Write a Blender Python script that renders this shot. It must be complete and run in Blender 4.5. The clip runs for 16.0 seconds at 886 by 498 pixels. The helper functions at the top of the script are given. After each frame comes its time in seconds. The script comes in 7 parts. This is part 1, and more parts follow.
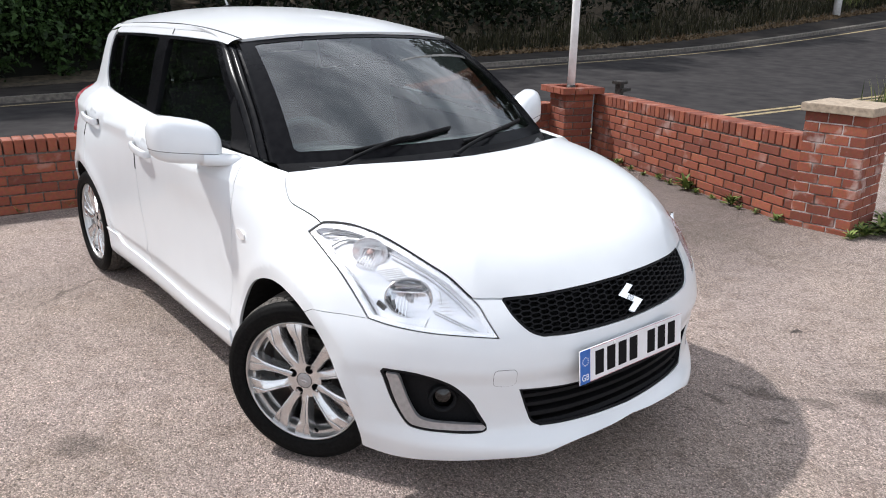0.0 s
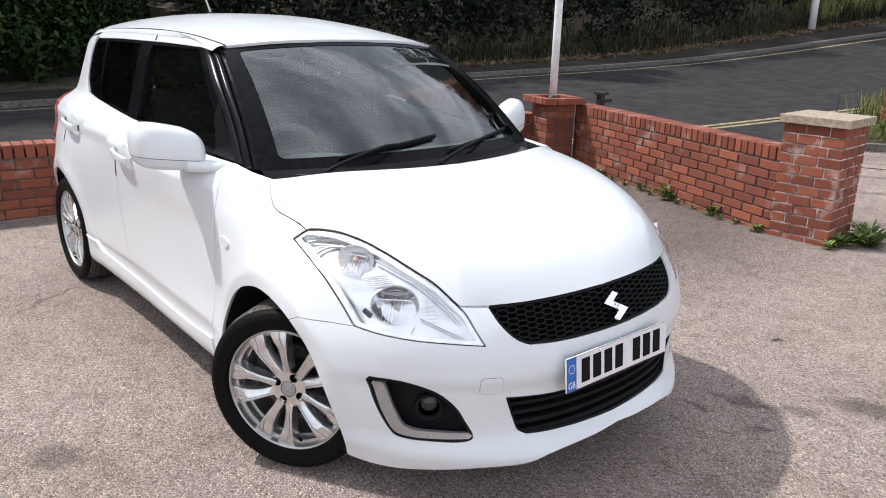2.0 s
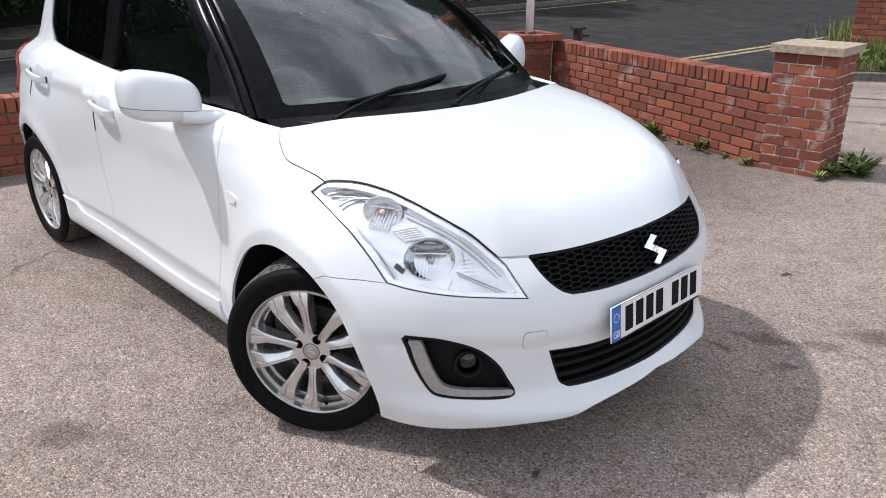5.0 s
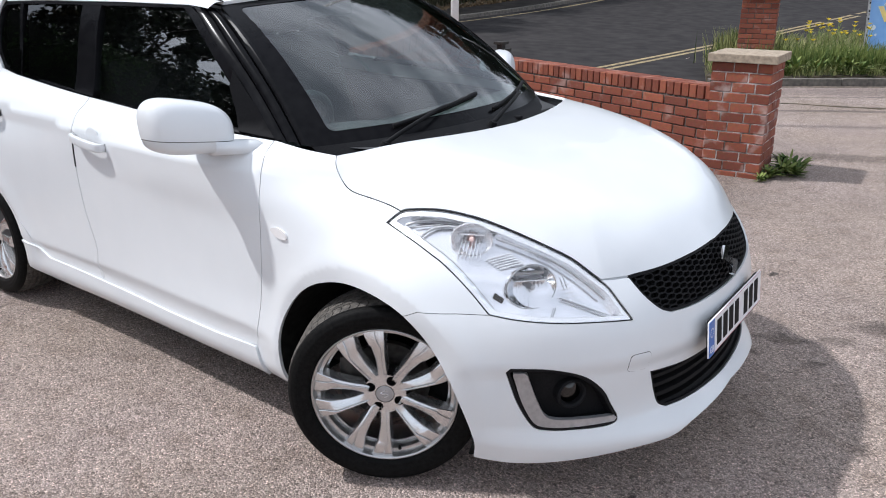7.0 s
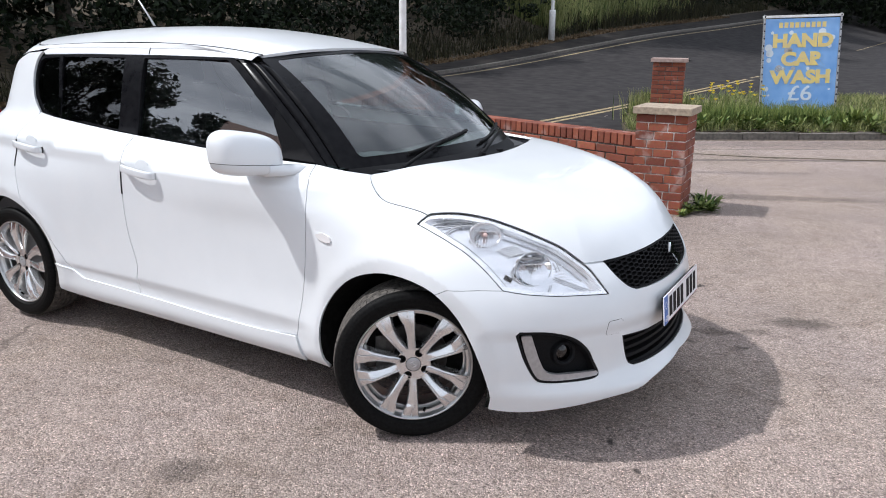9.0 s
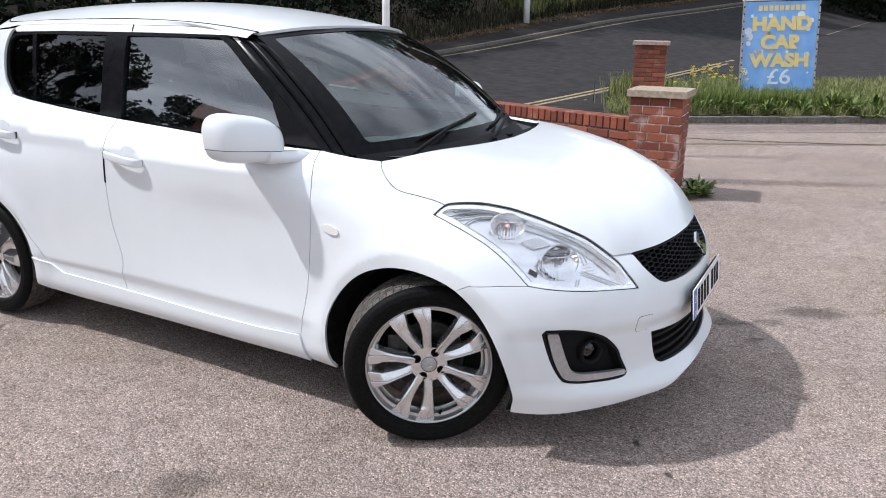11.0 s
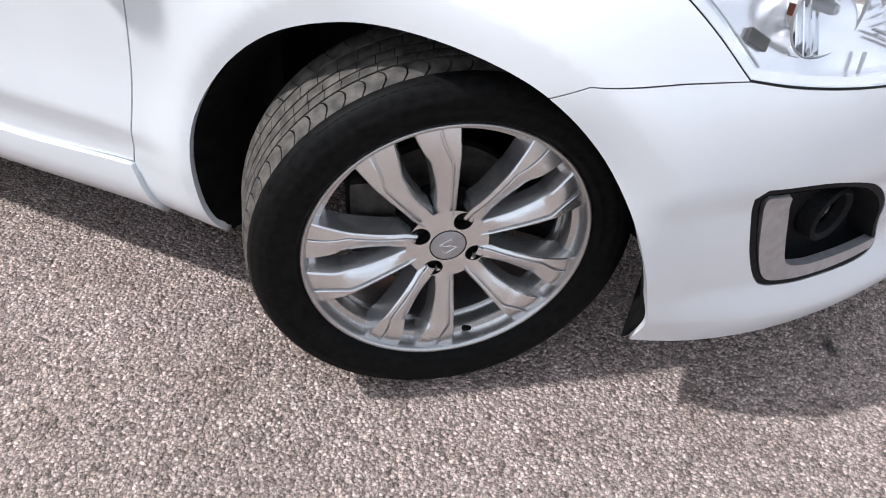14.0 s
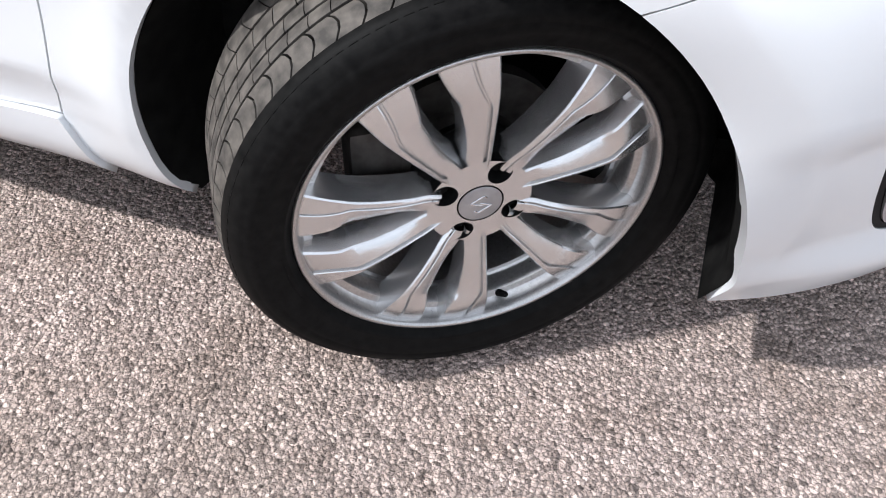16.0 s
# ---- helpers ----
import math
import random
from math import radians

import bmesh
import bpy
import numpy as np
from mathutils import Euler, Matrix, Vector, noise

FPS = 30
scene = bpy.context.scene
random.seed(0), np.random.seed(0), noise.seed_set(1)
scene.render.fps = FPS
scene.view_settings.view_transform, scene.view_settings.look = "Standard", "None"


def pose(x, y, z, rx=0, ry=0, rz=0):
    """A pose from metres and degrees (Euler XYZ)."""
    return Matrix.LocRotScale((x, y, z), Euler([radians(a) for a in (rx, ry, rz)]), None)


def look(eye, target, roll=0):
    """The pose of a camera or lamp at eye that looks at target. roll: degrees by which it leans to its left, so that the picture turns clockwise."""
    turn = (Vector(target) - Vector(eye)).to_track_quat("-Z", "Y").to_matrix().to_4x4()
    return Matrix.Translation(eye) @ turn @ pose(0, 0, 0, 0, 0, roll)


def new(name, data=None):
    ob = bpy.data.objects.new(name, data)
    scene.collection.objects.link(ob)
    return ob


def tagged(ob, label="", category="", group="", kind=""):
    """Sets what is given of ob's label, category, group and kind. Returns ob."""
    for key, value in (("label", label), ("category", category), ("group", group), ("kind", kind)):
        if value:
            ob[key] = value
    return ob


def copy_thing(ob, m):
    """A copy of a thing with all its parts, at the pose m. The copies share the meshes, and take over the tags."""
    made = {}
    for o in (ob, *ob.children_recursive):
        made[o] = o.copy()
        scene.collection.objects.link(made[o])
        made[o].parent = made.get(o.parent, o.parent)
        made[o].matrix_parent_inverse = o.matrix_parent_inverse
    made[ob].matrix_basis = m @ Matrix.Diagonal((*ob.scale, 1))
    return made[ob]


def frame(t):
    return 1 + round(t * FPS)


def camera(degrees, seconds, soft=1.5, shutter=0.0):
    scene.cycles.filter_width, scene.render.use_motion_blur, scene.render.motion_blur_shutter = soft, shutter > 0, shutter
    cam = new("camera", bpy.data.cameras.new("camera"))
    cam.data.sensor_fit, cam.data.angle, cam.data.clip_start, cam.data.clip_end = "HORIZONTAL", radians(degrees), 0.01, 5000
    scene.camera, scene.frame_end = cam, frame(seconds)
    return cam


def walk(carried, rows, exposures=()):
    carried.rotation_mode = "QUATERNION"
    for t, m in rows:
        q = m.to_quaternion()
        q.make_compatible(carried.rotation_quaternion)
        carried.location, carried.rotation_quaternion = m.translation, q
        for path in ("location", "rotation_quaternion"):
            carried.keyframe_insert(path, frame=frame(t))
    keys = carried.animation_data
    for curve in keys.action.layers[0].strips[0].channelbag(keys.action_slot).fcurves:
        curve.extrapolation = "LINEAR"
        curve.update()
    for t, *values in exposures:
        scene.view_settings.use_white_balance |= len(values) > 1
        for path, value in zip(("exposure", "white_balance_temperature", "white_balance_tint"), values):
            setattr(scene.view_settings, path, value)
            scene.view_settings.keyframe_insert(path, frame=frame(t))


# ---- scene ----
cam = camera(60.5, 16.0, soft=1.0)
PATH = [
    (0, (2.196, -1.911, 1.535), (0.718, -0.709, 0.926), 1.0),
    (0.5, (2.193, -1.909, 1.534), (0.721, -0.694, 0.934), 1.2),
    (1, (2.188, -1.914, 1.533), (0.723, -0.687, 0.945), 1.4),
    (1.5, (2.188, -1.918, 1.529), (0.729, -0.68, 0.948), 1.6),
    (2, (2.181, -1.923, 1.526), (0.73, -0.677, 0.943), 1.6),
    (2.5, (2.177, -1.924, 1.524), (0.736, -0.673, 0.927), 1.4),
    (3, (2.167, -1.919, 1.525), (0.742, -0.661, 0.905), 1.1),
    (3.5, (2.119, -1.918, 1.507), (0.714, -0.652, 0.857), 0.8),
    (4, (2.061, -1.966, 1.503), (0.678, -0.692, 0.821), 0.6),
    (4.2, (2.042, -1.98, 1.505), (0.668, -0.703, 0.811), 0.5),
    (6.3, (1.512, -1.993, 1.462), (0.28, -0.608, 0.712), -0.1),
    (6.5, (1.435, -2.086, 1.462), (0.238, -0.663, 0.726), -0.0),
    (7, (1.398, -2.284, 1.481), (0.273, -0.777, 0.799), -0.1),
    (7.5, (1.461, -2.488, 1.471), (0.403, -0.91, 0.844), -0.1),
    (8, (1.415, -2.689, 1.47), (0.406, -1.065, 0.883), -0.0),
    (8.5, (1.335, -2.876, 1.461), (0.348, -1.23, 0.902), 0.2),
    (9, (1.487, -2.991, 1.465), (0.506, -1.332, 0.932), 0.6),
    (9.2, (1.535, -3.019, 1.463), (0.551, -1.358, 0.94), 0.6),
    (11.3, (1.181, -2.849, 1.432), (0.299, -1.157, 0.831), 1.1),
    (11.5, (1.133, -2.796, 1.426), (0.274, -1.108, 0.785), 1.2),
    (12, (0.988, -2.549, 1.395), (0.193, -0.876, 0.641), 1.3),
    (12.5, (0.835, -2.37, 1.351), (0.115, -0.73, 0.462), 1.7),
    (13, (0.586, -2.174, 1.239), (-0.04, -0.59, 0.191), 2.6),
    (13.5, (0.433, -1.947, 1.144), (-0.109, -0.446, -0.061), 3.2),
    (14, (0.323, -1.614, 1.038), (-0.149, -0.178, -0.273), 4.2),
    (14.5, (0.254, -1.426, 0.95), (-0.193, -0.055, -0.436), 4.0),
    (15, (0.245, -1.377, 0.914), (-0.179, -0.046, -0.517), 3.8),
    (15.5, (0.245, -1.368, 0.919), (-0.149, -0.083, -0.562), 3.0),
    (16, (0.182, -1.392, 0.936), (-0.161, -0.146, -0.59), 2.5),
]
walk(cam, [(t, look(eye, target, roll)) for t, eye, target, roll in PATH],
     [(0, 0.44, 6380, 10), (4.2, 0.36, 6350, 10), (6.5, 0.20, 6150, 10), (8.0, 0.30, 6200, 10), (11.5, 0.30, 6150, 10), (13.0, 0.26, 6220, 10), (14.5, 0.44, 6080, 10), (16.0, 0.56, 6220, 10)])

# ---- world, sun, exposure ----
SUN_WAY = Vector((-0.68, -0.38, 1.0)).normalized()
world = bpy.data.worlds.new("sky")
scene.world = world
world.use_nodes = True
wn, wl = world.node_tree.nodes, world.node_tree.links
wn.clear()
sky = wn.new("ShaderNodeTexSky")
sky.sky_type, sky.sun_disc = "NISHITA", False
sky.sun_elevation = math.asin(SUN_WAY.z)
sky.sun_rotation = math.atan2(SUN_WAY.x, SUN_WAY.y) % (2 * math.pi)
sky.air_density, sky.dust_density = 1.0, 2.0
wtc, wmap, wnoise, wramp, wmix, wbg, wout = [wn.new("ShaderNode" + k) for k in (
    "TexCoord", "Mapping", "TexNoise", "ValToRGB", "MixRGB", "Background", "OutputWorld")]
wmap.inputs["Scale"].default_value = (1.3, 1.3, 4.5)
wnoise.inputs["Scale"].default_value, wnoise.inputs["Detail"].default_value, wnoise.inputs["Roughness"].default_value = 2.4, 7.0, 0.58
wramp.color_ramp.elements[0].position, wramp.color_ramp.elements[1].position = 0.40, 0.60
wramp.color_ramp.elements[0].color, wramp.color_ramp.elements[1].color = (3.5, 3.75, 4.2, 1), (8.4, 8.7, 9.3, 1)
wmix.inputs[0].default_value = 0.85
wbg.inputs["Strength"].default_value = 0.142
wl.new(wtc.outputs["Generated"], wmap.inputs["Vector"])
wl.new(wmap.outputs["Vector"], wnoise.inputs["Vector"])
wl.new(wnoise.outputs["Fac"], wramp.inputs["Fac"])
wl.new(wramp.outputs["Color"], wmix.inputs[2])
wl.new(sky.outputs["Color"], wmix.inputs[1])
wl.new(wmix.outputs["Color"], wbg.inputs["Color"])
wl.new(wbg.outputs["Background"], wout.inputs["Surface"])
sun = new("sun", bpy.data.lights.new("sun", "SUN"))
sun.data.energy, sun.data.angle, sun.data.color = 3.4, radians(1.8), (1.0, 0.972, 0.945)
sun.matrix_world = look(SUN_WAY * 40, (0, 0, 0))
scene.view_settings.exposure = 0.45

# ---- materials ----
def material(name, colour, rough=0.5, metal=0.0, **more):
    """A Principled material; more: further inputs by name, with blanks written as underscores."""
    m = bpy.data.materials.new(name)
    m.use_nodes = True
    b = m.node_tree.nodes["Principled BSDF"]
    b.inputs["Base Color"].default_value = (*colour, 1)
    b.inputs["Roughness"].default_value, b.inputs["Metallic"].default_value = rough, metal
    for key, value in more.items():
        b.inputs[key.replace("_", " ")].default_value = value
    return m


def grain(m, scale, low, high, rough=None, bump=0.0, detail=5.0, contrast=(0.3, 0.7), distance=0.002, stretch=(1, 1, 1)):
    """Two colours over a material by noise in object space, with relief; rough: (least, most)."""
    t = m.node_tree
    b = t.nodes["Principled BSDF"]
    tc, mp, nz, rp = [t.nodes.new("ShaderNode" + k) for k in ("TexCoord", "Mapping", "TexNoise", "ValToRGB")]
    mp.inputs["Scale"].default_value = stretch
    nz.inputs["Scale"].default_value, nz.inputs["Detail"].default_value = scale, detail
    rp.color_ramp.elements[0].position, rp.color_ramp.elements[1].position = contrast
    rp.color_ramp.elements[0].color, rp.color_ramp.elements[1].color = (*low, 1), (*high, 1)
    t.links.new(tc.outputs["Object"], mp.inputs["Vector"])
    t.links.new(mp.outputs["Vector"], nz.inputs["Vector"])
    t.links.new(nz.outputs["Fac"], rp.inputs["Fac"])
    t.links.new(rp.outputs["Color"], b.inputs["Base Color"])
    if rough:
        mr = t.nodes.new("ShaderNodeMapRange")
        mr.inputs["To Min"].default_value, mr.inputs["To Max"].default_value = rough
        t.links.new(nz.outputs["Fac"], mr.inputs["Value"])
        t.links.new(mr.outputs["Result"], b.inputs["Roughness"])
    if bump:
        bp = t.nodes.new("ShaderNodeBump")
        bp.inputs["Strength"].default_value, bp.inputs["Distance"].default_value = bump, distance
        t.links.new(nz.outputs["Fac"], bp.inputs["Height"])
        t.links.new(bp.outputs["Normal"], b.inputs["Normal"])
    return m


WHITE = material("white_paint", (0.605, 0.645, 0.715), 0.32, Coat_Weight=0.6, Coat_Roughness=0.03)
grain(WHITE, 6.0, (0.685, 0.705, 0.722), (0.71, 0.728, 0.743), rough=(0.28, 0.38), detail=3)
BLACK_TRIM = grain(material("black_plastic", (0.02, 0.02, 0.021), 0.55, Specular_IOR_Level=0.10), 260, (0.006, 0.006, 0.007), (0.016, 0.016, 0.017), (0.5, 0.68), 0.25, distance=0.0006)
SAIL_BLACK = grain(material("sail_plastic", (0.006, 0.006, 0.007), 0.6, Specular_IOR_Level=0.05), 200, (0.004, 0.004, 0.005), (0.009, 0.009, 0.010), (0.55, 0.7))
GLOSS_BLACK = grain(material("gloss_black", (0.008, 0.008, 0.009), 0.22, Specular_IOR_Level=0.07), 30, (0.004, 0.004, 0.005), (0.008, 0.008, 0.009), (0.16, 0.28))
DARK = grain(material("dark_lining_and_recess_shade", (0.006, 0.006, 0.006), 0.9, Specular_IOR_Level=0.1), 40, (0.003, 0.003, 0.003), (0.009, 0.009, 0.0085))
RUBBER = grain(material("tyre_rubber", (0.01, 0.01, 0.01), 0.6, Specular_IOR_Level=0.06), 90, (0.0040, 0.0040, 0.0040), (0.010, 0.0098, 0.0095), (0.48, 0.66), 0.2, distance=0.0005)
TREAD = grain(material("worn_tread", (0.06, 0.055, 0.05), 0.9), 55, (0.034, 0.030, 0.026), (0.120, 0.106, 0.092), (0.7, 0.9), 0.4, contrast=(0.35, 0.70), distance=0.0008)
ALLOY = grain(material("silver_alloy", (0.5, 0.5, 0.505), 0.25, 0.9), 500, (0.70, 0.70, 0.70), (0.77, 0.77, 0.77), (0.20, 0.30), detail=3)
ALLOY_WORN = grain(material("scuffed_alloy_lip", (0.58, 0.57, 0.55), 0.4, 0.9), 420, (0.44, 0.435, 0.43), (0.58, 0.575, 0.57), (0.26, 0.42), 0.08, distance=0.0003)
CHROME = material("chrome", (0.86, 0.87, 0.88), 0.06, 1.0)
REFLECTOR = grain(material("lamp_reflector", (0.9, 0.9, 0.91), 0.25, 0.75), 20, (0.84, 0.84, 0.85), (0.94, 0.94, 0.95), (0.18, 0.32))
SATIN = grain(material("satin_silver", (0.42, 0.42, 0.43), 0.35, 0.6), 60, (0.36, 0.36, 0.37), (0.46, 0.46, 0.47))
IRON = grain(material("brake_iron", (0.2, 0.19, 0.18), 0.6, 0.5), 45, (0.018, 0.015, 0.013), (0.07, 0.065, 0.06), (0.4, 0.7))
BULB = material("amber_bulb", (0.74, 0.52, 0.48), 0.2)
RED_LENS = material("red_lens", (0.28, 0.005, 0.01), 0.08, Coat_Weight=1.0)
CLEAR_LENS = material("clear_lens", (1, 1, 1), 0.0, Transmission_Weight=1.0, IOR=1.06, Specular_IOR_Level=0.9, Coat_Weight=1.0, Coat_IOR=1.5, Coat_Roughness=0.0)
GLASS_FRONT = material("windscreen_glass", (0.46, 0.72, 0.66), 0.0, Transmission_Weight=1.0, IOR=1.03, Coat_Weight=1.0, Coat_Roughness=0.0, Coat_IOR=1.98)
GLASS_DARK = material("tinted_glass", (0.04, 0.045, 0.045), 0.0, Transmission_Weight=1.0, IOR=1.03, Coat_Weight=1.0, Coat_Roughness=0.0, Coat_IOR=1.62)
GLASS_SIDE = material("side_glass", (0.18, 0.20, 0.195), 0.0, Transmission_Weight=1.0, IOR=1.03, Coat_Weight=1.0, Coat_Roughness=0.0, Coat_IOR=2.6)
SEAT = grain(material("seat_fabric", (0.035, 0.035, 0.037), 0.95), 300, (0.02, 0.02, 0.022), (0.055, 0.055, 0.058), None, 0.3)
INTERIOR = grain(material("interior_plastic", (0.03, 0.03, 0.03), 0.6), 9, (0.035, 0.036, 0.038), (0.050, 0.051, 0.053))
PLATE_WHITE = grain(material("plate_white", (0.78, 0.77, 0.78), 0.3), 25, (0.72, 0.71, 0.72), (0.80, 0.79, 0.80))
PLATE_BLUE = grain(material("plate_blue", (0.02, 0.12, 0.45), 0.3), 25, (0.015, 0.10, 0.38), (0.03, 0.15, 0.5))
INK = material("black_ink", (0.006, 0.006, 0.007), 0.6, Specular_IOR_Level=0.1)
WHITE_INK = material("white_ink", (0.8, 0.8, 0.8), 0.5)
PINK_LINE = material("pink_border", (0.45, 0.16, 0.18), 0.5)
REPEATER = material("clear_repeater", (0.72, 0.70, 0.69), 0.12, Coat_Weight=1.0)

ROAD_MAT = grain(material("road_asphalt", (0.05, 0.05, 0.052), 0.95, Specular_IOR_Level=0.08), 3.0, (0.025, 0.0235, 0.0245), (0.049, 0.046, 0.0455), None, 0.0, 9, (0.3, 0.7))
PATH_MAT = grain(material("footpath_asphalt", (0.06, 0.055, 0.052), 0.95, Specular_IOR_Level=0.1), 2.2, (0.020, 0.018, 0.017), (0.044, 0.039, 0.035), None, 0.0, 9)
KERB_MAT = grain(material("kerb_concrete", (0.24, 0.22, 0.19), 0.9), 14, (0.075, 0.066, 0.058), (0.19, 0.17, 0.145), None, 0.5, 8, distance=0.003)
YELLOW = grain(material("faded_yellow_line", (0.42, 0.30, 0.12), 0.9), 9, (0.14, 0.11, 0.07), (0.40, 0.31, 0.16), None, 0.0, 8)
SOIL = grain(material("verge_soil", (0.07, 0.055, 0.035), 1.0), 7, (0.035, 0.028, 0.018), (0.13, 0.10, 0.065), None, 0.6, 8, distance=0.03)
LITTER_DIRT = grain(material("gutter_dirt", (0.12, 0.09, 0.07), 1.0), 16, (0.045, 0.034, 0.027), (0.20, 0.15, 0.12), None, 0.6, 8, distance=0.01)
CAP_STONE = grain(material("cap_stone", (0.42, 0.36, 0.27), 0.9), 28, (0.22, 0.175, 0.130), (0.43, 0.345, 0.255), None, 0.5, 8, distance=0.003)
POLE_WHITE = grain(material("white_pole_paint", (0.84, 0.83, 0.82), 0.45), 12, (0.70, 0.69, 0.67), (0.88, 0.87, 0.86), None, 0.0, 8)
MORTAR = grain(material("mortar", (0.10, 0.085, 0.075), 1.0), 60, (0.05, 0.042, 0.038), (0.17, 0.145, 0.125), None, 0.6, 8, distance=0.003)


MORTAR_PALE = grain(material("pale_mortar", (0.34, 0.30, 0.27), 1.0), 9, (0.16, 0.135, 0.12), (0.78, 0.74, 0.70), None, 0.6, 8, (0.38, 0.58), distance=0.003)
LAMP_SILVER = grain(material("lamp_housing_silver", (0.62, 0.63, 0.65), 0.2, 0.85), 8, (0.80, 0.80, 0.83), (0.88, 0.88, 0.91), (0.14, 0.24))


def brick_material(name="red_brick", lime=0.28, low=0.57, high=0.74):
    """Fired brick, each one its own red; lime: how white its salt stains are."""
    m = material(name, (0.33, 0.10, 0.06), 0.85)
    t = m.node_tree
    b = t.nodes["Principled BSDF"]
    oi, tc, n1, n2, r1, r2, mx, mx2, bp = [t.nodes.new("ShaderNode" + k) for k in (
        "ObjectInfo", "TexCoord", "TexNoise", "TexNoise", "ValToRGB", "ValToRGB", "MixRGB", "MixRGB", "Bump")]
    r1.color_ramp.elements[0].color, r1.color_ramp.elements[1].color = (0.20, 0.054, 0.032, 1), (0.38, 0.112, 0.060, 1)
    mid = r1.color_ramp.elements.new(0.5)
    mid.color = (0.29, 0.078, 0.042, 1)
    n1.inputs["Scale"].default_value, n1.inputs["Detail"].default_value = 38, 8
    n2.inputs["Scale"].default_value, n2.inputs["Detail"].default_value = 6.5, 8
    r2.color_ramp.elements[0].position, r2.color_ramp.elements[1].position = low, high
    r2.color_ramp.elements[0].color, r2.color_ramp.elements[1].color = (0, 0, 0, 1), (lime, lime, lime, 1)
    mx.blend_type = "MULTIPLY"
    mx.inputs[0].default_value = 0.55
    mx2.inputs[2].default_value = (0.56, 0.49, 0.455, 1)
    bp.inputs["Strength"].default_value, bp.inputs["Distance"].default_value = 0.5, 0.003
    t.links.new(oi.outputs["Random"], r1.inputs["Fac"])
    t.links.new(tc.outputs["Object"], n1.inputs["Vector"])
    geo = t.nodes.new("ShaderNodeNewGeometry")
    t.links.new(geo.outputs["Position"], n2.inputs["Vector"])
    t.links.new(r1.outputs["Color"], mx.inputs[1])
    t.links.new(n1.outputs["Color"], mx.inputs[2])
    t.links.new(n2.outputs["Fac"], r2.inputs["Fac"])
    t.links.new(r2.outputs["Color"], mx2.inputs[0])
    t.links.new(mx.outputs["Color"], mx2.inputs[1])
    t.links.new(mx2.outputs["Color"], b.inputs["Base Color"])
    t.links.new(n1.outputs["Fac"], bp.inputs["Height"])
    t.links.new(bp.outputs["Normal"], b.inputs["Normal"])
    return m


BARREL = grain(material("wheel_barrel", (0.60, 0.59, 0.58), 0.3, 0.9), 200, (0.50, 0.49, 0.48), (0.64, 0.63, 0.62), (0.24, 0.36))
BRICK = brick_material()
LIMED_BRICK = brick_material("lime_stained_brick", 0.50, 0.56, 0.70)


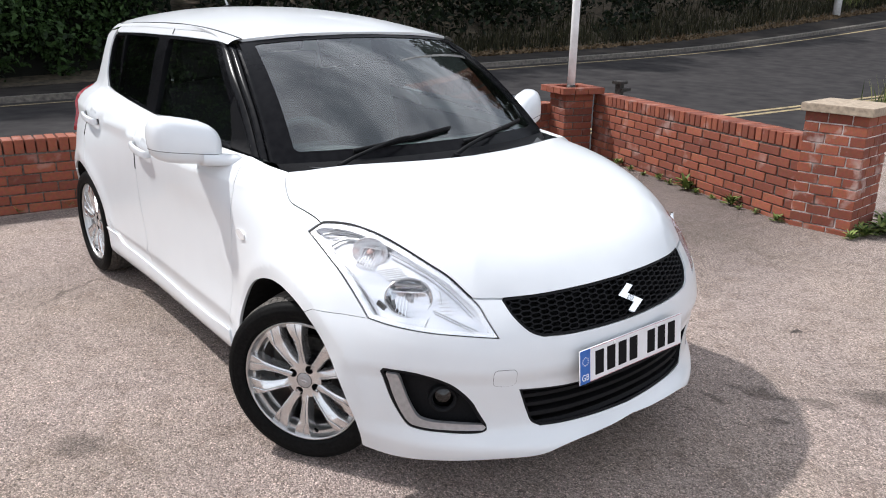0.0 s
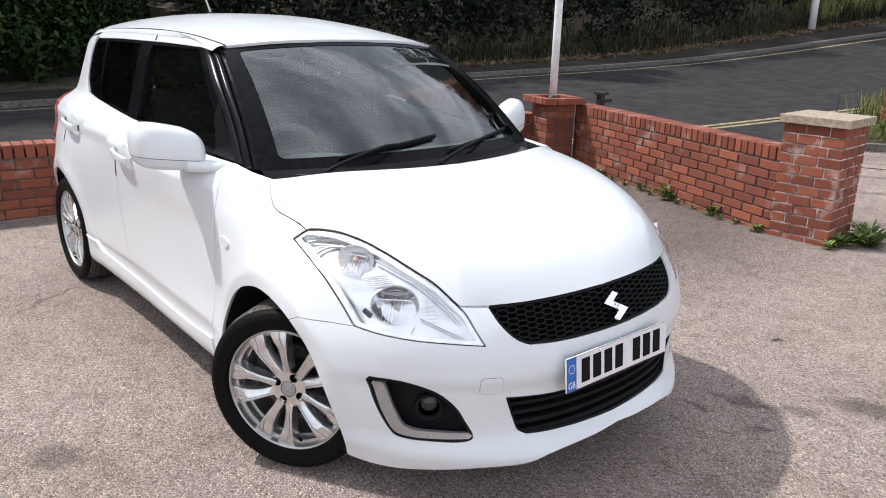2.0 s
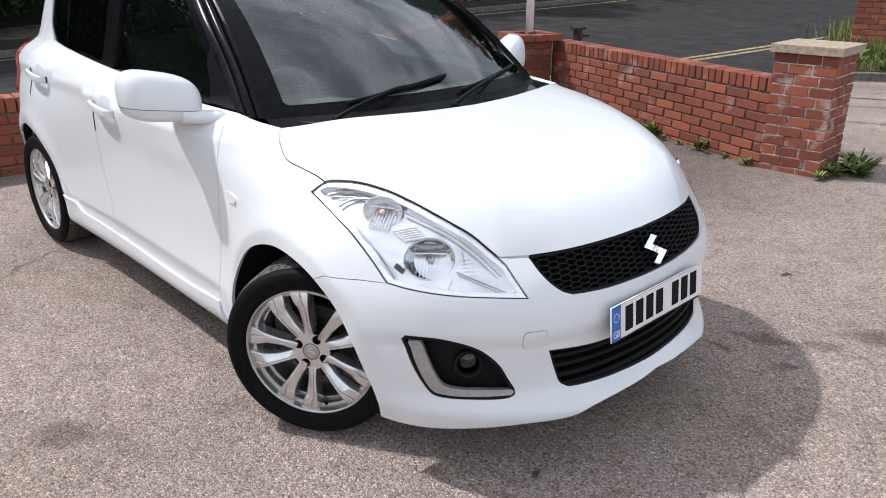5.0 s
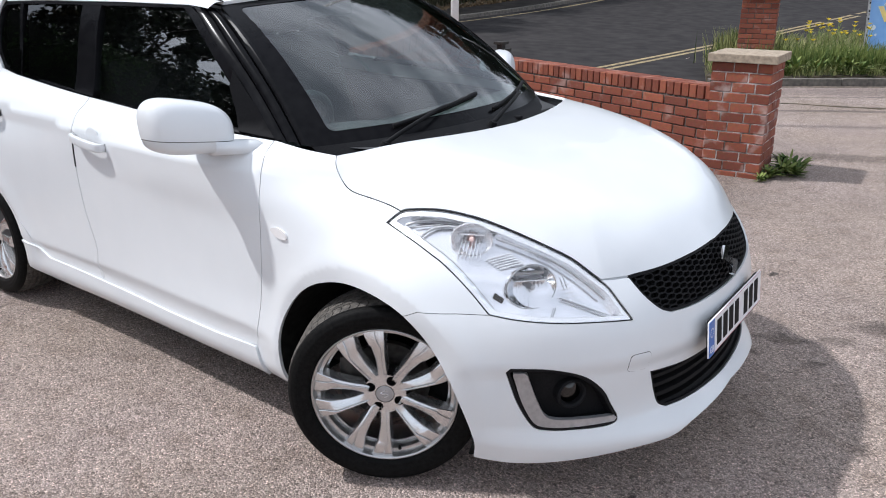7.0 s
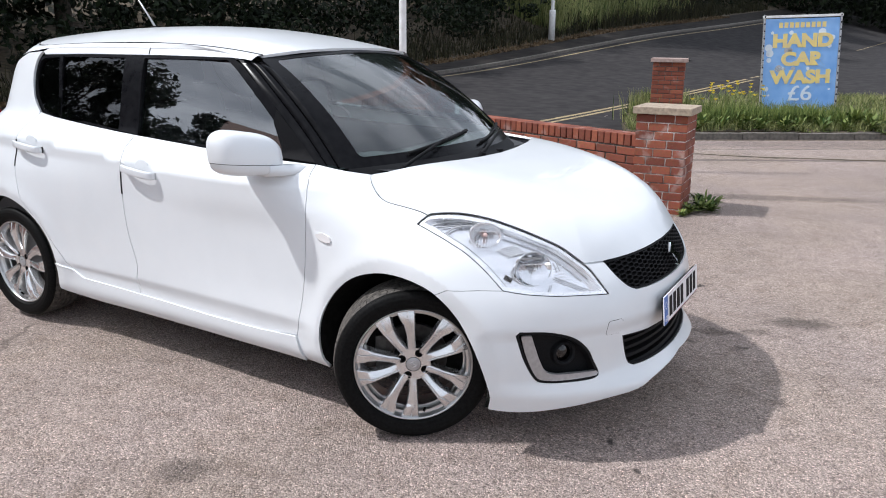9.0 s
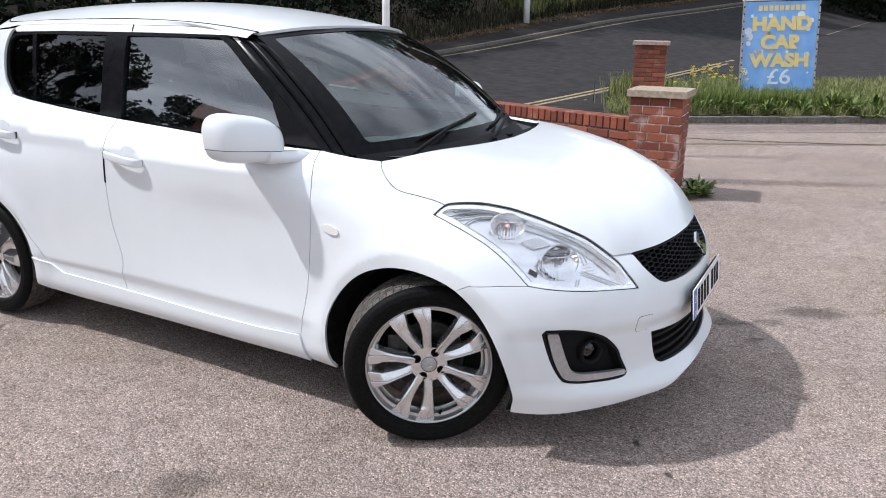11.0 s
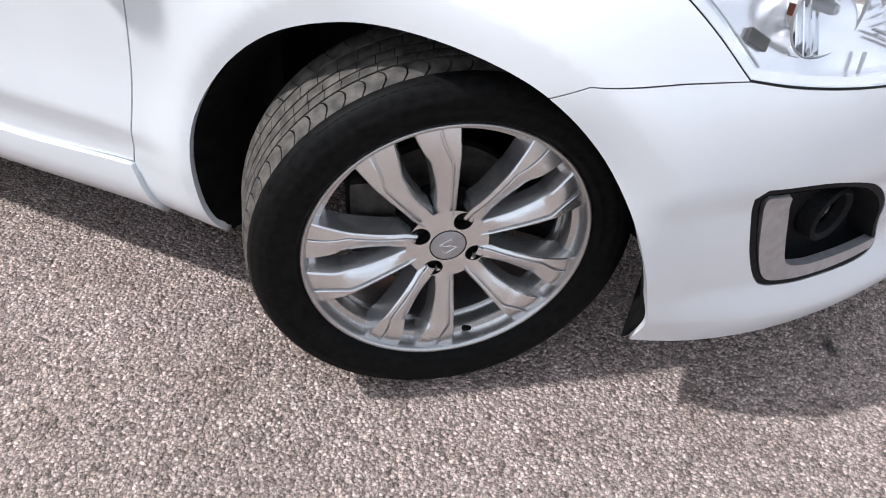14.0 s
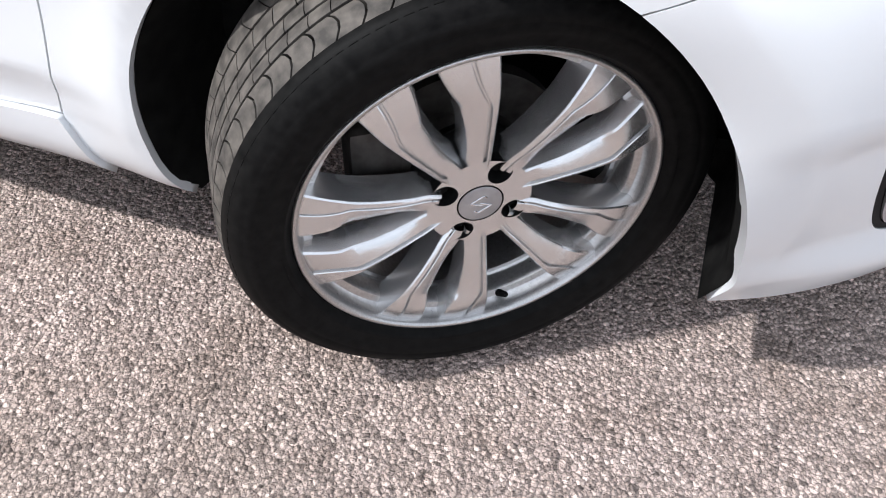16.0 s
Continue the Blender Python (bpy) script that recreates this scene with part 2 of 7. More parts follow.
def tarmac_material():
    """Weathered tarmac with exposed pinkish chippings, patched and stained."""
    m = material("yard_tarmac", (0.3, 0.27, 0.25), 0.95)
    t = m.node_tree
    L, b = t.links, t.nodes["Principled BSDF"]
    geo = t.nodes.new("ShaderNodeNewGeometry")
    v1, v2, n1, n2, n3 = [t.nodes.new("ShaderNode" + k) for k in ("TexVoronoi", "TexVoronoi", "TexNoise", "TexNoise", "TexNoise")]
    v1.inputs["Scale"].default_value, v1.inputs["Randomness"].default_value = 135.0, 1.0
    v2.feature = "DISTANCE_TO_EDGE"
    v2.inputs["Scale"].default_value = 135.0
    n1.inputs["Scale"].default_value, n1.inputs["Detail"].default_value = 1.1, 9
    n2.inputs["Scale"].default_value, n2.inputs["Detail"].default_value = 190.0, 6
    n3.inputs["Scale"].default_value, n3.inputs["Detail"].default_value = 9.0, 6
    for n in (n1, n2, n3):
        L.new(geo.outputs["Position"], n.inputs["Vector"])
    # the chippings' outlines are ragged, not clean cells
    n5, bend, v3 = [t.nodes.new("ShaderNode" + k) for k in ("TexNoise", "VectorMath", "TexVoronoi")]
    n5.inputs["Scale"].default_value, n5.inputs["Detail"].default_value = 210.0, 3
    bend.operation = "MULTIPLY_ADD"
    bend.inputs[1].default_value = (0.006, 0.006, 0.006)
    v3.inputs["Scale"].default_value = 250.0
    L.new(geo.outputs["Position"], n5.inputs["Vector"])
    L.new(n5.outputs["Color"], bend.inputs[0])
    L.new(geo.outputs["Position"], bend.inputs[2])
    for n in (v1, v2, v3):
        L.new(bend.outputs["Vector"], n.inputs["Vector"])
    fine, tone = t.nodes.new("ShaderNodeSeparateColor"), t.nodes.new("ShaderNodeMapRange")
    tone.inputs["To Min"].default_value, tone.inputs["To Max"].default_value = 0.86, 1.13
    L.new(v3.outputs["Color"], fine.inputs["Color"])
    L.new(fine.outputs[0], tone.inputs["Value"])
    n6, hue = t.nodes.new("ShaderNodeTexNoise"), t.nodes.new("ShaderNodeValToRGB")
    n6.inputs["Scale"].default_value, n6.inputs["Detail"].default_value = 0.75, 7
    hue.color_ramp.elements[0].position, hue.color_ramp.elements[1].position = 0.38, 0.62
    hue.color_ramp.elements[0].color, hue.color_ramp.elements[1].color = (0.98, 0.93, 0.88, 1), (1.03, 0.985, 0.985, 1)
    L.new(geo.outputs["Position"], n6.inputs["Vector"])
    L.new(n6.outputs["Fac"], hue.inputs["Fac"])
    sep = t.nodes.new("ShaderNodeSeparateColor")
    L.new(v1.outputs["Color"], sep.inputs["Color"])
    chip = t.nodes.new("ShaderNodeValToRGB")
    cr = chip.color_ramp
    cr.elements[0].color, cr.elements[1].color = (0.19, 0.162, 0.148, 1), (0.62, 0.546, 0.505, 1)
    for p, c in ((0.16, (0.33, 0.284, 0.258, 1)), (0.5, (0.425, 0.369, 0.338, 1)), (0.82, (0.49, 0.427, 0.393, 1))):
        cr.elements.new(p).color = c
    L.new(sep.outputs[0], chip.inputs["Fac"])
    edge = t.nodes.new("ShaderNodeMapRange")
    edge.inputs["From Max"].default_value, edge.inputs["To Min"].default_value, edge.inputs["To Max"].default_value = 0.14, 0.46, 1.10
    L.new(v2.outputs["Distance"], edge.inputs["Value"])
    big = t.nodes.new("ShaderNodeValToRGB")
    big.color_ramp.elements[0].position, big.color_ramp.elements[1].position = 0.36, 0.62
    big.color_ramp.elements[0].color, big.color_ramp.elements[1].color = (0.96, 0.922, 0.90, 1), (1.15, 1.10, 1.07, 1)
    L.new(n1.outputs["Fac"], big.inputs["Fac"])
    stain = t.nodes.new("ShaderNodeValToRGB")
    stain.color_ramp.elements[0].position, stain.color_ramp.elements[1].position = 0.33, 0.50
    stain.color_ramp.elements[0].color, stain.color_ramp.elements[1].color = (0.87, 0.85, 0.83, 1), (1.02, 1.02, 1.02, 1)
    L.new(n3.outputs["Fac"], stain.inputs["Fac"])
    last = chip.outputs["Color"]
    crumb = t.nodes.new("ShaderNodeMapRange")
    crumb.inputs["From Min"].default_value, crumb.inputs["From Max"].default_value = 0.36, 0.64
    crumb.inputs["To Min"].default_value, crumb.inputs["To Max"].default_value = 0.74, 1.20
    L.new(n2.outputs["Fac"], crumb.inputs["Value"])
    n4, speck = t.nodes.new("ShaderNodeTexNoise"), t.nodes.new("ShaderNodeMapRange")
    n4.inputs["Scale"].default_value, n4.inputs["Detail"].default_value = 95.0, 3
    speck.inputs["From Min"].default_value, speck.inputs["From Max"].default_value = 0.36, 0.62
    speck.inputs["To Min"].default_value, speck.inputs["To Max"].default_value = 0.84, 1.15
    L.new(geo.outputs["Position"], n4.inputs["Vector"])
    L.new(n4.outputs["Fac"], speck.inputs["Value"])
    for src in (tone.outputs["Result"], hue.outputs["Color"], speck.outputs["Result"], edge.outputs["Result"], crumb.outputs["Result"], big.outputs["Color"], stain.outputs["Color"]):
        mx = t.nodes.new("ShaderNodeMixRGB")
        mx.blend_type = "MULTIPLY"
        mx.inputs[0].default_value = 1.0
        L.new(last, mx.inputs[1])
        L.new(src, mx.inputs[2])
        last = mx.outputs["Color"]
    warp = t.nodes.new("ShaderNodeVectorMath")
    warp.operation = "MULTIPLY_ADD"
    warp.inputs[1].default_value = (0.16, 0.16, 0.0)
    L.new(n3.outputs["Color"], warp.inputs[0])
    L.new(geo.outputs["Position"], warp.inputs[2])
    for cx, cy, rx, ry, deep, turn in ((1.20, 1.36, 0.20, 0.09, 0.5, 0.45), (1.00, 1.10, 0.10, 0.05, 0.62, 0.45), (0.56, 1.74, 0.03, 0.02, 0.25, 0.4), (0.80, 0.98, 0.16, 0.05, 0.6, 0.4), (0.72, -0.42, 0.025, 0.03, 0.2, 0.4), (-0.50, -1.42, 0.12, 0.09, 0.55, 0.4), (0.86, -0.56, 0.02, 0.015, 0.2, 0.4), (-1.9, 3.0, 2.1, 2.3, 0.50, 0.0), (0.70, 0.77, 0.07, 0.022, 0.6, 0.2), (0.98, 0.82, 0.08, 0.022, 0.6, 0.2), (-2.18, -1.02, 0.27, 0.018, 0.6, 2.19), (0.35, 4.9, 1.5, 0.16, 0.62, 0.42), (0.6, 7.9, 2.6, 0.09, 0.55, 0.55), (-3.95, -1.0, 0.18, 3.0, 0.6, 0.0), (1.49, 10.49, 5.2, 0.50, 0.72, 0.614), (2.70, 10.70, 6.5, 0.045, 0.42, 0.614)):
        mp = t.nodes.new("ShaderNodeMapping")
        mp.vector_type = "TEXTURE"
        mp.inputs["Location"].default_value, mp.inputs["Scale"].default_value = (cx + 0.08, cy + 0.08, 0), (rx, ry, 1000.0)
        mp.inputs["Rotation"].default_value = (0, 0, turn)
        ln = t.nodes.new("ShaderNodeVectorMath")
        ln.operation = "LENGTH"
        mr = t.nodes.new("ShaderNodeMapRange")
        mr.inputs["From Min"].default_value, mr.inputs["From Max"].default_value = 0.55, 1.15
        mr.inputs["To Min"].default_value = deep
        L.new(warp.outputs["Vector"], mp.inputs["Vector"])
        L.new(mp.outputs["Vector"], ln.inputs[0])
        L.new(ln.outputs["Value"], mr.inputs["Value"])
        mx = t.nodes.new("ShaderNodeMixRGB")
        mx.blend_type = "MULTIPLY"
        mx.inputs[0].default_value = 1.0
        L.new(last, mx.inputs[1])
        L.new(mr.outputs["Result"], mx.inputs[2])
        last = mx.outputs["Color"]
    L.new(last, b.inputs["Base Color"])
    # relief: every chipping a low peak at its own height, with finer grit on it
    peak, grit, rise = [t.nodes.new("ShaderNodeMath") for _ in range(3)]
    peak.operation = grit.operation = rise.operation = "MULTIPLY_ADD"
    peak.inputs[1].default_value, grit.inputs[1].default_value, rise.inputs[1].default_value = -1.0, -0.35, 0.55
    L.new(v1.outputs["Distance"], peak.inputs[0])
    L.new(sep.outputs[1], rise.inputs[0])
    L.new(peak.outputs["Value"], rise.inputs[2])
    L.new(v3.outputs["Distance"], grit.inputs[0])
    L.new(rise.outputs["Value"], grit.inputs[2])
    bp = t.nodes.new("ShaderNodeBump")
    bp.inputs["Strength"].default_value, bp.inputs["Distance"].default_value = 1.0, 0.0095
    L.new(grit.outputs["Value"], bp.inputs["Height"])
    L.new(bp.outputs["Normal"], b.inputs["Normal"])
    return m


TARMAC = tarmac_material()


def leaf_material(name, low, high):
    m = material(name, low, 0.6, Specular_IOR_Level=0.18)
    t = m.node_tree
    geo, rp = t.nodes.new("ShaderNodeNewGeometry"), t.nodes.new("ShaderNodeValToRGB")
    rp.color_ramp.elements[0].color, rp.color_ramp.elements[1].color = (*low, 1), (*high, 1)
    t.links.new(geo.outputs["Random Per Island"], rp.inputs["Fac"])
    t.links.new(rp.outputs["Color"], t.nodes["Principled BSDF"].inputs["Base Color"])
    return m


# near-black colour standing in for the shade deep inside hedge and wood
CORE_SHADE = material("hedge_shade", (0.006, 0.007, 0.004), 1.0)
LEAF = leaf_material("dark_hedge_leaf", (0.005, 0.013, 0.003), (0.042, 0.082, 0.022))
# the wood's deep shade is put into this near-black leaf colour
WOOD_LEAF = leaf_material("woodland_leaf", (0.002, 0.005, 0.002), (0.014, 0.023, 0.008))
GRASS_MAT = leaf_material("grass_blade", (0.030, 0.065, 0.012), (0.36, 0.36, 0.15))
# bank grass: the bank's shade is put into these dark blade colours
SHADED_DRY_GRASS = leaf_material("shaded_dry_grass", (0.008, 0.009, 0.004), (0.050, 0.046, 0.022))
WEED = leaf_material("weed_leaf", (0.04, 0.08, 0.018), (0.22, 0.26, 0.075))
YELLOW_PETAL = leaf_material("yellow_petal", (0.6, 0.42, 0.02), (0.75, 0.6, 0.05))
BARK = grain(material("bark", (0.05, 0.04, 0.03), 1.0), 20, (0.025, 0.02, 0.015), (0.08, 0.065, 0.05), None, 0.6, distance=0.01)
LITTER = leaf_material("leaf_litter", (0.05, 0.03, 0.015), (0.20, 0.14, 0.08))

# ---- mesh tools ----
from mathutils import geometry


def mesh_of(name, verts, faces, normals=None, smooth=True):
    me = bpy.data.meshes.new(name)
    me.from_pydata([tuple(v) for v in verts], [], [tuple(f) for f in faces])
    me.polygons.foreach_set("use_smooth", [smooth] * len(me.polygons))
    if normals is not None:
        me.normals_split_custom_set_from_vertices([tuple(n) for n in normals])
    me.update()
    return me


def part(name, me, mat, parent=None, label=""):
    """Links a mesh or a bmesh as one object under a thing or a part."""
    if isinstance(me, bmesh.types.BMesh):
        bm, me = me, bpy.data.meshes.new(name)
        bm.to_mesh(me)
        bm.free()
    if not me.materials:
        me.materials.append(mat)
    ob = new(name, me)
    ob.parent = parent
    return tagged(ob, label) if label else ob


def thing(name, label, category, group="", at=None, kind=""):
    ob = new(name)
    ob.empty_display_size = 0.2
    if at is not None:
        ob.matrix_world = at
    return tagged(ob, label, category, group, kind)


def hermite_rows(knots, x):
    """Rows of weights, by which values at the knots give a smooth curve at x."""
    k, x = np.asarray(knots, float), np.clip(np.asarray(x, float), knots[0], knots[-1])
    n = len(k)
    i = np.clip(np.searchsorted(k, x, side="right") - 1, 0, n - 2)
    h = k[i + 1] - k[i]
    u = (x - k[i]) / h
    T = np.zeros((n, n))
    for j in range(n):
        if j == 0:
            T[0, 0], T[0, 1] = -1 / (k[1] - k[0]), 1 / (k[1] - k[0])
        elif j == n - 1:
            T[j, j - 1], T[j, j] = -1 / (k[j] - k[j - 1]), 1 / (k[j] - k[j - 1])
        else:
            a, b = k[j] - k[j - 1], k[j + 1] - k[j]
            T[j, j - 1], T[j, j], T[j, j + 1] = -b / (a * (a + b)), (b - a) / (a * b), a / (b * (a + b))
    r = np.arange(len(x))
    W = np.zeros((len(x), n))
    W[r, i] += 2 * u**3 - 3 * u**2 + 1
    W[r, i + 1] += -2 * u**3 + 3 * u**2
    W += ((u**3 - 2 * u**2 + u) * h)[:, None] * T[i] + ((u**3 - u**2) * h)[:, None] * T[i + 1]
    return W


def curve1(knots, values):
    v = np.asarray(values, float)
    return lambda x: hermite_rows(knots, np.atleast_1d(x)) @ v


def step(a, b, x):
    u = np.clip((x - a) / (b - a), 0, 1)
    return u * u * (3 - 2 * u)


def line(points, n=12, closed=False):
    """A smooth dense line through a few points of any dimension."""
    p = np.asarray(points, float)
    if closed:
        p = np.vstack([p[-2:], p, p[:3]])
    d = np.r_[0, np.cumsum(np.maximum(np.linalg.norm(np.diff(p, axis=0), axis=1), 1e-6) ** 0.5)]
    if closed:
        t = np.concatenate([np.linspace(d[i], d[i + 1], n, endpoint=False) for i in range(2, len(p) - 3)])
    else:
        t = np.concatenate([np.linspace(d[i], d[i + 1], n, endpoint=False) for i in range(len(p) - 1)] + [[d[-1]]])
    return hermite_rows(d, t) @ p


def loop(*runs):
    """Joins smooth runs end to end to one outline with corners."""
    out = []
    for r in runs:
        for q in r:
            if not out or np.hypot(*(np.asarray(q) - out[-1])) > 1e-4:
                out.append(np.asarray(q, float))
    if np.hypot(*(out[0] - out[-1])) < 1e-4:
        out.pop()
    return np.array(out)


def area(p):
    return 0.5 * np.sum(p[:, 0] * np.roll(p[:, 1], -1) - np.roll(p[:, 0], -1) * p[:, 1])


def inset(p, d):
    """The outline moved inwards by d."""
    p = np.asarray(p, float)
    if area(p) < 0:
        p = p[::-1]
    e = np.roll(p, -1, 0) - p
    e /= np.maximum(np.linalg.norm(e, axis=1), 1e-9)[:, None]
    nrm = np.c_[-e[:, 1], e[:, 0]]
    m = nrm + np.roll(nrm, 1, 0)
    m /= np.maximum((m**2).sum(1) / 2, 0.35)[:, None]
    return p + d * m


def inside(p, q):
    """Which of the points q lie in the outline p."""
    x, y = q[:, 0], q[:, 1]
    r = np.zeros(len(q), bool)
    j = len(p) - 1
    for i in range(len(p)):
        (xi, yi), (xj, yj) = p[i], p[j]
        c = ((yi > y) != (yj > y)) & (x < (xj - xi) * (y - yi) / ((yj - yi) or 1e-12) + xi)
        r ^= c
        j = i
    return r


def refine(p, h):
    out = []
    for a, b in zip(p, np.roll(p, -1, 0)):
        n = max(1, int(np.ceil(np.hypot(*(b - a)) / h)))
        out += [a + (b - a) * k / n for k in range(n)]
    return np.array(out)


def patch(name, outline, f, h=0.02, holes=(), skirt=0.012, gap=0.002, lift=0.0, mirror=False, both=False):
    """A sheet over the surface f(a, b) within an outline of the (a, b) plane, with a rim turned inwards. lift: metres above the surface."""
    rings = [refine(inset(outline, gap), h)] + [refine(inset(q, -gap), h)[::-1] for q in holes]
    lo, hi = rings[0].min(0), rings[0].max(0)
    gx, gy = np.meshgrid(np.arange(lo[0] + h / 2, hi[0], h), np.arange(lo[1] + h / 2, hi[1], h))
    q = np.c_[gx.ravel(), gy.ravel()]
    keep = inside(rings[0], q)
    for r in rings[1:]:
        keep &= ~inside(r, q)
    q = q[keep]
    allr = np.vstack(rings)
    if len(q):
        near = np.array([np.min(((allr - a) ** 2).sum(1)) for a in q])
        q = q[near > (0.5 * h) ** 2]
    pts = np.vstack([allr, q])
    edges, base = [], 0
    for r in rings:
        edges += [(base + i, base + (i + 1) % len(r)) for i in range(len(r))]
        base += len(r)
    v2, _, tris, *_ = geometry.delaunay_2d_cdt([Vector(a) for a in pts], edges, [], 0, 1e-6)
    v2 = np.array([tuple(a) for a in v2])
    tris = np.array([tuple(t) for t in tris])
    c = v2[tris].mean(1)
    ok = inside(rings[0], c)
    for r in rings[1:]:
        ok &= ~inside(r, c)
    tris = tris[ok]
    a, b = v2[:, 0], v2[:, 1]
    P = f(a, b)
    e = 1e-3
    N = np.cross(f(a + e, b) - f(a - e, b), f(a, b + e) - f(a, b - e))
    N /= np.maximum(np.linalg.norm(N, axis=1), 1e-12)[:, None]
    P = P + N * lift
    tri3 = np.cross(P[tris[:, 1]] - P[tris[:, 0]], P[tris[:, 2]] - P[tris[:, 0]])
    if np.sum(tri3 * N[tris[:, 0]]) < 0:
        tris = tris[:, ::-1]
    verts, norms, faces = [P], [N], [tris]
    if skirt:
        cnt = {}
        for t in tris:
            for i in range(3):
                u, w = int(t[i]), int(t[(i + 1) % 3])
                cnt[(u, w)] = 1
        rim = [k for k in cnt if (k[1], k[0]) not in cnt]
        idx = sorted({k for r in rim for k in r})
        at = {k: i for i, k in enumerate(idx)}
        n0 = len(P)
        side = np.zeros((len(idx), 3))
        for u, w in rim:
            s = np.cross(P[w] - P[u], N[u])
            s /= max(np.linalg.norm(s), 1e-9)
            side[at[u]] += s
            side[at[w]] += s
        side /= np.maximum(np.linalg.norm(side, axis=1), 1e-9)[:, None]
        verts += [P[idx], P[idx] - N[idx] * skirt]
        norms += [side, side]
        m = len(idx)
        quads = [(n0 + at[w], n0 + at[u], n0 + m + at[u], n0 + m + at[w]) for u, w in rim]
    V, NN = np.vstack(verts), np.vstack(norms)
    F = [tuple(int(x) for x in t) for t in tris] + (quads if skirt else [])
    if mirror:
        V, NN, F = V * (1, -1, 1), NN * (1, -1, 1), [g[::-1] for g in F]
    return mesh_of(name, V, F, NN)


def loft(name, rows, closed=False, smooth=True, caps=False):
    """A skin over rows of points, all of one length; closed: each row is a ring."""
    rows = [np.asarray(r, float) for r in rows]
    m = len(rows[0])
    V = np.vstack(rows)
    F = []
    for i in range(len(rows) - 1):
        for j in range(m if closed else m - 1):
            k = (j + 1) % m
            F.append((i * m + j, i * m + k, (i + 1) * m + k, (i + 1) * m + j))
    if caps:
        F += [tuple(range(m - 1, -1, -1)), tuple(range((len(rows) - 1) * m, len(rows) * m))]
    return mesh_of(name, V, F, smooth=smooth)


def lathe(name, profile, n=64, smooth=True):
    """A ring about the y axis from (radius, y) pairs."""
    a = np.linspace(0, 2 * math.pi, n, endpoint=False)
    rows = [np.c_[r * np.sin(a), np.full(n, y), r * np.cos(a)] for r, y in profile]
    return loft(name, rows, closed=True, smooth=smooth)


def bevelled(bm, width, segments=2):
    bmesh.ops.bevel(bm, geom=list(bm.edges), offset=width, segments=segments, affect="EDGES", profile=0.7)
    return bm


def box(size, at=(0, 0, 0), bevel=0.0, segments=2, turn=None):
    bm = bmesh.new()
    bmesh.ops.create_cube(bm, size=1)
    bmesh.ops.scale(bm, vec=size, verts=bm.verts)
    if bevel:
        bevelled(bm, bevel, segments)
    if turn is not None:
        bmesh.ops.transform(bm, matrix=turn, verts=bm.verts)
    bmesh.ops.translate(bm, vec=at, verts=bm.verts)
    return bm


def tube(name, points, radius, n=10, taper=None):
    """A round bar along a line of points."""
    p = np.asarray(points, float)
    rows = []
    up = np.array([0.0, 0.0, 1.0])
    for i in range(len(p)):
        d = p[min(i + 1, len(p) - 1)] - p[max(i - 1, 0)]
        d /= np.linalg.norm(d)
        s = np.cross(d, up if abs(d[2]) < 0.95 else np.array([1.0, 0, 0]))
        s /= np.linalg.norm(s)
        w = np.cross(s, d)
        r = radius if taper is None else radius + (taper - radius) * i / (len(p) - 1)
        a = np.linspace(0, 2 * math.pi, n, endpoint=False)
        rows.append(p[i] + r * (np.cos(a)[:, None] * s + np.sin(a)[:, None] * w))
    me = loft(name, rows, closed=True, caps=True)
    return me


def soft(me, angle=40):
    """Smooth shading that keeps sharp edges."""
    bm = bmesh.new()
    bm.from_mesh(me)
    for e in bm.edges:
        e.smooth = len(e.link_faces) == 2 and e.calc_face_angle(0) < radians(angle)
    for g in bm.faces:
        g.smooth = True
    bm.to_mesh(me)
    bm.free()
    return me

# ---- the car's skin ----
# nose towards +x, its right side towards -y, front axle at x = 0
PLAN = np.array([(-3.03, 0), (-3.01, -0.40), (-2.93, -0.62), (-2.78, -0.752), (-2.43, -0.823), (-2.0, -0.808), (-1.5, -0.800), (-0.9, -0.803),
                 (-0.45, -0.808), (-0.1, -0.823), (0.219, -0.822), (0.40, -0.765), (0.56, -0.655), (0.70, -0.49), (0.775, -0.33), (0.815, -0.15), (0.825, 0), (0.815, 0.15)])
_c = np.r_[0, np.cumsum(np.linalg.norm(np.diff(PLAN, axis=0), axis=1))]
_c = _c - _c[6] - 1.5
NOSE = float(_c[16])
_sd = np.linspace(_c[0], NOSE, 1200)
_cd = hermite_rows(_c, _sd) @ PLAN
LEVELS = [0.15, 0.21, 0.30, 0.475, 0.62, 0.72, 0.82, 0.90]
STATIONS = [0, 2, 4, 6, 8, 9, 10, 11, 12, 13, 14, 16]
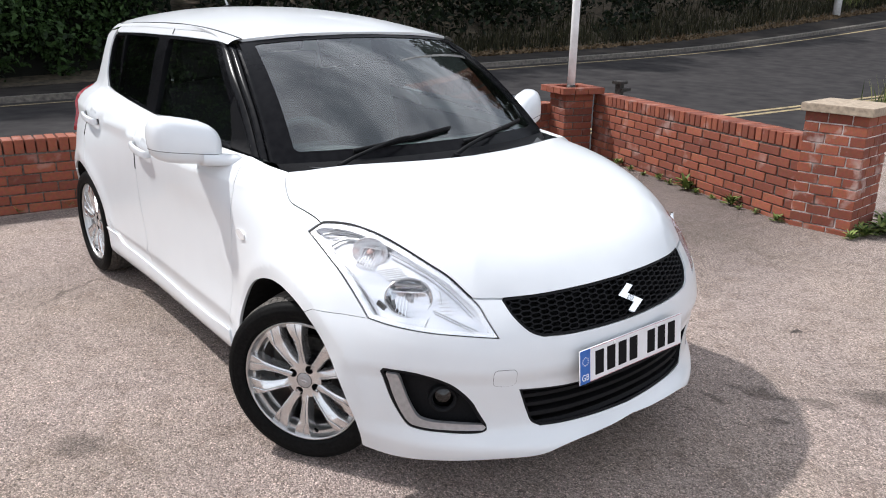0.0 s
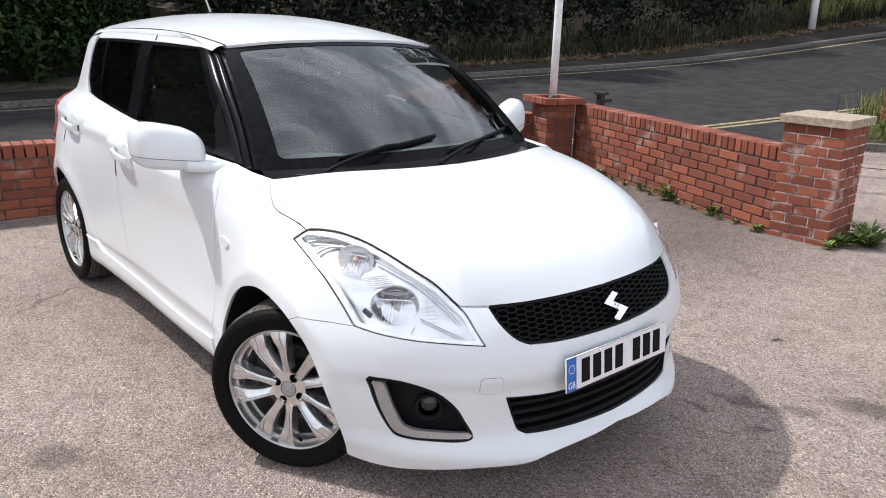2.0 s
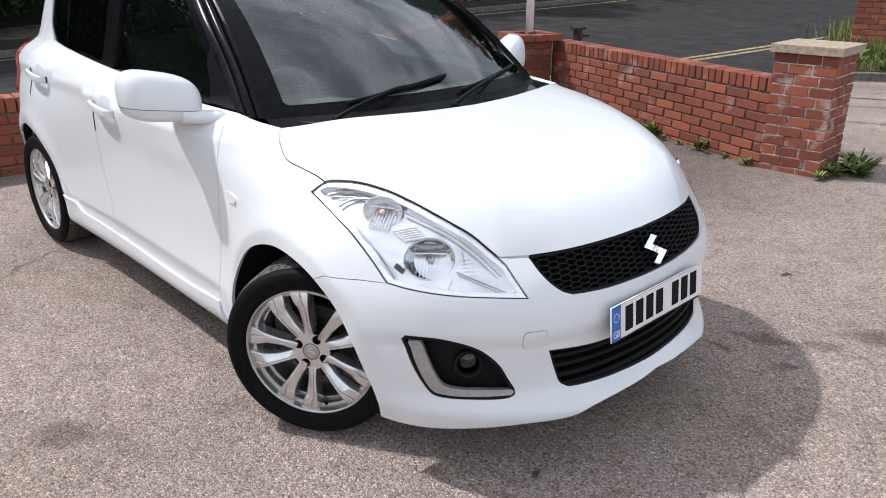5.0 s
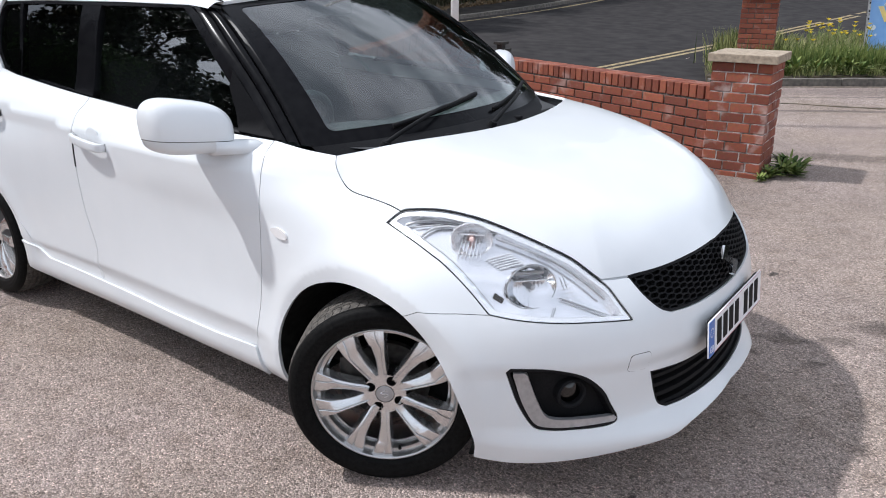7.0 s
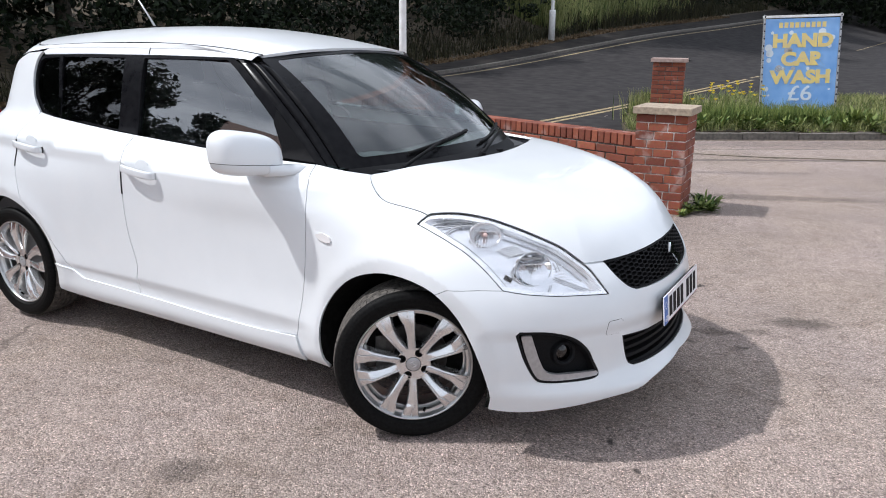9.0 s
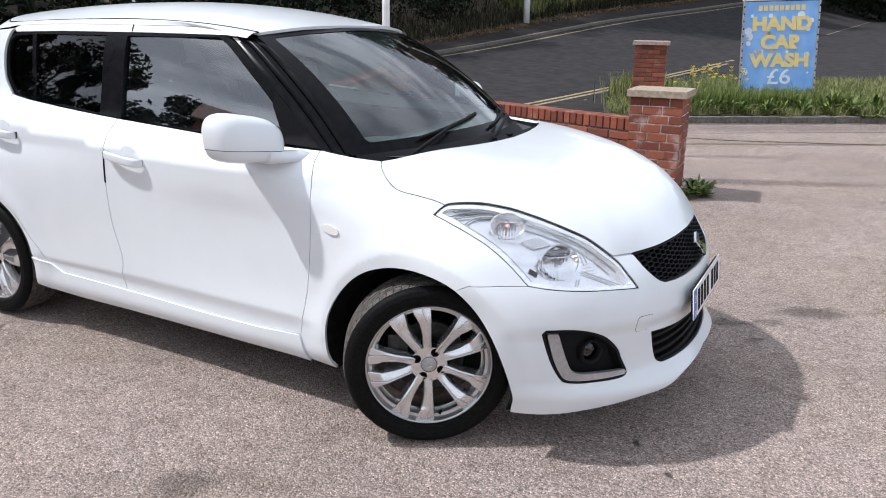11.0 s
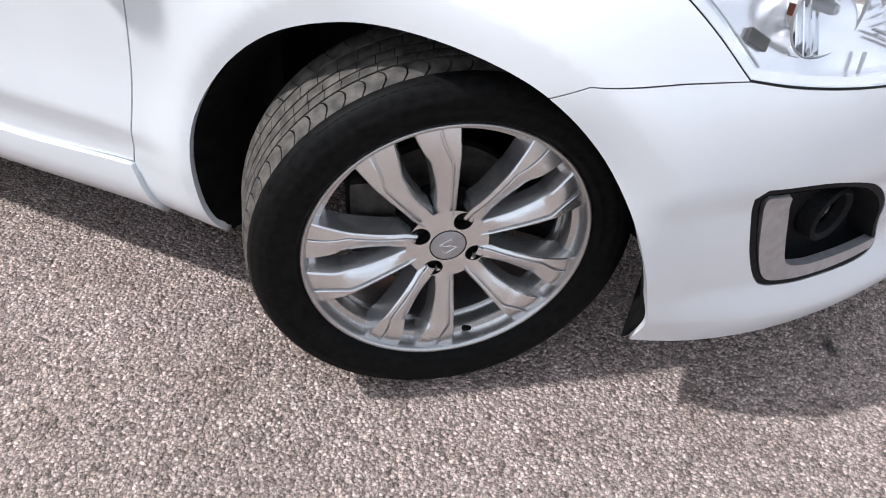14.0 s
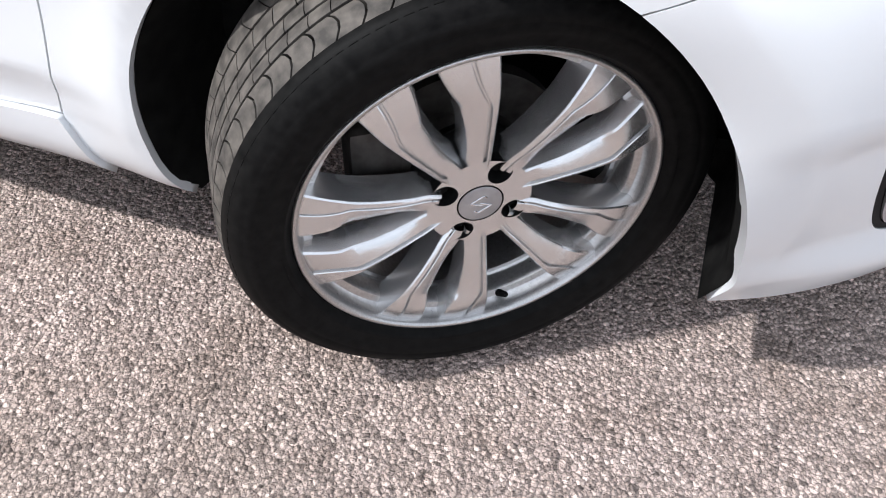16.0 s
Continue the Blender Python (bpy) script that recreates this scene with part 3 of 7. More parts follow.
SHIFT = [
    (-0.10, -0.06, -0.02, 0.0, -0.02, -0.04, -0.06, -0.08),
    (-0.08, -0.04, -0.01, 0.0, -0.01, -0.03, -0.045, -0.06),
    (-0.06, -0.02, -0.004, 0.0, 0.004, -0.002, -0.016, -0.040),
    (-0.06, -0.012, -0.004, -0.002, 0.0, 0.002, 0.002, -0.001),
    (-0.055, -0.004, 0.010, 0.0, -0.002, -0.005, -0.010, -0.030),
    (-0.05, -0.01, 0.006, 0.002, 0.004, -0.012, -0.062, -0.130),
    (-0.05, -0.02, -0.004, 0.0, 0.004, -0.035, -0.135, -0.230),
    (-0.05, -0.03, -0.010, 0.0, -0.024, -0.075, -0.17, -0.26),
    (-0.035, -0.012, -0.008, 0.0, -0.03, -0.085, -0.18, -0.27),
    (-0.02, 0.005, -0.008, 0.0, -0.04, -0.11, -0.20, -0.28),
    (0.0, 0.03, 0.0, 0.0, -0.04, -0.10, -0.18, -0.26),
    (0.0, 0.03, 0.0, 0.0, -0.04, -0.10, -0.18, -0.26)]
shoulder = curve1([0, 0.05, 0.10, 0.14, 0.20, 0.46, 0.50, 0.54], [0, -0.035, -0.108, -0.128, -0.148, -0.250, -0.275, -0.325])
F_AXLE, R_AXLE = (0.015, 0.305), (-2.43, 0.305)


def plan(s):
    p = hermite_rows(_c, s) @ PLAN
    q = (hermite_rows(_c, s + 1e-3) - hermite_rows(_c, s - 1e-3)) @ PLAN
    q /= np.maximum(np.linalg.norm(q, axis=1), 1e-9)[:, None]
    return p, np.c_[q[:, 1], -q[:, 0]]


def side(s, z):
    """The body's right side and both ends: s runs forwards along the plan (as x does at the doors), z is the height."""
    s, z = np.atleast_1d(s).astype(float), np.atleast_1d(z).astype(float)
    far = np.where(s > NOSE, -1.0, 1.0)
    s = np.where(s > NOSE, 2 * NOSE - s, s)
    p, n = plan(s)
    x = p[:, 0]
    d = np.sum((hermite_rows(_c[STATIONS], s) @ np.array(SHIFT)) * hermite_rows(LEVELS, np.minimum(z, 0.90)), axis=1)
    u = z - 0.90 - 0.06 * np.clip(-1.2 - x, 0, 1.2)
    d += np.where(u > 0, shoulder(np.maximum(u, 0)), 0)
    front = step(0.30, 0.44, x)
    d += -0.015 * front * step(0.495, 0.435, z) * step(0.22, 0.29, z)
    doors = step(-0.35, -0.55, x) * step(-2.3, -2.05, x)
    d += -0.010 * doors * step(0.37, 0.325, z)
    for ax, az in (F_AXLE, R_AXLE):
        r = np.hypot(x - ax, z - az)
        # the flare: a soft swell outside the crease, a flat band turned in towards the opening
        lip = np.where(r > 0.388, 0.010 * np.exp(-(((r - 0.388) / 0.05) ** 2)), 0.010 - 0.15 * np.clip(0.388 - r, 0, 0.06))
        d += lip * step(0.15, 0.3, z) * step(0.55, 0.36, x)
    d += 0.008 * np.exp(-(((x - 0.31) / 0.09) ** 2)) * step(0.15, 0.36, z) * step(0.66, 0.46, z)
    return np.c_[p[:, 0] + n[:, 0] * d, far * (p[:, 1] + n[:, 1] * d), z]


def at_x(x):
    """s where the plan passes x, along the doors and wings."""
    return float(np.interp(x, _cd[100:, 0], _sd[100:]))


def at_xy(x, y):
    """s of the place on the plan nearest to (x, y)."""
    return float(_sd[np.argmin((_cd[:, 0] - x) ** 2 + (_cd[:, 1] + abs(y)) ** 2)])


def on(*pts):
    """Outline points (s, z) from (x, z), or from (x, y, z) near the nose."""
    return [(at_x(q[0]), q[1]) if len(q) == 2 else (at_xy(q[0], q[1]), q[2]) for q in pts]


def arch(axle, r, a0, a1, n=28):
    return [(at_x(axle[0] + r * math.sin(radians(a))), axle[1] + r * math.cos(radians(a))) for a in np.linspace(a0, a1, n)]


CAR = thing("car", "white five-door hatchback with black pillars parked on the tarmac", "car")
DOOR_FRONT = line(on((-0.487, 0.296), (-0.478, 0.33), (-0.456, 0.433), (-0.433, 0.602), (-0.428, 0.715), (-0.429, 0.806), (-0.438, 0.911), (-0.459, 0.985)), 8)
DOOR_MID = line(on((-1.470, 0.287), (-1.480, 0.345), (-1.466, 0.432), (-1.505, 0.589), (-1.515, 0.75), (-1.512, 0.88), (-1.511, 0.943), (-1.54, 1.025)), 8)
DOOR_REAR = line(on((-1.887, 0.297), (-1.969, 0.332), (-2.023, 0.399), (-2.089, 0.471), (-2.151, 0.552), (-2.259, 0.643), (-2.321, 0.808), (-2.325, 0.893), (-2.312, 0.97), (-2.27, 1.088)), 6)
BELT = line(on((-2.27, 1.088), (-2.11, 1.066), (-1.54, 1.025), (-0.95, 1.0), (-0.459, 0.985)), 10)
LAMP_LOW = line([(0.038, 0.819), (0.121, 0.795), (0.191, 0.774), (0.257, 0.749), (0.311, 0.718), (0.364, 0.677), (0.418, 0.626)], 6)
LAMP_FOOT = line([(0.418, 0.626), (0.488, 0.615), (0.608, 0.604), (0.716, 0.598), (0.84, 0.589)], 8)
LAMP_TOP = line([(0.84, 0.589), (0.808, 0.635), (0.778, 0.677), (0.735, 0.710), (0.672, 0.752), (0.60, 0.781), (0.50, 0.812), (0.40, 0.834), (0.30, 0.850), (0.193, 0.859), (0.10, 0.856), (0.063, 0.848), (0.038, 0.819)], 6)
WING_TOP = line(on((-0.459, 0.985), (-0.33, 0.972), (-0.215, 0.965)), 8)
WING_KINK = line(on((-0.215, 0.965), (-0.185, 0.93), (-0.150, 0.898), (-0.112, 0.880), (-0.03, 0.866)), 8)
WING_KINK = np.vstack([WING_KINK, line([WING_KINK[-1], (0.02, 0.858), (0.063, 0.848)], 4)[1:]])


def whole(half):
    """An open half outline that starts and ends at the nose's middle line, closed by its mirror image."""
    half = np.asarray(half)
    return loop(half, np.c_[2 * NOSE - half[::-1, 0], half[::-1, 1]])


def idx(a, p):
    return int(np.argmin(((a - np.asarray(p)) ** 2).sum(1)))


arch_front = line([(-0.334, 0.185), (-0.354, 0.28), (-0.343, 0.41), (-0.281, 0.515), (-0.19, 0.594), (-0.085, 0.633), (0.02, 0.641), (0.12, 0.627), (0.181, 0.602), (0.244, 0.546), (0.304, 0.455), (0.344, 0.360), (0.371, 0.272), (0.382, 0.222), (0.375, 0.166)], 5)
a_cut = idx(arch_front, (0.181, 0.602))
SEAM = [(0.418, 0.626), (0.33, 0.627), (0.225, 0.624), (0.181, 0.602)]
WING = loop(DOOR_FRONT, WING_TOP, WING_KINK, LAMP_TOP[idx(LAMP_TOP, (0.063, 0.848)):], LAMP_LOW, SEAM, arch_front[:a_cut][::-1], on((-0.36, 0.188), (-0.455, 0.190), (-0.487, 0.28)))
lamp_i = idx(LAMP_TOP, (0.760, 0.692))
BUMPER_TOP = np.vstack([LAMP_TOP[:lamp_i + 1], [(0.80, 0.691), (0.858, 0.690)]])
GRILLE_SIDE = line([(0.858, 0.690), (0.893, 0.643), (0.943, 0.60), (0.985, 0.583)], 8)
GRILLE_FOOT = line([(0.985, 0.583), (1.10, 0.578), (1.25, 0.577), (NOSE, 0.577)], 8)
LOW_SIDE = np.vstack([[(NOSE, 0.408), (1.07, 0.411), (0.908, 0.420)], line([(0.908, 0.420), (0.937, 0.342), (0.955, 0.302), (0.984, 0.286)], 6)[1:], [(1.079, 0.283), (1.2, 0.280), (NOSE, 0.277)]])
LOW_GRILLE = whole(LOW_SIDE)
BUMPER = whole(np.vstack([GRILLE_FOOT[::-1], GRILLE_SIDE[::-1][1:], BUMPER_TOP[::-1][1:], LAMP_FOOT[::-1][1:], SEAM[1:], arch_front[a_cut + 1:],
              line([(0.378, 0.162), (0.42, 0.158), (0.51, 0.156), (0.68, 0.173), (0.86, 0.194), (0.975, 0.205), (1.06, 0.228), (1.27, 0.240), (NOSE, 0.244)], 6)]))
FOG = loop(line([(0.469, 0.468), (0.482, 0.483)], 4), line([(0.482, 0.483), (0.583, 0.479), (0.662, 0.458), (0.712, 0.430), (0.757, 0.385), (0.780, 0.345), (0.806, 0.302)], 6),
           line([(0.806, 0.302), (0.808, 0.285), (0.790, 0.276), (0.662, 0.274), (0.600, 0.276), (0.560, 0.283), (0.543, 0.298), (0.505, 0.365), (0.469, 0.468)], 6))
LAMP = loop(LAMP_LOW, LAMP_FOOT, LAMP_TOP)
SILL = loop(on((-2.00, 0.20), (-1.79, 0.188), (-0.455, 0.190), (-0.487, 0.296), (-0.69, 0.284), (-1.0, 0.282), (-1.47, 0.290), (-1.887, 0.300), (-1.965, 0.336)),
            arch(R_AXLE, 0.352, 82, 105, 8))
FRONT_DOOR = loop(DOOR_FRONT, BELT[idx(BELT, DOOR_MID[-1]):][::-1], DOOR_MID[::-1], on((-1.0, 0.277), (-0.69, 0.279)))
REAR_DOOR = loop(DOOR_MID, BELT[:idx(BELT, DOOR_MID[-1]) + 1][::-1], DOOR_REAR[::-1])
Q_TOP = on((-2.36, 1.385), (-2.52, 1.375), (-2.66, 1.33))
QUARTER = loop(DOOR_REAR[idx(DOOR_REAR, (-1.969, 0.332)):], line(on((-2.27, 1.088), (-2.355, 1.16), (-2.415, 1.28), (-2.40, 1.355), (-2.36, 1.385)), 6), Q_TOP,
               on((-2.80, -0.70, 1.20), (-2.90, -0.62, 1.02), (-2.90, -0.62, 0.62), (-2.76, -0.76, 0.58)), arch(R_AXLE, 0.352, -40, 89, 40))
REAR_BUMPER = loop(arch(R_AXLE, 0.352, -112, -42, 20), on((-2.76, -0.76, 0.576), (-2.90, -0.62, 0.615)), [(float(_c[0]), 0.615), (float(_c[0]), 0.25)], on((-2.93, -0.62, 0.24), (-2.78, -0.76, 0.22)))
TAIL_GATE = loop(on((-2.90, -0.62, 0.62)), [(float(_c[0]), 0.62), (float(_c[0]), 1.0)], on((-2.95, -0.5, 1.0), (-2.90, -0.62, 1.0)))


def both(name, label_r, label_l, outline, mat, parent=CAR, **kw):
    """One panel for each side of the car."""
    r = part(name, patch(name, outline, side, **kw), mat, parent, label_r)
    l = part(name, patch(name, outline, side, mirror=True, **kw), mat, parent, label_l)
    return r, l


both("front_wing", "", "", WING, WHITE, h=0.012, gap=0.0010)
both("sill", "", "", SILL, WHITE, h=0.025, lift=0.009, skirt=0.02)
both("front_door", "", "", FRONT_DOOR, WHITE, h=0.022)
both("rear_door", "", "", REAR_DOOR, WHITE, h=0.024)
both("rear_quarter", "", "", QUARTER, WHITE, h=0.026)
both("rear_bumper", "", "", REAR_BUMPER, WHITE, h=0.035, gap=0.001)
both("tailgate", "", "", TAIL_GATE, WHITE, h=0.04, gap=0.001)
FOG_L = np.c_[2 * NOSE - FOG[::-1, 0], FOG[::-1, 1]]
bumper = part("front_bumper", patch("front_bumper", BUMPER, side, h=0.013, holes=[FOG, FOG_L, LOW_GRILLE], gap=0.0008, skirt=0.02), WHITE, CAR)

# ---- bonnet, roof, screens ----
crest = curve1([-0.35, -0.15, 0.0, 0.2, 0.4, 0.55, 0.66, 0.735, 0.80], [1.01, 0.998, 0.985, 0.950, 0.898, 0.842, 0.782, 0.712, 0.64])
fall = curve1([-0.35, -0.2, -0.11, 0.06, 0.3, 0.6, 0.66, 0.8], [0.05, 0.056, 0.105, 0.14, 0.125, 0.105, 0.10, 0.08])
halfw = curve1([-0.35, 0.06, 0.3, 0.45, 0.61, 0.66, 0.8], [0.70, 0.70, 0.655, 0.60, 0.50, 0.44, 0.40])
NOSE_EDGE = [(0.738, 0.0, 0.703), (0.727, -0.15, 0.702), (0.694, -0.30, 0.698), (0.642, -0.415, 0.692)]
BON_REAR = [(0.0, 0.0), (-0.018, -0.2), (-0.065, -0.40), (-0.135, -0.56), (-0.205, -0.634)]
e_lamp = LAMP_TOP[lamp_i:idx(LAMP_TOP, (0.063, 0.848)) + 1]
edge3 = np.vstack([line(NOSE_EDGE, 8), side(*np.array([(0.828, 0.6925), (0.80, 0.693)]).T), side(*e_lamp.T), side(*WING_KINK.T)[::-1][1:]])

EDGE = np.vstack([a_ + (b_ - a_) * np.linspace(0, 1, max(2, int(np.linalg.norm(b_ - a_) / 0.003)), endpoint=False)[:, None] for a_, b_ in zip(edge3[:-1], edge3[1:])] + [edge3[-1:]])


def bonnet(x, y):
    x, y = np.atleast_1d(x), np.atleast_1d(y)
    a = np.abs(y)
    z = crest(x) - fall(x) * (a / halfw(x)) ** (7.5 - 2.3 * step(0.3, 0.65, x))
    d2 = (x[:, None] - EDGE[None, :, 0]) ** 2 + (a[:, None] + EDGE[None, :, 1]) ** 2
    near = np.sqrt(d2.min(1))
    wide = (0.006 + 0.5 * np.minimum(near, 0.10))[:, None]
    w = np.exp(-(d2 - near[:, None] ** 2) / (2 * wide**2))
    miss = EDGE[:, 2] - (crest(EDGE[:, 0]) - fall(EDGE[:, 0]) * (np.abs(EDGE[:, 1]) / halfw(EDGE[:, 0])) ** (7.5 - 2.3 * step(0.3, 0.65, EDGE[:, 0])))
    return np.c_[x, y, z + (w @ miss) / w.sum(1) * np.clip(1 - near / 0.16, 0, 1) ** 2]


bon = np.vstack([line(BON_REAR[:-1] + [tuple(edge3[-1, :2])], 8), edge3[::-1, :2][1:]])
BONNET = loop(bon, (bon * (1, -1))[::-1])
part("bonnet", patch("bonnet", BONNET, bonnet, h=0.022, gap=0.0015), WHITE, CAR)
LIP = loop([(0.750, 0.698), (0.775, 0.668), (0.876, 0.668), (0.862, 0.700), (0.82, 0.706), (0.78, 0.708)])
both("bonnet_landing", "", "", LIP, WHITE, h=0.015, gap=0, lift=-0.010, skirt=0)

ridge = curve1([-3.0, -2.75, -2.3, -1.9, -1.5, -1.1, -0.80, -0.6], [1.40, 1.452, 1.498, 1.515, 1.513, 1.475, 1.420, 1.37])
sag = curve1([-3.0, -2.3, -1.5, -0.9, -0.6], [0.06, 0.075, 0.075, 0.048, 0.04])


def roof(x, y):
    x, y = np.atleast_1d(x), np.atleast_1d(y)
    return np.c_[x, y, ridge(x) - sag(x) * np.abs(y / 0.5) ** 2.5]


HEADER = [(-0.795, 0.0), (-0.805, -0.2), (-0.845, -0.40), (-0.885, -0.505)]
ROOF_SIDE = [(-0.885, -0.505), (-1.05, -0.512), (-1.5, -0.515), (-2.0, -0.52), (-2.34, -0.522), (-2.47, -0.505)]
half = np.vstack([line(HEADER, 8), line(ROOF_SIDE, 8)[1:], line([(-2.47, -0.505), (-2.58, -0.42), (-2.66, -0.2), (-2.68, 0.0)], 8)[1:]])
ROOF = loop(half, (half * (1, -1))[::-1])
part("roof", patch("roof", ROOF, roof, h=0.035, gap=0.0), WHITE, CAR)


def screen(w, v):
    """The windscreen: w from side to side (-1 to 1), v from the cowl (0) to the roof (1)."""
    w, v = np.atleast_1d(w), np.atleast_1d(v)
    low = np.c_[-0.125 - 0.205 * w**2, 0.652 * w, 0.985 - 0.015 * w**2]
    top = np.c_[-0.80 - 0.088 * w**2, 0.520 * w, 1.412 - 0.034 * w**2]
    m = low + (top - low) * v[:, None]
    bulge = 0.035 * 4 * v * (1 - v)
    return m + np.c_[bulge * 0.55, bulge * 0, bulge * 0.8]


def rect(a0, a1, b0, b1, r=0.04, n=5):
    """A rectangle with round corners."""
    out = []
    for cx, cy, t in ((a1 - r, b0 + r, -90), (a1 - r, b1 - r, 0), (a0 + r, b1 - r, 90), (a0 + r, b0 + r, 180)):
        out += [(cx + r * math.cos(radians(t + 90 * k / n)), cy + r * math.sin(radians(t + 90 * k / n))) for k in range(n + 1)]
    return np.array(out)


part("windscreen", patch("windscreen", rect(-0.90, 0.90, 0.07, 0.955, 0.035), screen, h=0.05, skirt=0.0, gap=0, lift=-0.003), GLASS_FRONT, CAR, "tinted windscreen glass").visible_shadow = False
part("windscreen_border", patch("windscreen_border", rect(-1.0, 1.0, 0.0, 1.0, 0.02), screen, h=0.05, holes=[rect(-0.90, 0.90, 0.07, 0.955, 0.035)], gap=0, skirt=0.006, lift=-0.001), GLOSS_BLACK, CAR, "black printed border round the windscreen")
v = np.linspace(0, 1, 20)
post_door = line(side(*np.array(on((-0.459, 0.985), (-0.62, 1.115), (-0.80, 1.255), (-0.95, 1.355), (-1.03, 1.395))).T), 8)
t_ = np.linspace(0, 1, len(post_door))
for sgn in (1, -1):
    a = screen(np.full(len(t_), -1.0), t_ * 1.0)
    rows = []
    for k in (0.0, 0.10, 0.20, 0.27, 0.30, 0.33, 0.42, 0.52, 0.60, 0.645, 0.665, 0.685, 0.72, 0.86, 1.0):
        m = a * (1 - k) + post_door * k
        high = 0.008 * math.sin(math.pi * min(1.0, k / 0.30)) if k < 0.30 else 0.010 * math.sin(math.pi * min(1.0, (k - 0.30) / 0.365)) ** 0.7 if k < 0.665 else 0.005 * math.sin(math.pi * (k - 0.665) / 0.335)
        high -= 0.007 if k in (0.30, 0.665) else 0.0
        fade = np.clip((1 - t_) / 0.14, 0, 1)
        m[:, 2] += high * 0.8 * fade - 0.014 * (1 - fade)
        m[:, 1] -= high * 0.6 * fade - 0.010 * (1 - fade)
        rows.append(m * (1, sgn, 1))
    part("a_pillar", soft(loft("a_pillar", rows if sgn > 0 else rows[::-1]), 30), GLOSS_BLACK, CAR, "gloss black windscreen pillar")
cowl_rows = []
w = np.linspace(-1, 1, 41)
bx = curve1([0, 0.2, 0.40, 0.56, 0.66, 0.70], [0.0, -0.018, -0.065, -0.135, -0.225, -0.26])
for k in np.linspace(0, 1, 6):
    a = screen(w, np.zeros(41) + 0.002)
    y = 0.60 * w
    b = bonnet(bx(np.abs(y)), y)
    b[:, 2] -= 0.02 + 0.06 * step(0.72, 1.0, np.abs(w))
    m = a * (1 - k) + b * k
    m[:, 2] -= 0.022 * math.sin(math.pi * k)
    cowl_rows.append(m)
part("cowl", loft("cowl", cowl_rows), BLACK_TRIM, CAR, "black plastic cowl under the wipers")

# side windows and frames lie on the side skin above the belt
UPPER = loop(on((-0.459, 0.988), (-0.62, 1.115), (-0.80, 1.255), (-0.95, 1.352), (-1.02, 1.378), (-1.5, 1.380), (-2.0, 1.377), (-2.33, 1.368)), line(on((-2.33, 1.368), (-2.385, 1.345), (-2.395, 1.28), (-2.345, 1.16), (-2.25, 1.090)), 6), BELT[3:] + (0, 0.004))
GLASS_F = loop(on((-1.525, 1.022), (-1.585, 1.366), (-1.05, 1.370)), line(on((-1.05, 1.370), (-0.98, 1.335), (-0.80, 1.210), (-0.64, 1.075), (-0.575, 1.005)), 6), on((-0.95, 1.013)))
GLASS_R = loop(on((-1.665, 1.040), (-1.715, 1.366), (-2.17, 1.362), (-2.10, 1.078)))
GLASS_Q = loop(on((-2.125, 1.080), (-2.195, 1.360), (-2.33, 1.352)), line(on((-2.33, 1.352), (-2.368, 1.33), (-2.365, 1.26), (-2.31, 1.16), (-2.24, 1.102)), 6))


def pane_of(x0, x2):
    """A nearly flat, leaning sheet of glass behind the window frames between two places along the car."""
    S = np.array([at_x(x0), (at_x(x0) + at_x(x2)) / 2, at_x(x2)])
    A, B = side(S, np.full(3, 1.06)), side(S, np.full(3, 1.34))
    A[1, 1], B[1, 1] = (A[0, 1] + A[2, 1]) / 2 - 0.004, (B[0, 1] + B[2, 1]) / 2 - 0.004

    def mid(T, s):
        return sum(np.outer(np.prod([(s - S[j]) / (S[i] - S[j]) for j in range(3) if j != i], axis=0), T[i]) for i in range(3))

    def f(s, z):
        s, z = np.atleast_1d(s).astype(float), np.atleast_1d(z).astype(float)
        u = (z - 1.06) / 0.28
        P = mid(A, s) * (1 - u)[:, None] + mid(B, s) * u[:, None]
        P[:, 1] -= 0.003 * 4 * u * (1 - u)
        P[:, 2] = z
        return P
    return f


PANE_F, PANE_R = pane_of(-1.6, -0.52), pane_of(-2.4, -1.6)
for sgn, mir in ((1, False), (-1, True)):
    part("window_frame", patch("window_frame", UPPER, side, h=0.03, holes=[GLASS_F, GLASS_R, GLASS_Q], gap=0.0, lift=-0.004, skirt=0.03, mirror=mir), GLOSS_BLACK, CAR, "black door window frames")
    for g, gm, nm in ((GLASS_F, GLASS_SIDE, "front_door_window"), (GLASS_R, GLASS_DARK, "rear_door_window"), (GLASS_Q, GLASS_DARK, "quarter_window")):
        part(nm, patch(nm, g, PANE_F if nm[0] == "f" else PANE_R, h=0.05, gap=-0.008, skirt=0, lift=-0.016, mirror=mir), gm, CAR).visible_shadow = False
DOOR_TOP = loop(on((-1.02, 1.378), (-1.5, 1.380), (-2.0, 1.377), (-2.33, 1.368), (-2.36, 1.385), (-2.30, 1.402), (-2.0, 1.411), (-1.5, 1.412), (-1.15, 1.408), (-0.99, 1.389), (-0.955, 1.374)))
both("door_top_frame", "", "", DOOR_TOP, WHITE, h=0.02, gap=0.001, lift=-0.001)
q = line(ROOF_SIDE + [(-2.55, -0.45)], 10)
q = q[np.linspace(0, len(q) - 1, 44).astype(int)]
low = line(on((-0.900, 1.368), (-0.950, 1.374), (-1.00, 1.385), (-1.15, 1.4040), (-1.5, 1.4085), (-2.0, 1.4075), (-2.30, 1.3985), (-2.42, 1.388), (-2.54, 1.374), (-2.65, 1.336)), 10)
low = side(*low[np.linspace(0, len(low) - 1, 44).astype(int)].T)
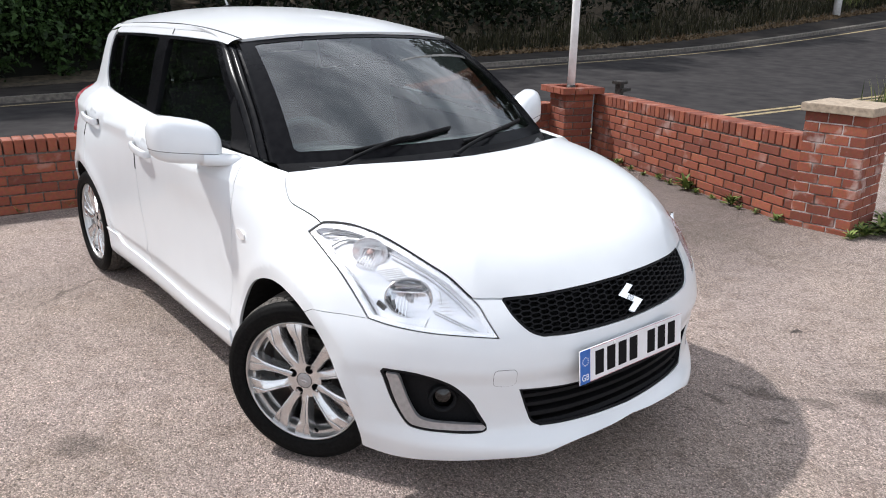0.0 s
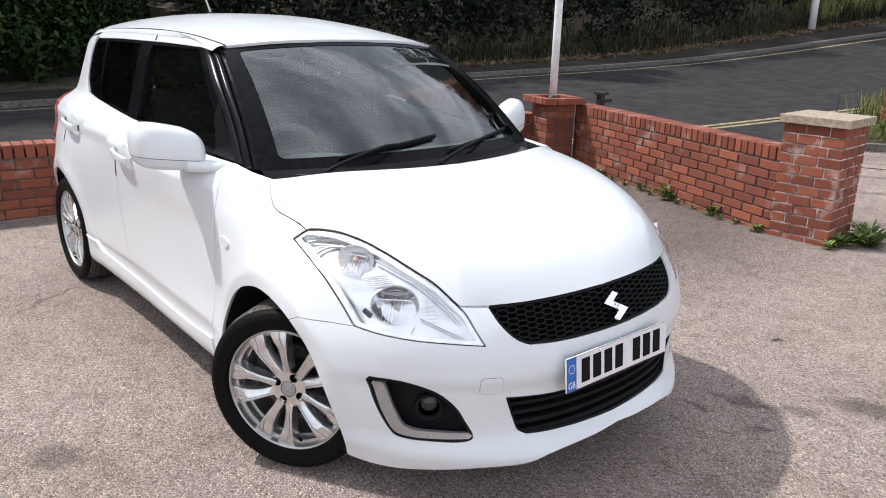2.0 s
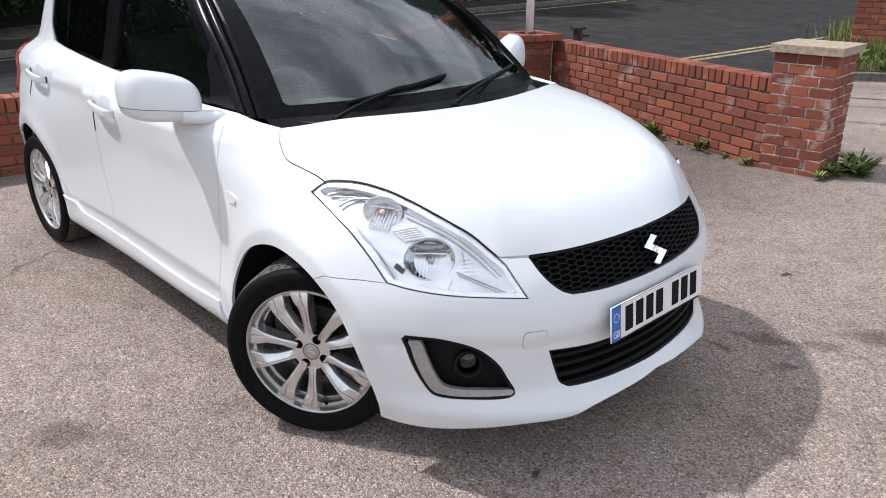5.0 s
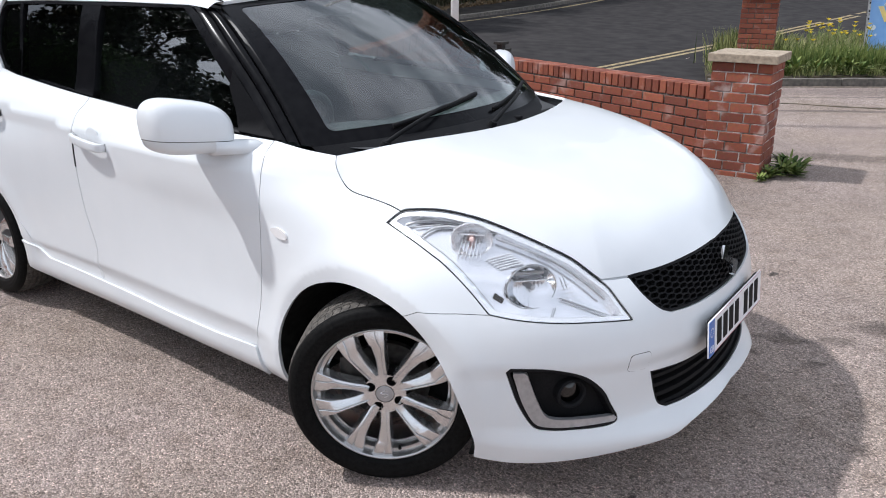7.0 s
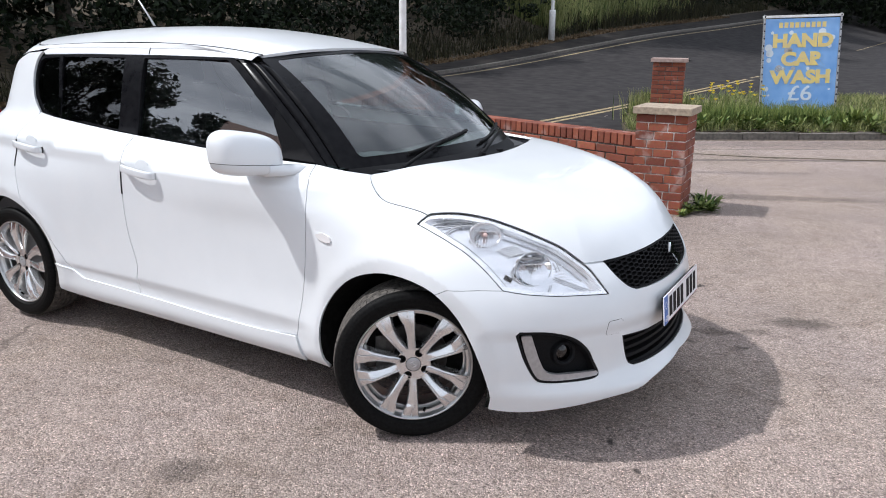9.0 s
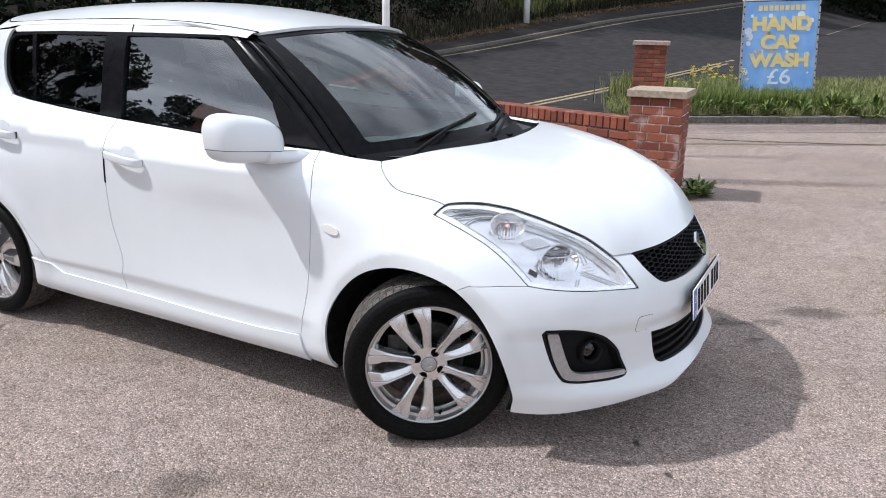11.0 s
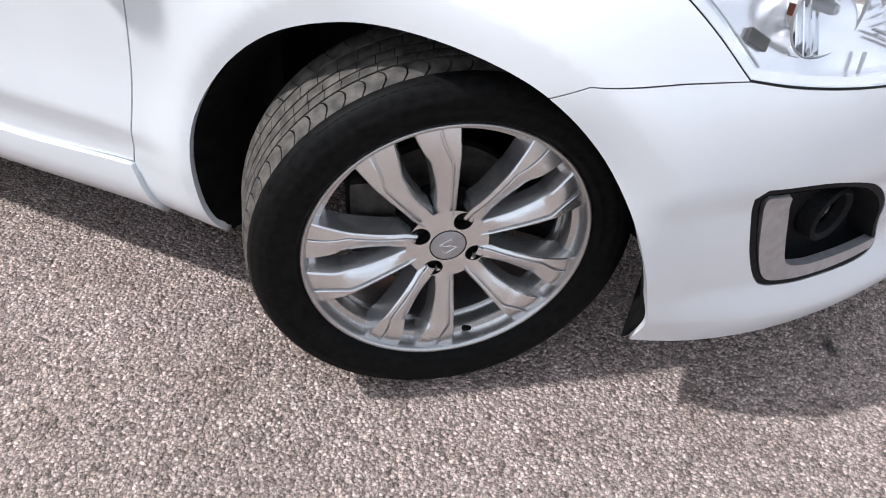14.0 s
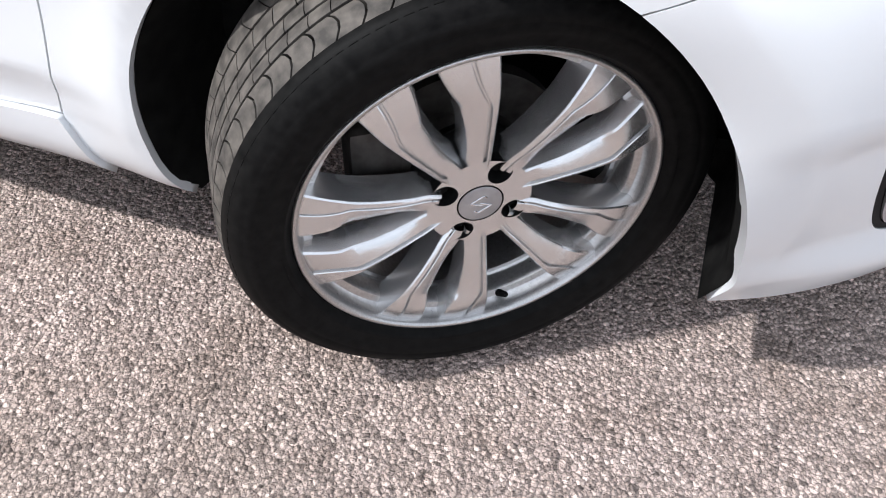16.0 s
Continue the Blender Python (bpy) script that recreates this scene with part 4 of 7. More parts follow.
for sgn in (1, -1):
    top = roof(q[:, 0], q[:, 1])
    rows = [(top * (1 - k) + low * k + (0, -0.003 * (1 - k), 0.0010 + 0.007 * math.sin(math.pi * k))) * (1, sgn, 1) for k in np.linspace(0, 1, 7)]
    part("roof_flank", loft("roof_flank", rows if sgn < 0 else rows[::-1]), WHITE, CAR)
    cut = side(*np.array(on((-1.560, 1.384), (-1.562, 1.398), (-1.563, 1.410))).T) + (0, -0.001, 0.001)
    part("door_shut_line", tube("door_shut_line", cut * (1, sgn, 1), 0.0018, 6), DARK, CAR)

# dark lining behind the skin, floor and wheel wells
LINING = loop(on((-2.75, 0.30), (-0.42, 0.30), (-0.42, 0.95), (-2.75, 1.0)))
both("door_lining", "", "", LINING, INTERIOR, h=0.08, lift=-0.05, skirt=0)
part("underbody", box((2.95, 1.28, 0.10), (-1.23, 0, 0.28), 0.02), DARK, CAR)
# unseen tray added to close a lit hole in the bumper's shadow
S_ = np.linspace(0.40, 2 * NOSE - 0.40, 60)
TRAY = np.vstack([side(S_, np.full(60, 0.21))[:, :2] * (0.93, 0.94), [(0.36, 0.52), (-0.34, 0.52), (-0.34, -0.52), (0.36, -0.52)]])
part("undertray", patch("undertray", TRAY, lambda x, y: np.c_[x, y, 0.25 + 0 * x], h=0.08, gap=0, skirt=0.02), DARK, CAR)
part("bulkhead", box((0.06, 1.26, 0.62), (-0.33, 0, 0.62), 0.01), DARK, CAR)

# ---- wheels ----


DISH = 0.028
SPOKE_R = [0.050, 0.066, 0.086, 0.115, 0.140, 0.157, 0.168, 0.188, 0.205, 0.2130]
spoke_gap = curve1(SPOKE_R, [0.0006, 0.0020, 0.0085, 0.0150, 0.0180, 0.0192, 0.0175, 0.0142, 0.0125, 0.0120])
spoke_edge = curve1(SPOKE_R, [0.0235, 0.0305, 0.0362, 0.0452, 0.0535, 0.0592, 0.0632, 0.0695, 0.0750, 0.0778])
spoke_strip = curve1(SPOKE_R, [0.0058, 0.0064, 0.0068, 0.0074, 0.0080, 0.0092, 0.0145, 0.0215, 0.0255, 0.0272])
spoke_deep = curve1(SPOKE_R, [0.0110, 0.0075, 0.0025, -0.0030, -0.0062, -0.0072, -0.0066, -0.0035, 0.0005, 0.0025])
spoke_tilt = curve1(SPOKE_R, [0.0010, 0.0030, 0.0062, 0.0080, 0.0085, 0.0082, 0.0036, 0.0012, 0.0004, 0.0002])


def spoke(a0, lean):
    """One spoke of a pair about the angle a0 (clockwise from the top, seen from outside): a broad face falling to the pair's gap, a groove, and a raised strip along the other edge."""
    rows = []
    radii = np.unique(np.r_[np.linspace(0.050, 0.2130, 22), 0.157, 0.1625, 0.168])
    for r, g, e, w, y, tl in zip(radii, *[f(radii) for f in (spoke_gap, spoke_edge, spoke_strip, spoke_deep, spoke_tilt)]):
        back = y + (0.040 if r < 0.19 else 0.030)
        c = e - w
        mid = (g + c) / 2
        sec = [(g - 0.003, back), (g, y + tl + 0.0065), (g + 0.0012, y + tl + 0.0022), (g + 0.0035, y + tl), (mid, y + tl * 0.52 - 0.0006), (c - 0.0036, y + 0.0004), (c - 0.0028, y + 0.0012), (c - 0.0020, y + 0.0048), (c - 0.0002, y + 0.0048), (c + 0.0008, y - 0.0006), (c + 0.0020, y - 0.0014), (e - 0.0022, y), (e - 0.0006, y + 0.0018), (e, y + 0.0060), (e + 0.0030, back)]
        row = []
        for x, d in sec:
            a = radians(a0) + lean * math.asin(min(0.95, x / r))
            row.append((r * math.sin(a), d, r * math.cos(a)))
        rows.append(row[::lean])
    return soft(loft("spoke", rows), 21)


def hub_face(a, b):
    r = np.hypot(a, b)
    return np.c_[a, DISH - 0.0175 - 0.002 * step(0.07, 0.03, r), b]


def ring_of(cx, cy, r, n=24):
    t = np.linspace(0, 2 * math.pi, n, endpoint=False)
    return np.c_[cx + r * np.cos(t), cy + r * np.sin(t)]


def wheel_set(at, dark=False):
    """A wheel at the pose at, its outer face towards local -y."""
    rim = part("wheel", lathe("wheel", [(0.218, 0.0), (0.2175, -0.006), (0.2158, -0.008), (0.2120, -0.0068), (0.2098, -0.002), (0.2088, 0.006)], 96), ALLOY_WORN, CAR, "silver multi-spoke alloy wheel with kerb scuffs")
    rim.matrix_basis = at @ Matrix.Diagonal((1.025, 1.0, 1.025, 1))
    part("barrel", soft(lathe("barrel", [(0.2088, 0.005), (0.2070, 0.014), (0.2040, 0.018), (0.1950, 0.0195), (0.1930, 0.024), (0.1925, 0.046), (0.1905, 0.049), (0.1850, 0.0495), (0.1840, 0.054), (0.1850, 0.075), (0.190, 0.13), (0.20, 0.16), (0.217, 0.165)], 96), 30), BARREL, rim, "grey inner barrel of the wheel")
    tyre = [(0.214, 0.004), (0.219, -0.006), (0.226, -0.014), (0.229, -0.0175), (0.233, -0.0165), (0.245, -0.021), (0.256, -0.0235), (0.258, -0.0225), (0.260, -0.0235), (0.272, -0.0215), (0.2745, -0.0195), (0.277, -0.0195), (0.286, -0.012), (0.290, -0.006)]
    part("tyre", lathe("tyre", [(0.214 + (r - 0.214) * 0.92, y) for r, y in tyre + [(0.2945, 0.002), (0.287, 0.012), (0.287, 0.165), (0.262, 0.19), (0.225, 0.185), (0.214, 0.165)]], 96), RUBBER, rim, "black rubber tyre")
    # tread: ribs cut by narrow curved grooves, rounded at the shoulders
    bands = [(0.000, 0.034, 66, 0.35, 0.42), (0.0385, 0.056, 72, 0.15, 0.0), (0.060, 0.080, 72, 0.15, 0.0), (0.085, 0.112, 60, 0.15, 0.0), (0.117, 0.170, 60, -0.3, -0.2)]
    V, F = [], []
    for y0, y1, n, slant, bow in bands:
        w = 2 * math.pi / n
        for k in range(n):
            g = 0.050 if y0 == 0.0 else 0.024
            base = len(V)
            for j in range(6):
                u = j / 5
                yy = y0 + (y1 - y0) * u
                top = 0.3005 - 11.0 * max(0, 0.034 - yy) ** 2 - 8.0 * max(0, yy - 0.136) ** 2 - (0.0012 if j in (0, 5) else 0)
                for i in range(3):
                    th = (k + g + (1 - 2 * g) * i / 2 + slant * u + bow * math.sin(math.pi * u)) * w
                    for r in (0.2855, top):
                        V.append(((0.214 + (r - 0.214) * 0.92) * math.sin(th), yy, (0.214 + (r - 0.214) * 0.92) * math.cos(th)))
            for j in range(5):
                for i in range(2):
                    q = base + j * 6 + i * 2
                    F.append((q + 1, q + 3, q + 9, q + 7))
                q = base + j * 6
                F += [(q, q + 1, q + 7, q + 6), (q + 4, q + 10, q + 11, q + 5)]
            for e in (0, 30):
                for i in range(2):
                    q = base + e + i * 2
                    F.append((q, q + 2, q + 3, q + 1) if e == 0 else (q, q + 1, q + 3, q + 2))
    part("tread", soft(mesh_of("tread", V, F), 30), TREAD, rim, "dusty worn tyre tread")
    # raised marks on the sidewall: a notched ring under the shoulder and groups of plain bars
    V, F = [], []

    def mark(r0, r1, a0, a1, y, high=0.0011):
        b = len(V)
        for yy in (y, y - high):
            for r, a in ((r0, a0), (r1, a0), (r1, a1), (r0, a1)):
                V.append((r * math.sin(a), yy, r * math.cos(a)))
        F.extend([(b + 4, b + 5, b + 6, b + 7), (b, b + 1, b + 5, b + 4), (b + 1, b + 2, b + 6, b + 5), (b + 2, b + 3, b + 7, b + 6), (b + 3, b, b + 4, b + 7)])

    for k in range(132):
        mark(0.2800, 0.2832, 2 * math.pi * (k + 0.12) / 132, 2 * math.pi * (k + (0.82 if k % 2 else 0.70)) / 132, -0.0060, 0.0022)
    rw = random.Random(9)
    for start, count, r0, high in ((-62, 8, 0.2415, 0.0125), (24, 11, 0.2425, 0.0100), (118, 8, 0.2415, 0.0125), (206, 11, 0.2425, 0.0100), (80, 16, 0.2300, 0.0050), (250, 16, 0.2300, 0.0050)):
        a = radians(start)
        for _ in range(count):
            wd = rw.uniform(0.5, 0.9) * high / r0
            mark(r0, r0 + high * 0.16, a, a + wd, -0.0195 if r0 > 0.235 else -0.0160)
            mark(r0 + high * 0.84, r0 + high, a, a + wd, -0.0195 if r0 > 0.235 else -0.0160)
            mark(r0, r0 + high, a, a + wd * 0.25, -0.0195 if r0 > 0.235 else -0.0160)
            a += wd + 0.32 * high / r0
    tagged(part("sidewall_relief", mesh_of("sidewall_relief", V, F, smooth=False), RUBBER, rim), kind="stuff")
    for k in range(5):
        for lean in (-1, 1):
            part("spoke", spoke(-20 + 72 * k, lean), ALLOY, rim)
    nuts = [(0.047 * math.sin(radians(26 + 90 * k)), 0.047 * math.cos(radians(26 + 90 * k))) for k in range(4)]
    part("hub", patch("hub", ring_of(0, 0, 0.0630, 60), hub_face, h=0.006, holes=[ring_of(*q, 0.0150) for q in nuts], gap=0, skirt=0), ALLOY, rim)
    part("hub_core", soft(lathe("hub_core", [(0.0, 0.0310), (0.068, 0.0310), (0.074, 0.0400), (0.076, 0.0580), (0.06, 0.0780), (0.0, 0.0780)], 48), 30), DARK, rim)
    part("hub_cap", soft(lathe("hub_cap", [(0.0, 0.0065), (0.024, 0.0068), (0.0262, 0.0080), (0.0266, 0.0110)], 40), 30), SATIN, rim, "round silver centre cap")
    part("cap_groove", lathe("cap_groove", [(0.0264, 0.0084), (0.0282, 0.0080), (0.0284, 0.0100)], 40), DARK, rim)
    for sg in (1, -1):
        for (x0, z0), (x1, z1) in (((-0.013, 0.003), (0.003, 0.013)), ((-0.013, 0.003), (0.002, -0.002)), ((0.003, 0.013), (0.007, 0.009))):
            d_ = math.hypot(x1 - x0, z1 - z0)
            part("cap_relief", box((d_, 0.0016, 0.0022), (sg * (x0 + x1) / 2, DISH - 0.0217, sg * (z0 + z1) / 2), 0.0005, 1, turn=Matrix.Rotation(-math.atan2(z1 - z0, x1 - x0), 4, "Y")), ALLOY, rim)
    # pocket walls and nuts near black: shade of the recess put into the colour
    for x0, z0 in nuts:
        part("nut_pocket", lathe("nut_pocket", [(0.0152, -0.0185), (0.0146, -0.0175), (0.0138, 0.004)], 24), DARK, rim).location = (x0, DISH, z0)
        nb = bmesh.new()
        bmesh.ops.create_cone(nb, cap_ends=True, segments=6, radius1=0.0092, radius2=0.0078, depth=0.012)
        bmesh.ops.rotate(nb, cent=(0, 0, 0), matrix=Matrix.Rotation(radians(90), 3, "X"), verts=nb.verts)
        bmesh.ops.translate(nb, vec=(x0, DISH, z0), verts=nb.verts)
        part("wheel_nut", nb, DARK, rim)
    part("brake_disc", soft(lathe("brake_disc", [(0.07, 0.075), (0.075, 0.085), (0.128, 0.085), (0.128, 0.107), (0.0, 0.107)], 64), 30), IRON, rim)
    part("valve", tube("valve", [(0.04, 0.012, -0.188), (0.042, -0.006, -0.170)], 0.0055, 8, 0.004), DARK, rim, "black rubber valve")
    cal = box((0.07, 0.07, 0.13), (-0.105, 0.085, 0.03), 0.012)
    part("caliper", cal, IRON, rim)
    return rim


STEER = 33.0
wheel_set(pose(0.062, -0.7895, 0.289, 0, 0, STEER))
wheel_set(pose(-2.43, -0.792, 0.296, 0, 24, 0))
wheel_set(pose(-0.02, 0.772, 0.292, 0, 0, 180 + STEER))
wheel_set(pose(-2.43, 0.792, 0.296, 0, 0, 180))
for axle, w0 in ((F_AXLE, 1), (R_AXLE, 1)):
    for sgn in (1, -1):
        a = np.radians(np.linspace(-118, 122, 40))
        r = 0.352
        rim_line = arch_front if axle is F_AXLE else np.array(arch(R_AXLE, 0.352, -112, 112, 50))
        lip = side(*rim_line.T) * (1, sgn, 1)
        mid = np.array([axle[0], 0, axle[1]])
        rows = [lip + (0, 0.010 * sgn, 0)]
        for yy, grow in ((-0.745, 0.962), (-0.52, 0.985), (-0.50, 0.9), (-0.50, 0.05)):
            q = mid + (lip - mid) * grow
            q[:, 1] = yy * sgn
            rows.append(q)
        part("wheel_liner", loft("wheel_liner", rows), DARK, CAR, "black wheel arch liner")

# ---- the ground ----
road_far = curve1([-60, -20, 0.3, 10, 17.5, 27, 30, 47, 90], [-1.2, -0.5, -0.1, 0.2, 0.46, 1.16, 1.4, 2.43, 5.0])
road_near = curve1([-60, -20, 0, 9.5, 24, 55, 90], [-1.0, -0.4, -0.06, 0.0, 0.28, 1.38, 2.8])


def near_x(y):
    return -4.8 + 0.09 * y


def far_x(y):
    return -12.0 + 0.09 * y


def terrain(x, y):
    """The height of the ground: level in the yard, the street climbing past it."""
    x, y = np.atleast_1d(x).astype(float), np.atleast_1d(y).astype(float)
    k = np.clip((near_x(y) - x) / 7.2, 0, 1.6)
    street = road_near(y) * (1 - k) + road_far(y) * k
    w = step(near_x(y) + 0.9, near_x(y) + 0.2, x)
    w = np.maximum(w, step(11.0, 30.0, y))
    return street * w - 0.012 * (1 - w)


def sheet(name, xs, ys, lift, mat, label="", kind="structure", keep=None):
    X, Y = np.meshgrid(xs, ys, indexing="ij")
    x, y = X.ravel(), Y.ravel()
    Z = terrain(x, y) + lift
    n = len(ys)
    F = [(i * n + j, (i + 1) * n + j, (i + 1) * n + j + 1, i * n + j + 1) for i in range(len(xs) - 1) for j in range(n - 1)]
    me = mesh_of(name, np.c_[x, y, Z], F)
    me.materials.append(mat)
    return tagged(new(name, me), label, name, kind=kind)


xs = np.unique(np.r_[np.linspace(-150, -30, 13), np.linspace(-30, -12, 13), np.linspace(-12, 12, 49), np.linspace(12, 150, 16)])
ys = np.unique(np.r_[np.linspace(-150, -20, 14), np.linspace(-20, 40, 81), np.linspace(40, 200, 17)])
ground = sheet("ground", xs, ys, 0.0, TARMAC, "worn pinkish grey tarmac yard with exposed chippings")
for v_ in ground.data.vertices:
    if v_.co.x < near_x(v_.co.y) - 0.25 or v_.co.y > 16:
        v_.co.z -= 0.25


def ribbon(name, inner, outer, y0, y1, lift, mat, label, n=150, thick=0.0):
    ys = np.linspace(y0, y1, n)
    rows = []
    for f in (outer, inner):
        x = f(ys)
        rows.append(np.c_[x, ys, terrain(x, ys) + lift])
    k = 16
    grid = [rows[0] + (rows[1] - rows[0]) * i / k for i in range(k + 1)]
    for g in grid:
        g[:, 2] = terrain(g[:, 0], g[:, 1]) + lift
    if thick:
        grid = [grid[0] - (0, 0, thick)] + grid + [grid[-1] - (0, 0, thick)]
    me = loft(name, grid, smooth=not thick)
    me.materials.append(mat)
    return tagged(new(name, me), label, name, kind="structure")


ribbon("road", lambda y: near_x(y) + 1.6 * np.clip(y - 15.5, 0, 30), far_x, -60, 90, 0.006, ROAD_MAT, "dark asphalt road climbing past the yard")
ribbon("footpath", lambda y: far_x(y) - 0.14, lambda y: far_x(y) - 1.7, -60, 90, 0.10, PATH_MAT, "dark asphalt footpath beyond the road", thick=0.12)
ribbon("far_kerb", lambda y: far_x(y), lambda y: far_x(y) - 0.135, -60, 90, 0.105, KERB_MAT, "grey concrete kerb along the far side of the road", 160, thick=0.12)
ribbon("yellow_line", lambda y: far_x(y) + 0.42, lambda y: far_x(y) + 0.32, -60, 90, 0.010, YELLOW, "faded yellow line painted along the far kerb")
ribbon("yellow_line", lambda y: near_x(y) - 0.22, lambda y: near_x(y) - 0.32, -5, 90, 0.010, YELLOW, "faded yellow line painted at the near side of the road")
ribbon("yellow_line", lambda y: near_x(y) - 0.02, lambda y: near_x(y) - 0.12, -5, 90, 0.010, YELLOW, "faded yellow line painted at the near side of the road")

# ---- lamps, grilles and trim of the car ----
def lettering(name, text, size, mat, parent, at, depth=0.001, label="", squeeze=1.0, bold=0.0):
    cu = bpy.data.curves.new(name, "FONT")
    cu.body, cu.size, cu.extrude, cu.align_x, cu.align_y, cu.offset = text, size, depth, "CENTER", "CENTER", bold
    tmp = new("tmp", cu)
    bpy.context.view_layer.update()
    me = bpy.data.meshes.new_from_object(tmp.evaluated_get(bpy.context.evaluated_depsgraph_get()))
    bpy.data.objects.remove(tmp)
    me.materials.clear()
    ob = part(name, me, mat, parent, label)
    ob.matrix_basis = at @ Matrix.Diagonal((squeeze, 1, 1, 1))
    return ob


def facing(p, d):
    """A pose at p whose local -y looks along d."""
    return Matrix.Translation(p) @ Vector((0, -1, 0)).rotation_difference(Vector(d)).to_matrix().to_4x4()


def bowl(name, p, d, r, depth, mat, parent, ribs=0):
    prof = [(0.004, depth)] + [(r * k, depth * (1 - k * k)) for k in np.linspace(0.12, 1, 9)] + [(r * 1.06, -0.002), (r * 1.08, 0.006)]
    ob = part(name, soft(lathe(name, prof, 28 if ribs else 56), 12 if ribs else 35), mat, parent)
    ob.matrix_basis = facing(p, d)
    return ob


def bars(name, segs, width, depth, lift, parent, mat):
    """Straight bars laid on the skin, each from (s, z) to (s, z)."""
    a, b = np.array([q[0] for q in segs]), np.array([q[1] for q in segs])
    d = b - a
    d /= np.linalg.norm(d, axis=1)[:, None]
    n = np.c_[-d[:, 1], d[:, 0]] * width / 2
    V, F = [], []
    corners = [side(*(c).T) for c in (a - n, a + n, b + n, b - n)]
    e = 1e-3
    m = (a + b) / 2
    N = np.cross(side(m[:, 0] + e, m[:, 1]) - side(m[:, 0] - e, m[:, 1]), side(m[:, 0], m[:, 1] + e) - side(m[:, 0], m[:, 1] - e))
    N /= np.linalg.norm(N, axis=1)[:, None]
    for i in range(len(segs)):
        k = len(V)
        V += [corners[j][i] + N[i] * lift for j in range(4)] + [corners[j][i] + N[i] * (lift - depth) for j in range(4)]
        F += [(k, k + 1, k + 2, k + 3), (k, k + 4, k + 5, k + 1), (k + 1, k + 5, k + 6, k + 2), (k + 2, k + 6, k + 7, k + 3), (k + 3, k + 7, k + 4, k)]
    return part(name, mesh_of(name, V, F, smooth=False), mat, parent)


for sgn in (1, -1):
    mir = sgn < 0
    lamp = part("headlamp", patch("headlamp", LAMP, side, h=0.018, gap=0.003, lift=-0.001, skirt=0.004, mirror=mir), CLEAR_LENS, CAR, "clear headlamp with silver reflectors")
    lamp.visible_shadow = False
    part("lamp_seal", patch("lamp_seal", LAMP, side, h=0.018, holes=[inset(LAMP, 0.0022)], gap=0.0, lift=-0.003, skirt=0.02, mirror=mir), BLACK_TRIM, lamp, "thin black seal round the headlamp")
    part("lamp_rim", patch("lamp_rim", inset(LAMP, 0.0022), side, h=0.018, holes=[inset(LAMP, 0.014)], gap=0.0, lift=-0.007, skirt=0.035, mirror=mir), REFLECTOR, lamp)
    part("lamp_housing", patch("lamp_housing", inset(LAMP, 0.012), side, h=0.03, gap=0.0, lift=-0.040, skirt=0, mirror=mir), LAMP_SILVER, lamp)
    flip = (lambda q: q) if sgn > 0 else (lambda q: (2 * NOSE - q[0], q[1]))
    for nm, s0, z0, d_, r_, deep, wide in (("main_reflector", 0.545, 0.690, (0.80, -0.58 * sgn, 0.12), 0.058, 0.05, 1.20), ("indicator_reflector", 0.338, 0.796, (0.62, -0.74 * sgn, 0.25), 0.043, 0.035, 1.3)):
        p_ = side([s0], [z0])[0] * (1, sgn, 1) - np.array(d_) * 0.022
        o_ = bowl(nm, p_, d_, r_, deep, CHROME if r_ > 0.05 else REFLECTOR, lamp, ribs=1)
        o_.matrix_basis = o_.matrix_basis @ Matrix.Diagonal((wide, 1, 1, 1))
        hoop = part("lamp_hoop", soft(lathe("lamp_hoop", [(r_ * 1.02, 0.004), (r_ * 1.02, -0.004), (r_ * 1.03, -0.005), (r_ * 1.04, 0.004)], 48), 30), REFLECTOR if r_ < 0.05 else SATIN, lamp)
        hoop.matrix_basis = o_.matrix_basis
        sh = part("lamp_shelf", box((r_ * 1.7, 0.028, 0.004), (0, 0.012, r_ * 0.30), 0.0015, 1), REFLECTOR, lamp)
        sh.matrix_basis = facing(p_, d_)
        if r_ > 0.05:
            sh = part("lamp_shade", box((r_ * 1.5, 0.016, 0.010), (-0.004, 0.014, r_ * 0.62), 0.003, 1), SATIN, lamp)
            sh.matrix_basis = facing(p_, d_)
            for k in range(4):
                fin = part("lamp_fin", box((0.002, 0.012, 0.036), (0.016 + k * 0.011, 0.020, -0.002 - 0.004 * k), 0.0006, 1), SATIN, lamp)
                fin.matrix_basis = facing(p_, d_)
        blb = part("bulb", soft(lathe("bulb", [(0.0, -0.012), (0.006, -0.010), (0.008, -0.004), (0.008, 0.02), (0.014, 0.03)], 20)), SATIN if r_ > 0.05 else BULB, lamp)
        blb.matrix_basis = facing(p_, d_)
    ribs = [(flip((0.392 + 0.010 * k, 0.763 - 0.004 * k)), flip((0.478 + 0.008 * k, 0.778 - 0.0045 * k))) for k in range(6)]
    ribs += [(flip((0.300 + 0.012 * k, 0.826 - 0.001 * k)), flip((0.300 + 0.012 * k, 0.770 - 0.001 * k))) for k in range(7)]
    bars("lamp_ribs", ribs, 0.0022, 0.010, -0.026, lamp, REFLECTOR)
    for q0, q1 in (((0.630, 0.668), (0.775, 0.612)), ((0.634, 0.660), (0.770, 0.606)), ((0.10, 0.842), (0.30, 0.836)), ((0.12, 0.826), (0.22, 0.836)), ((0.645, 0.722), (0.655, 0.690)), ((0.612, 0.643), (0.602, 0.620))):
        bars("lamp_line", [(flip(q0), flip(q1))], 0.0018, 0.006, -0.026, lamp, SATIN)
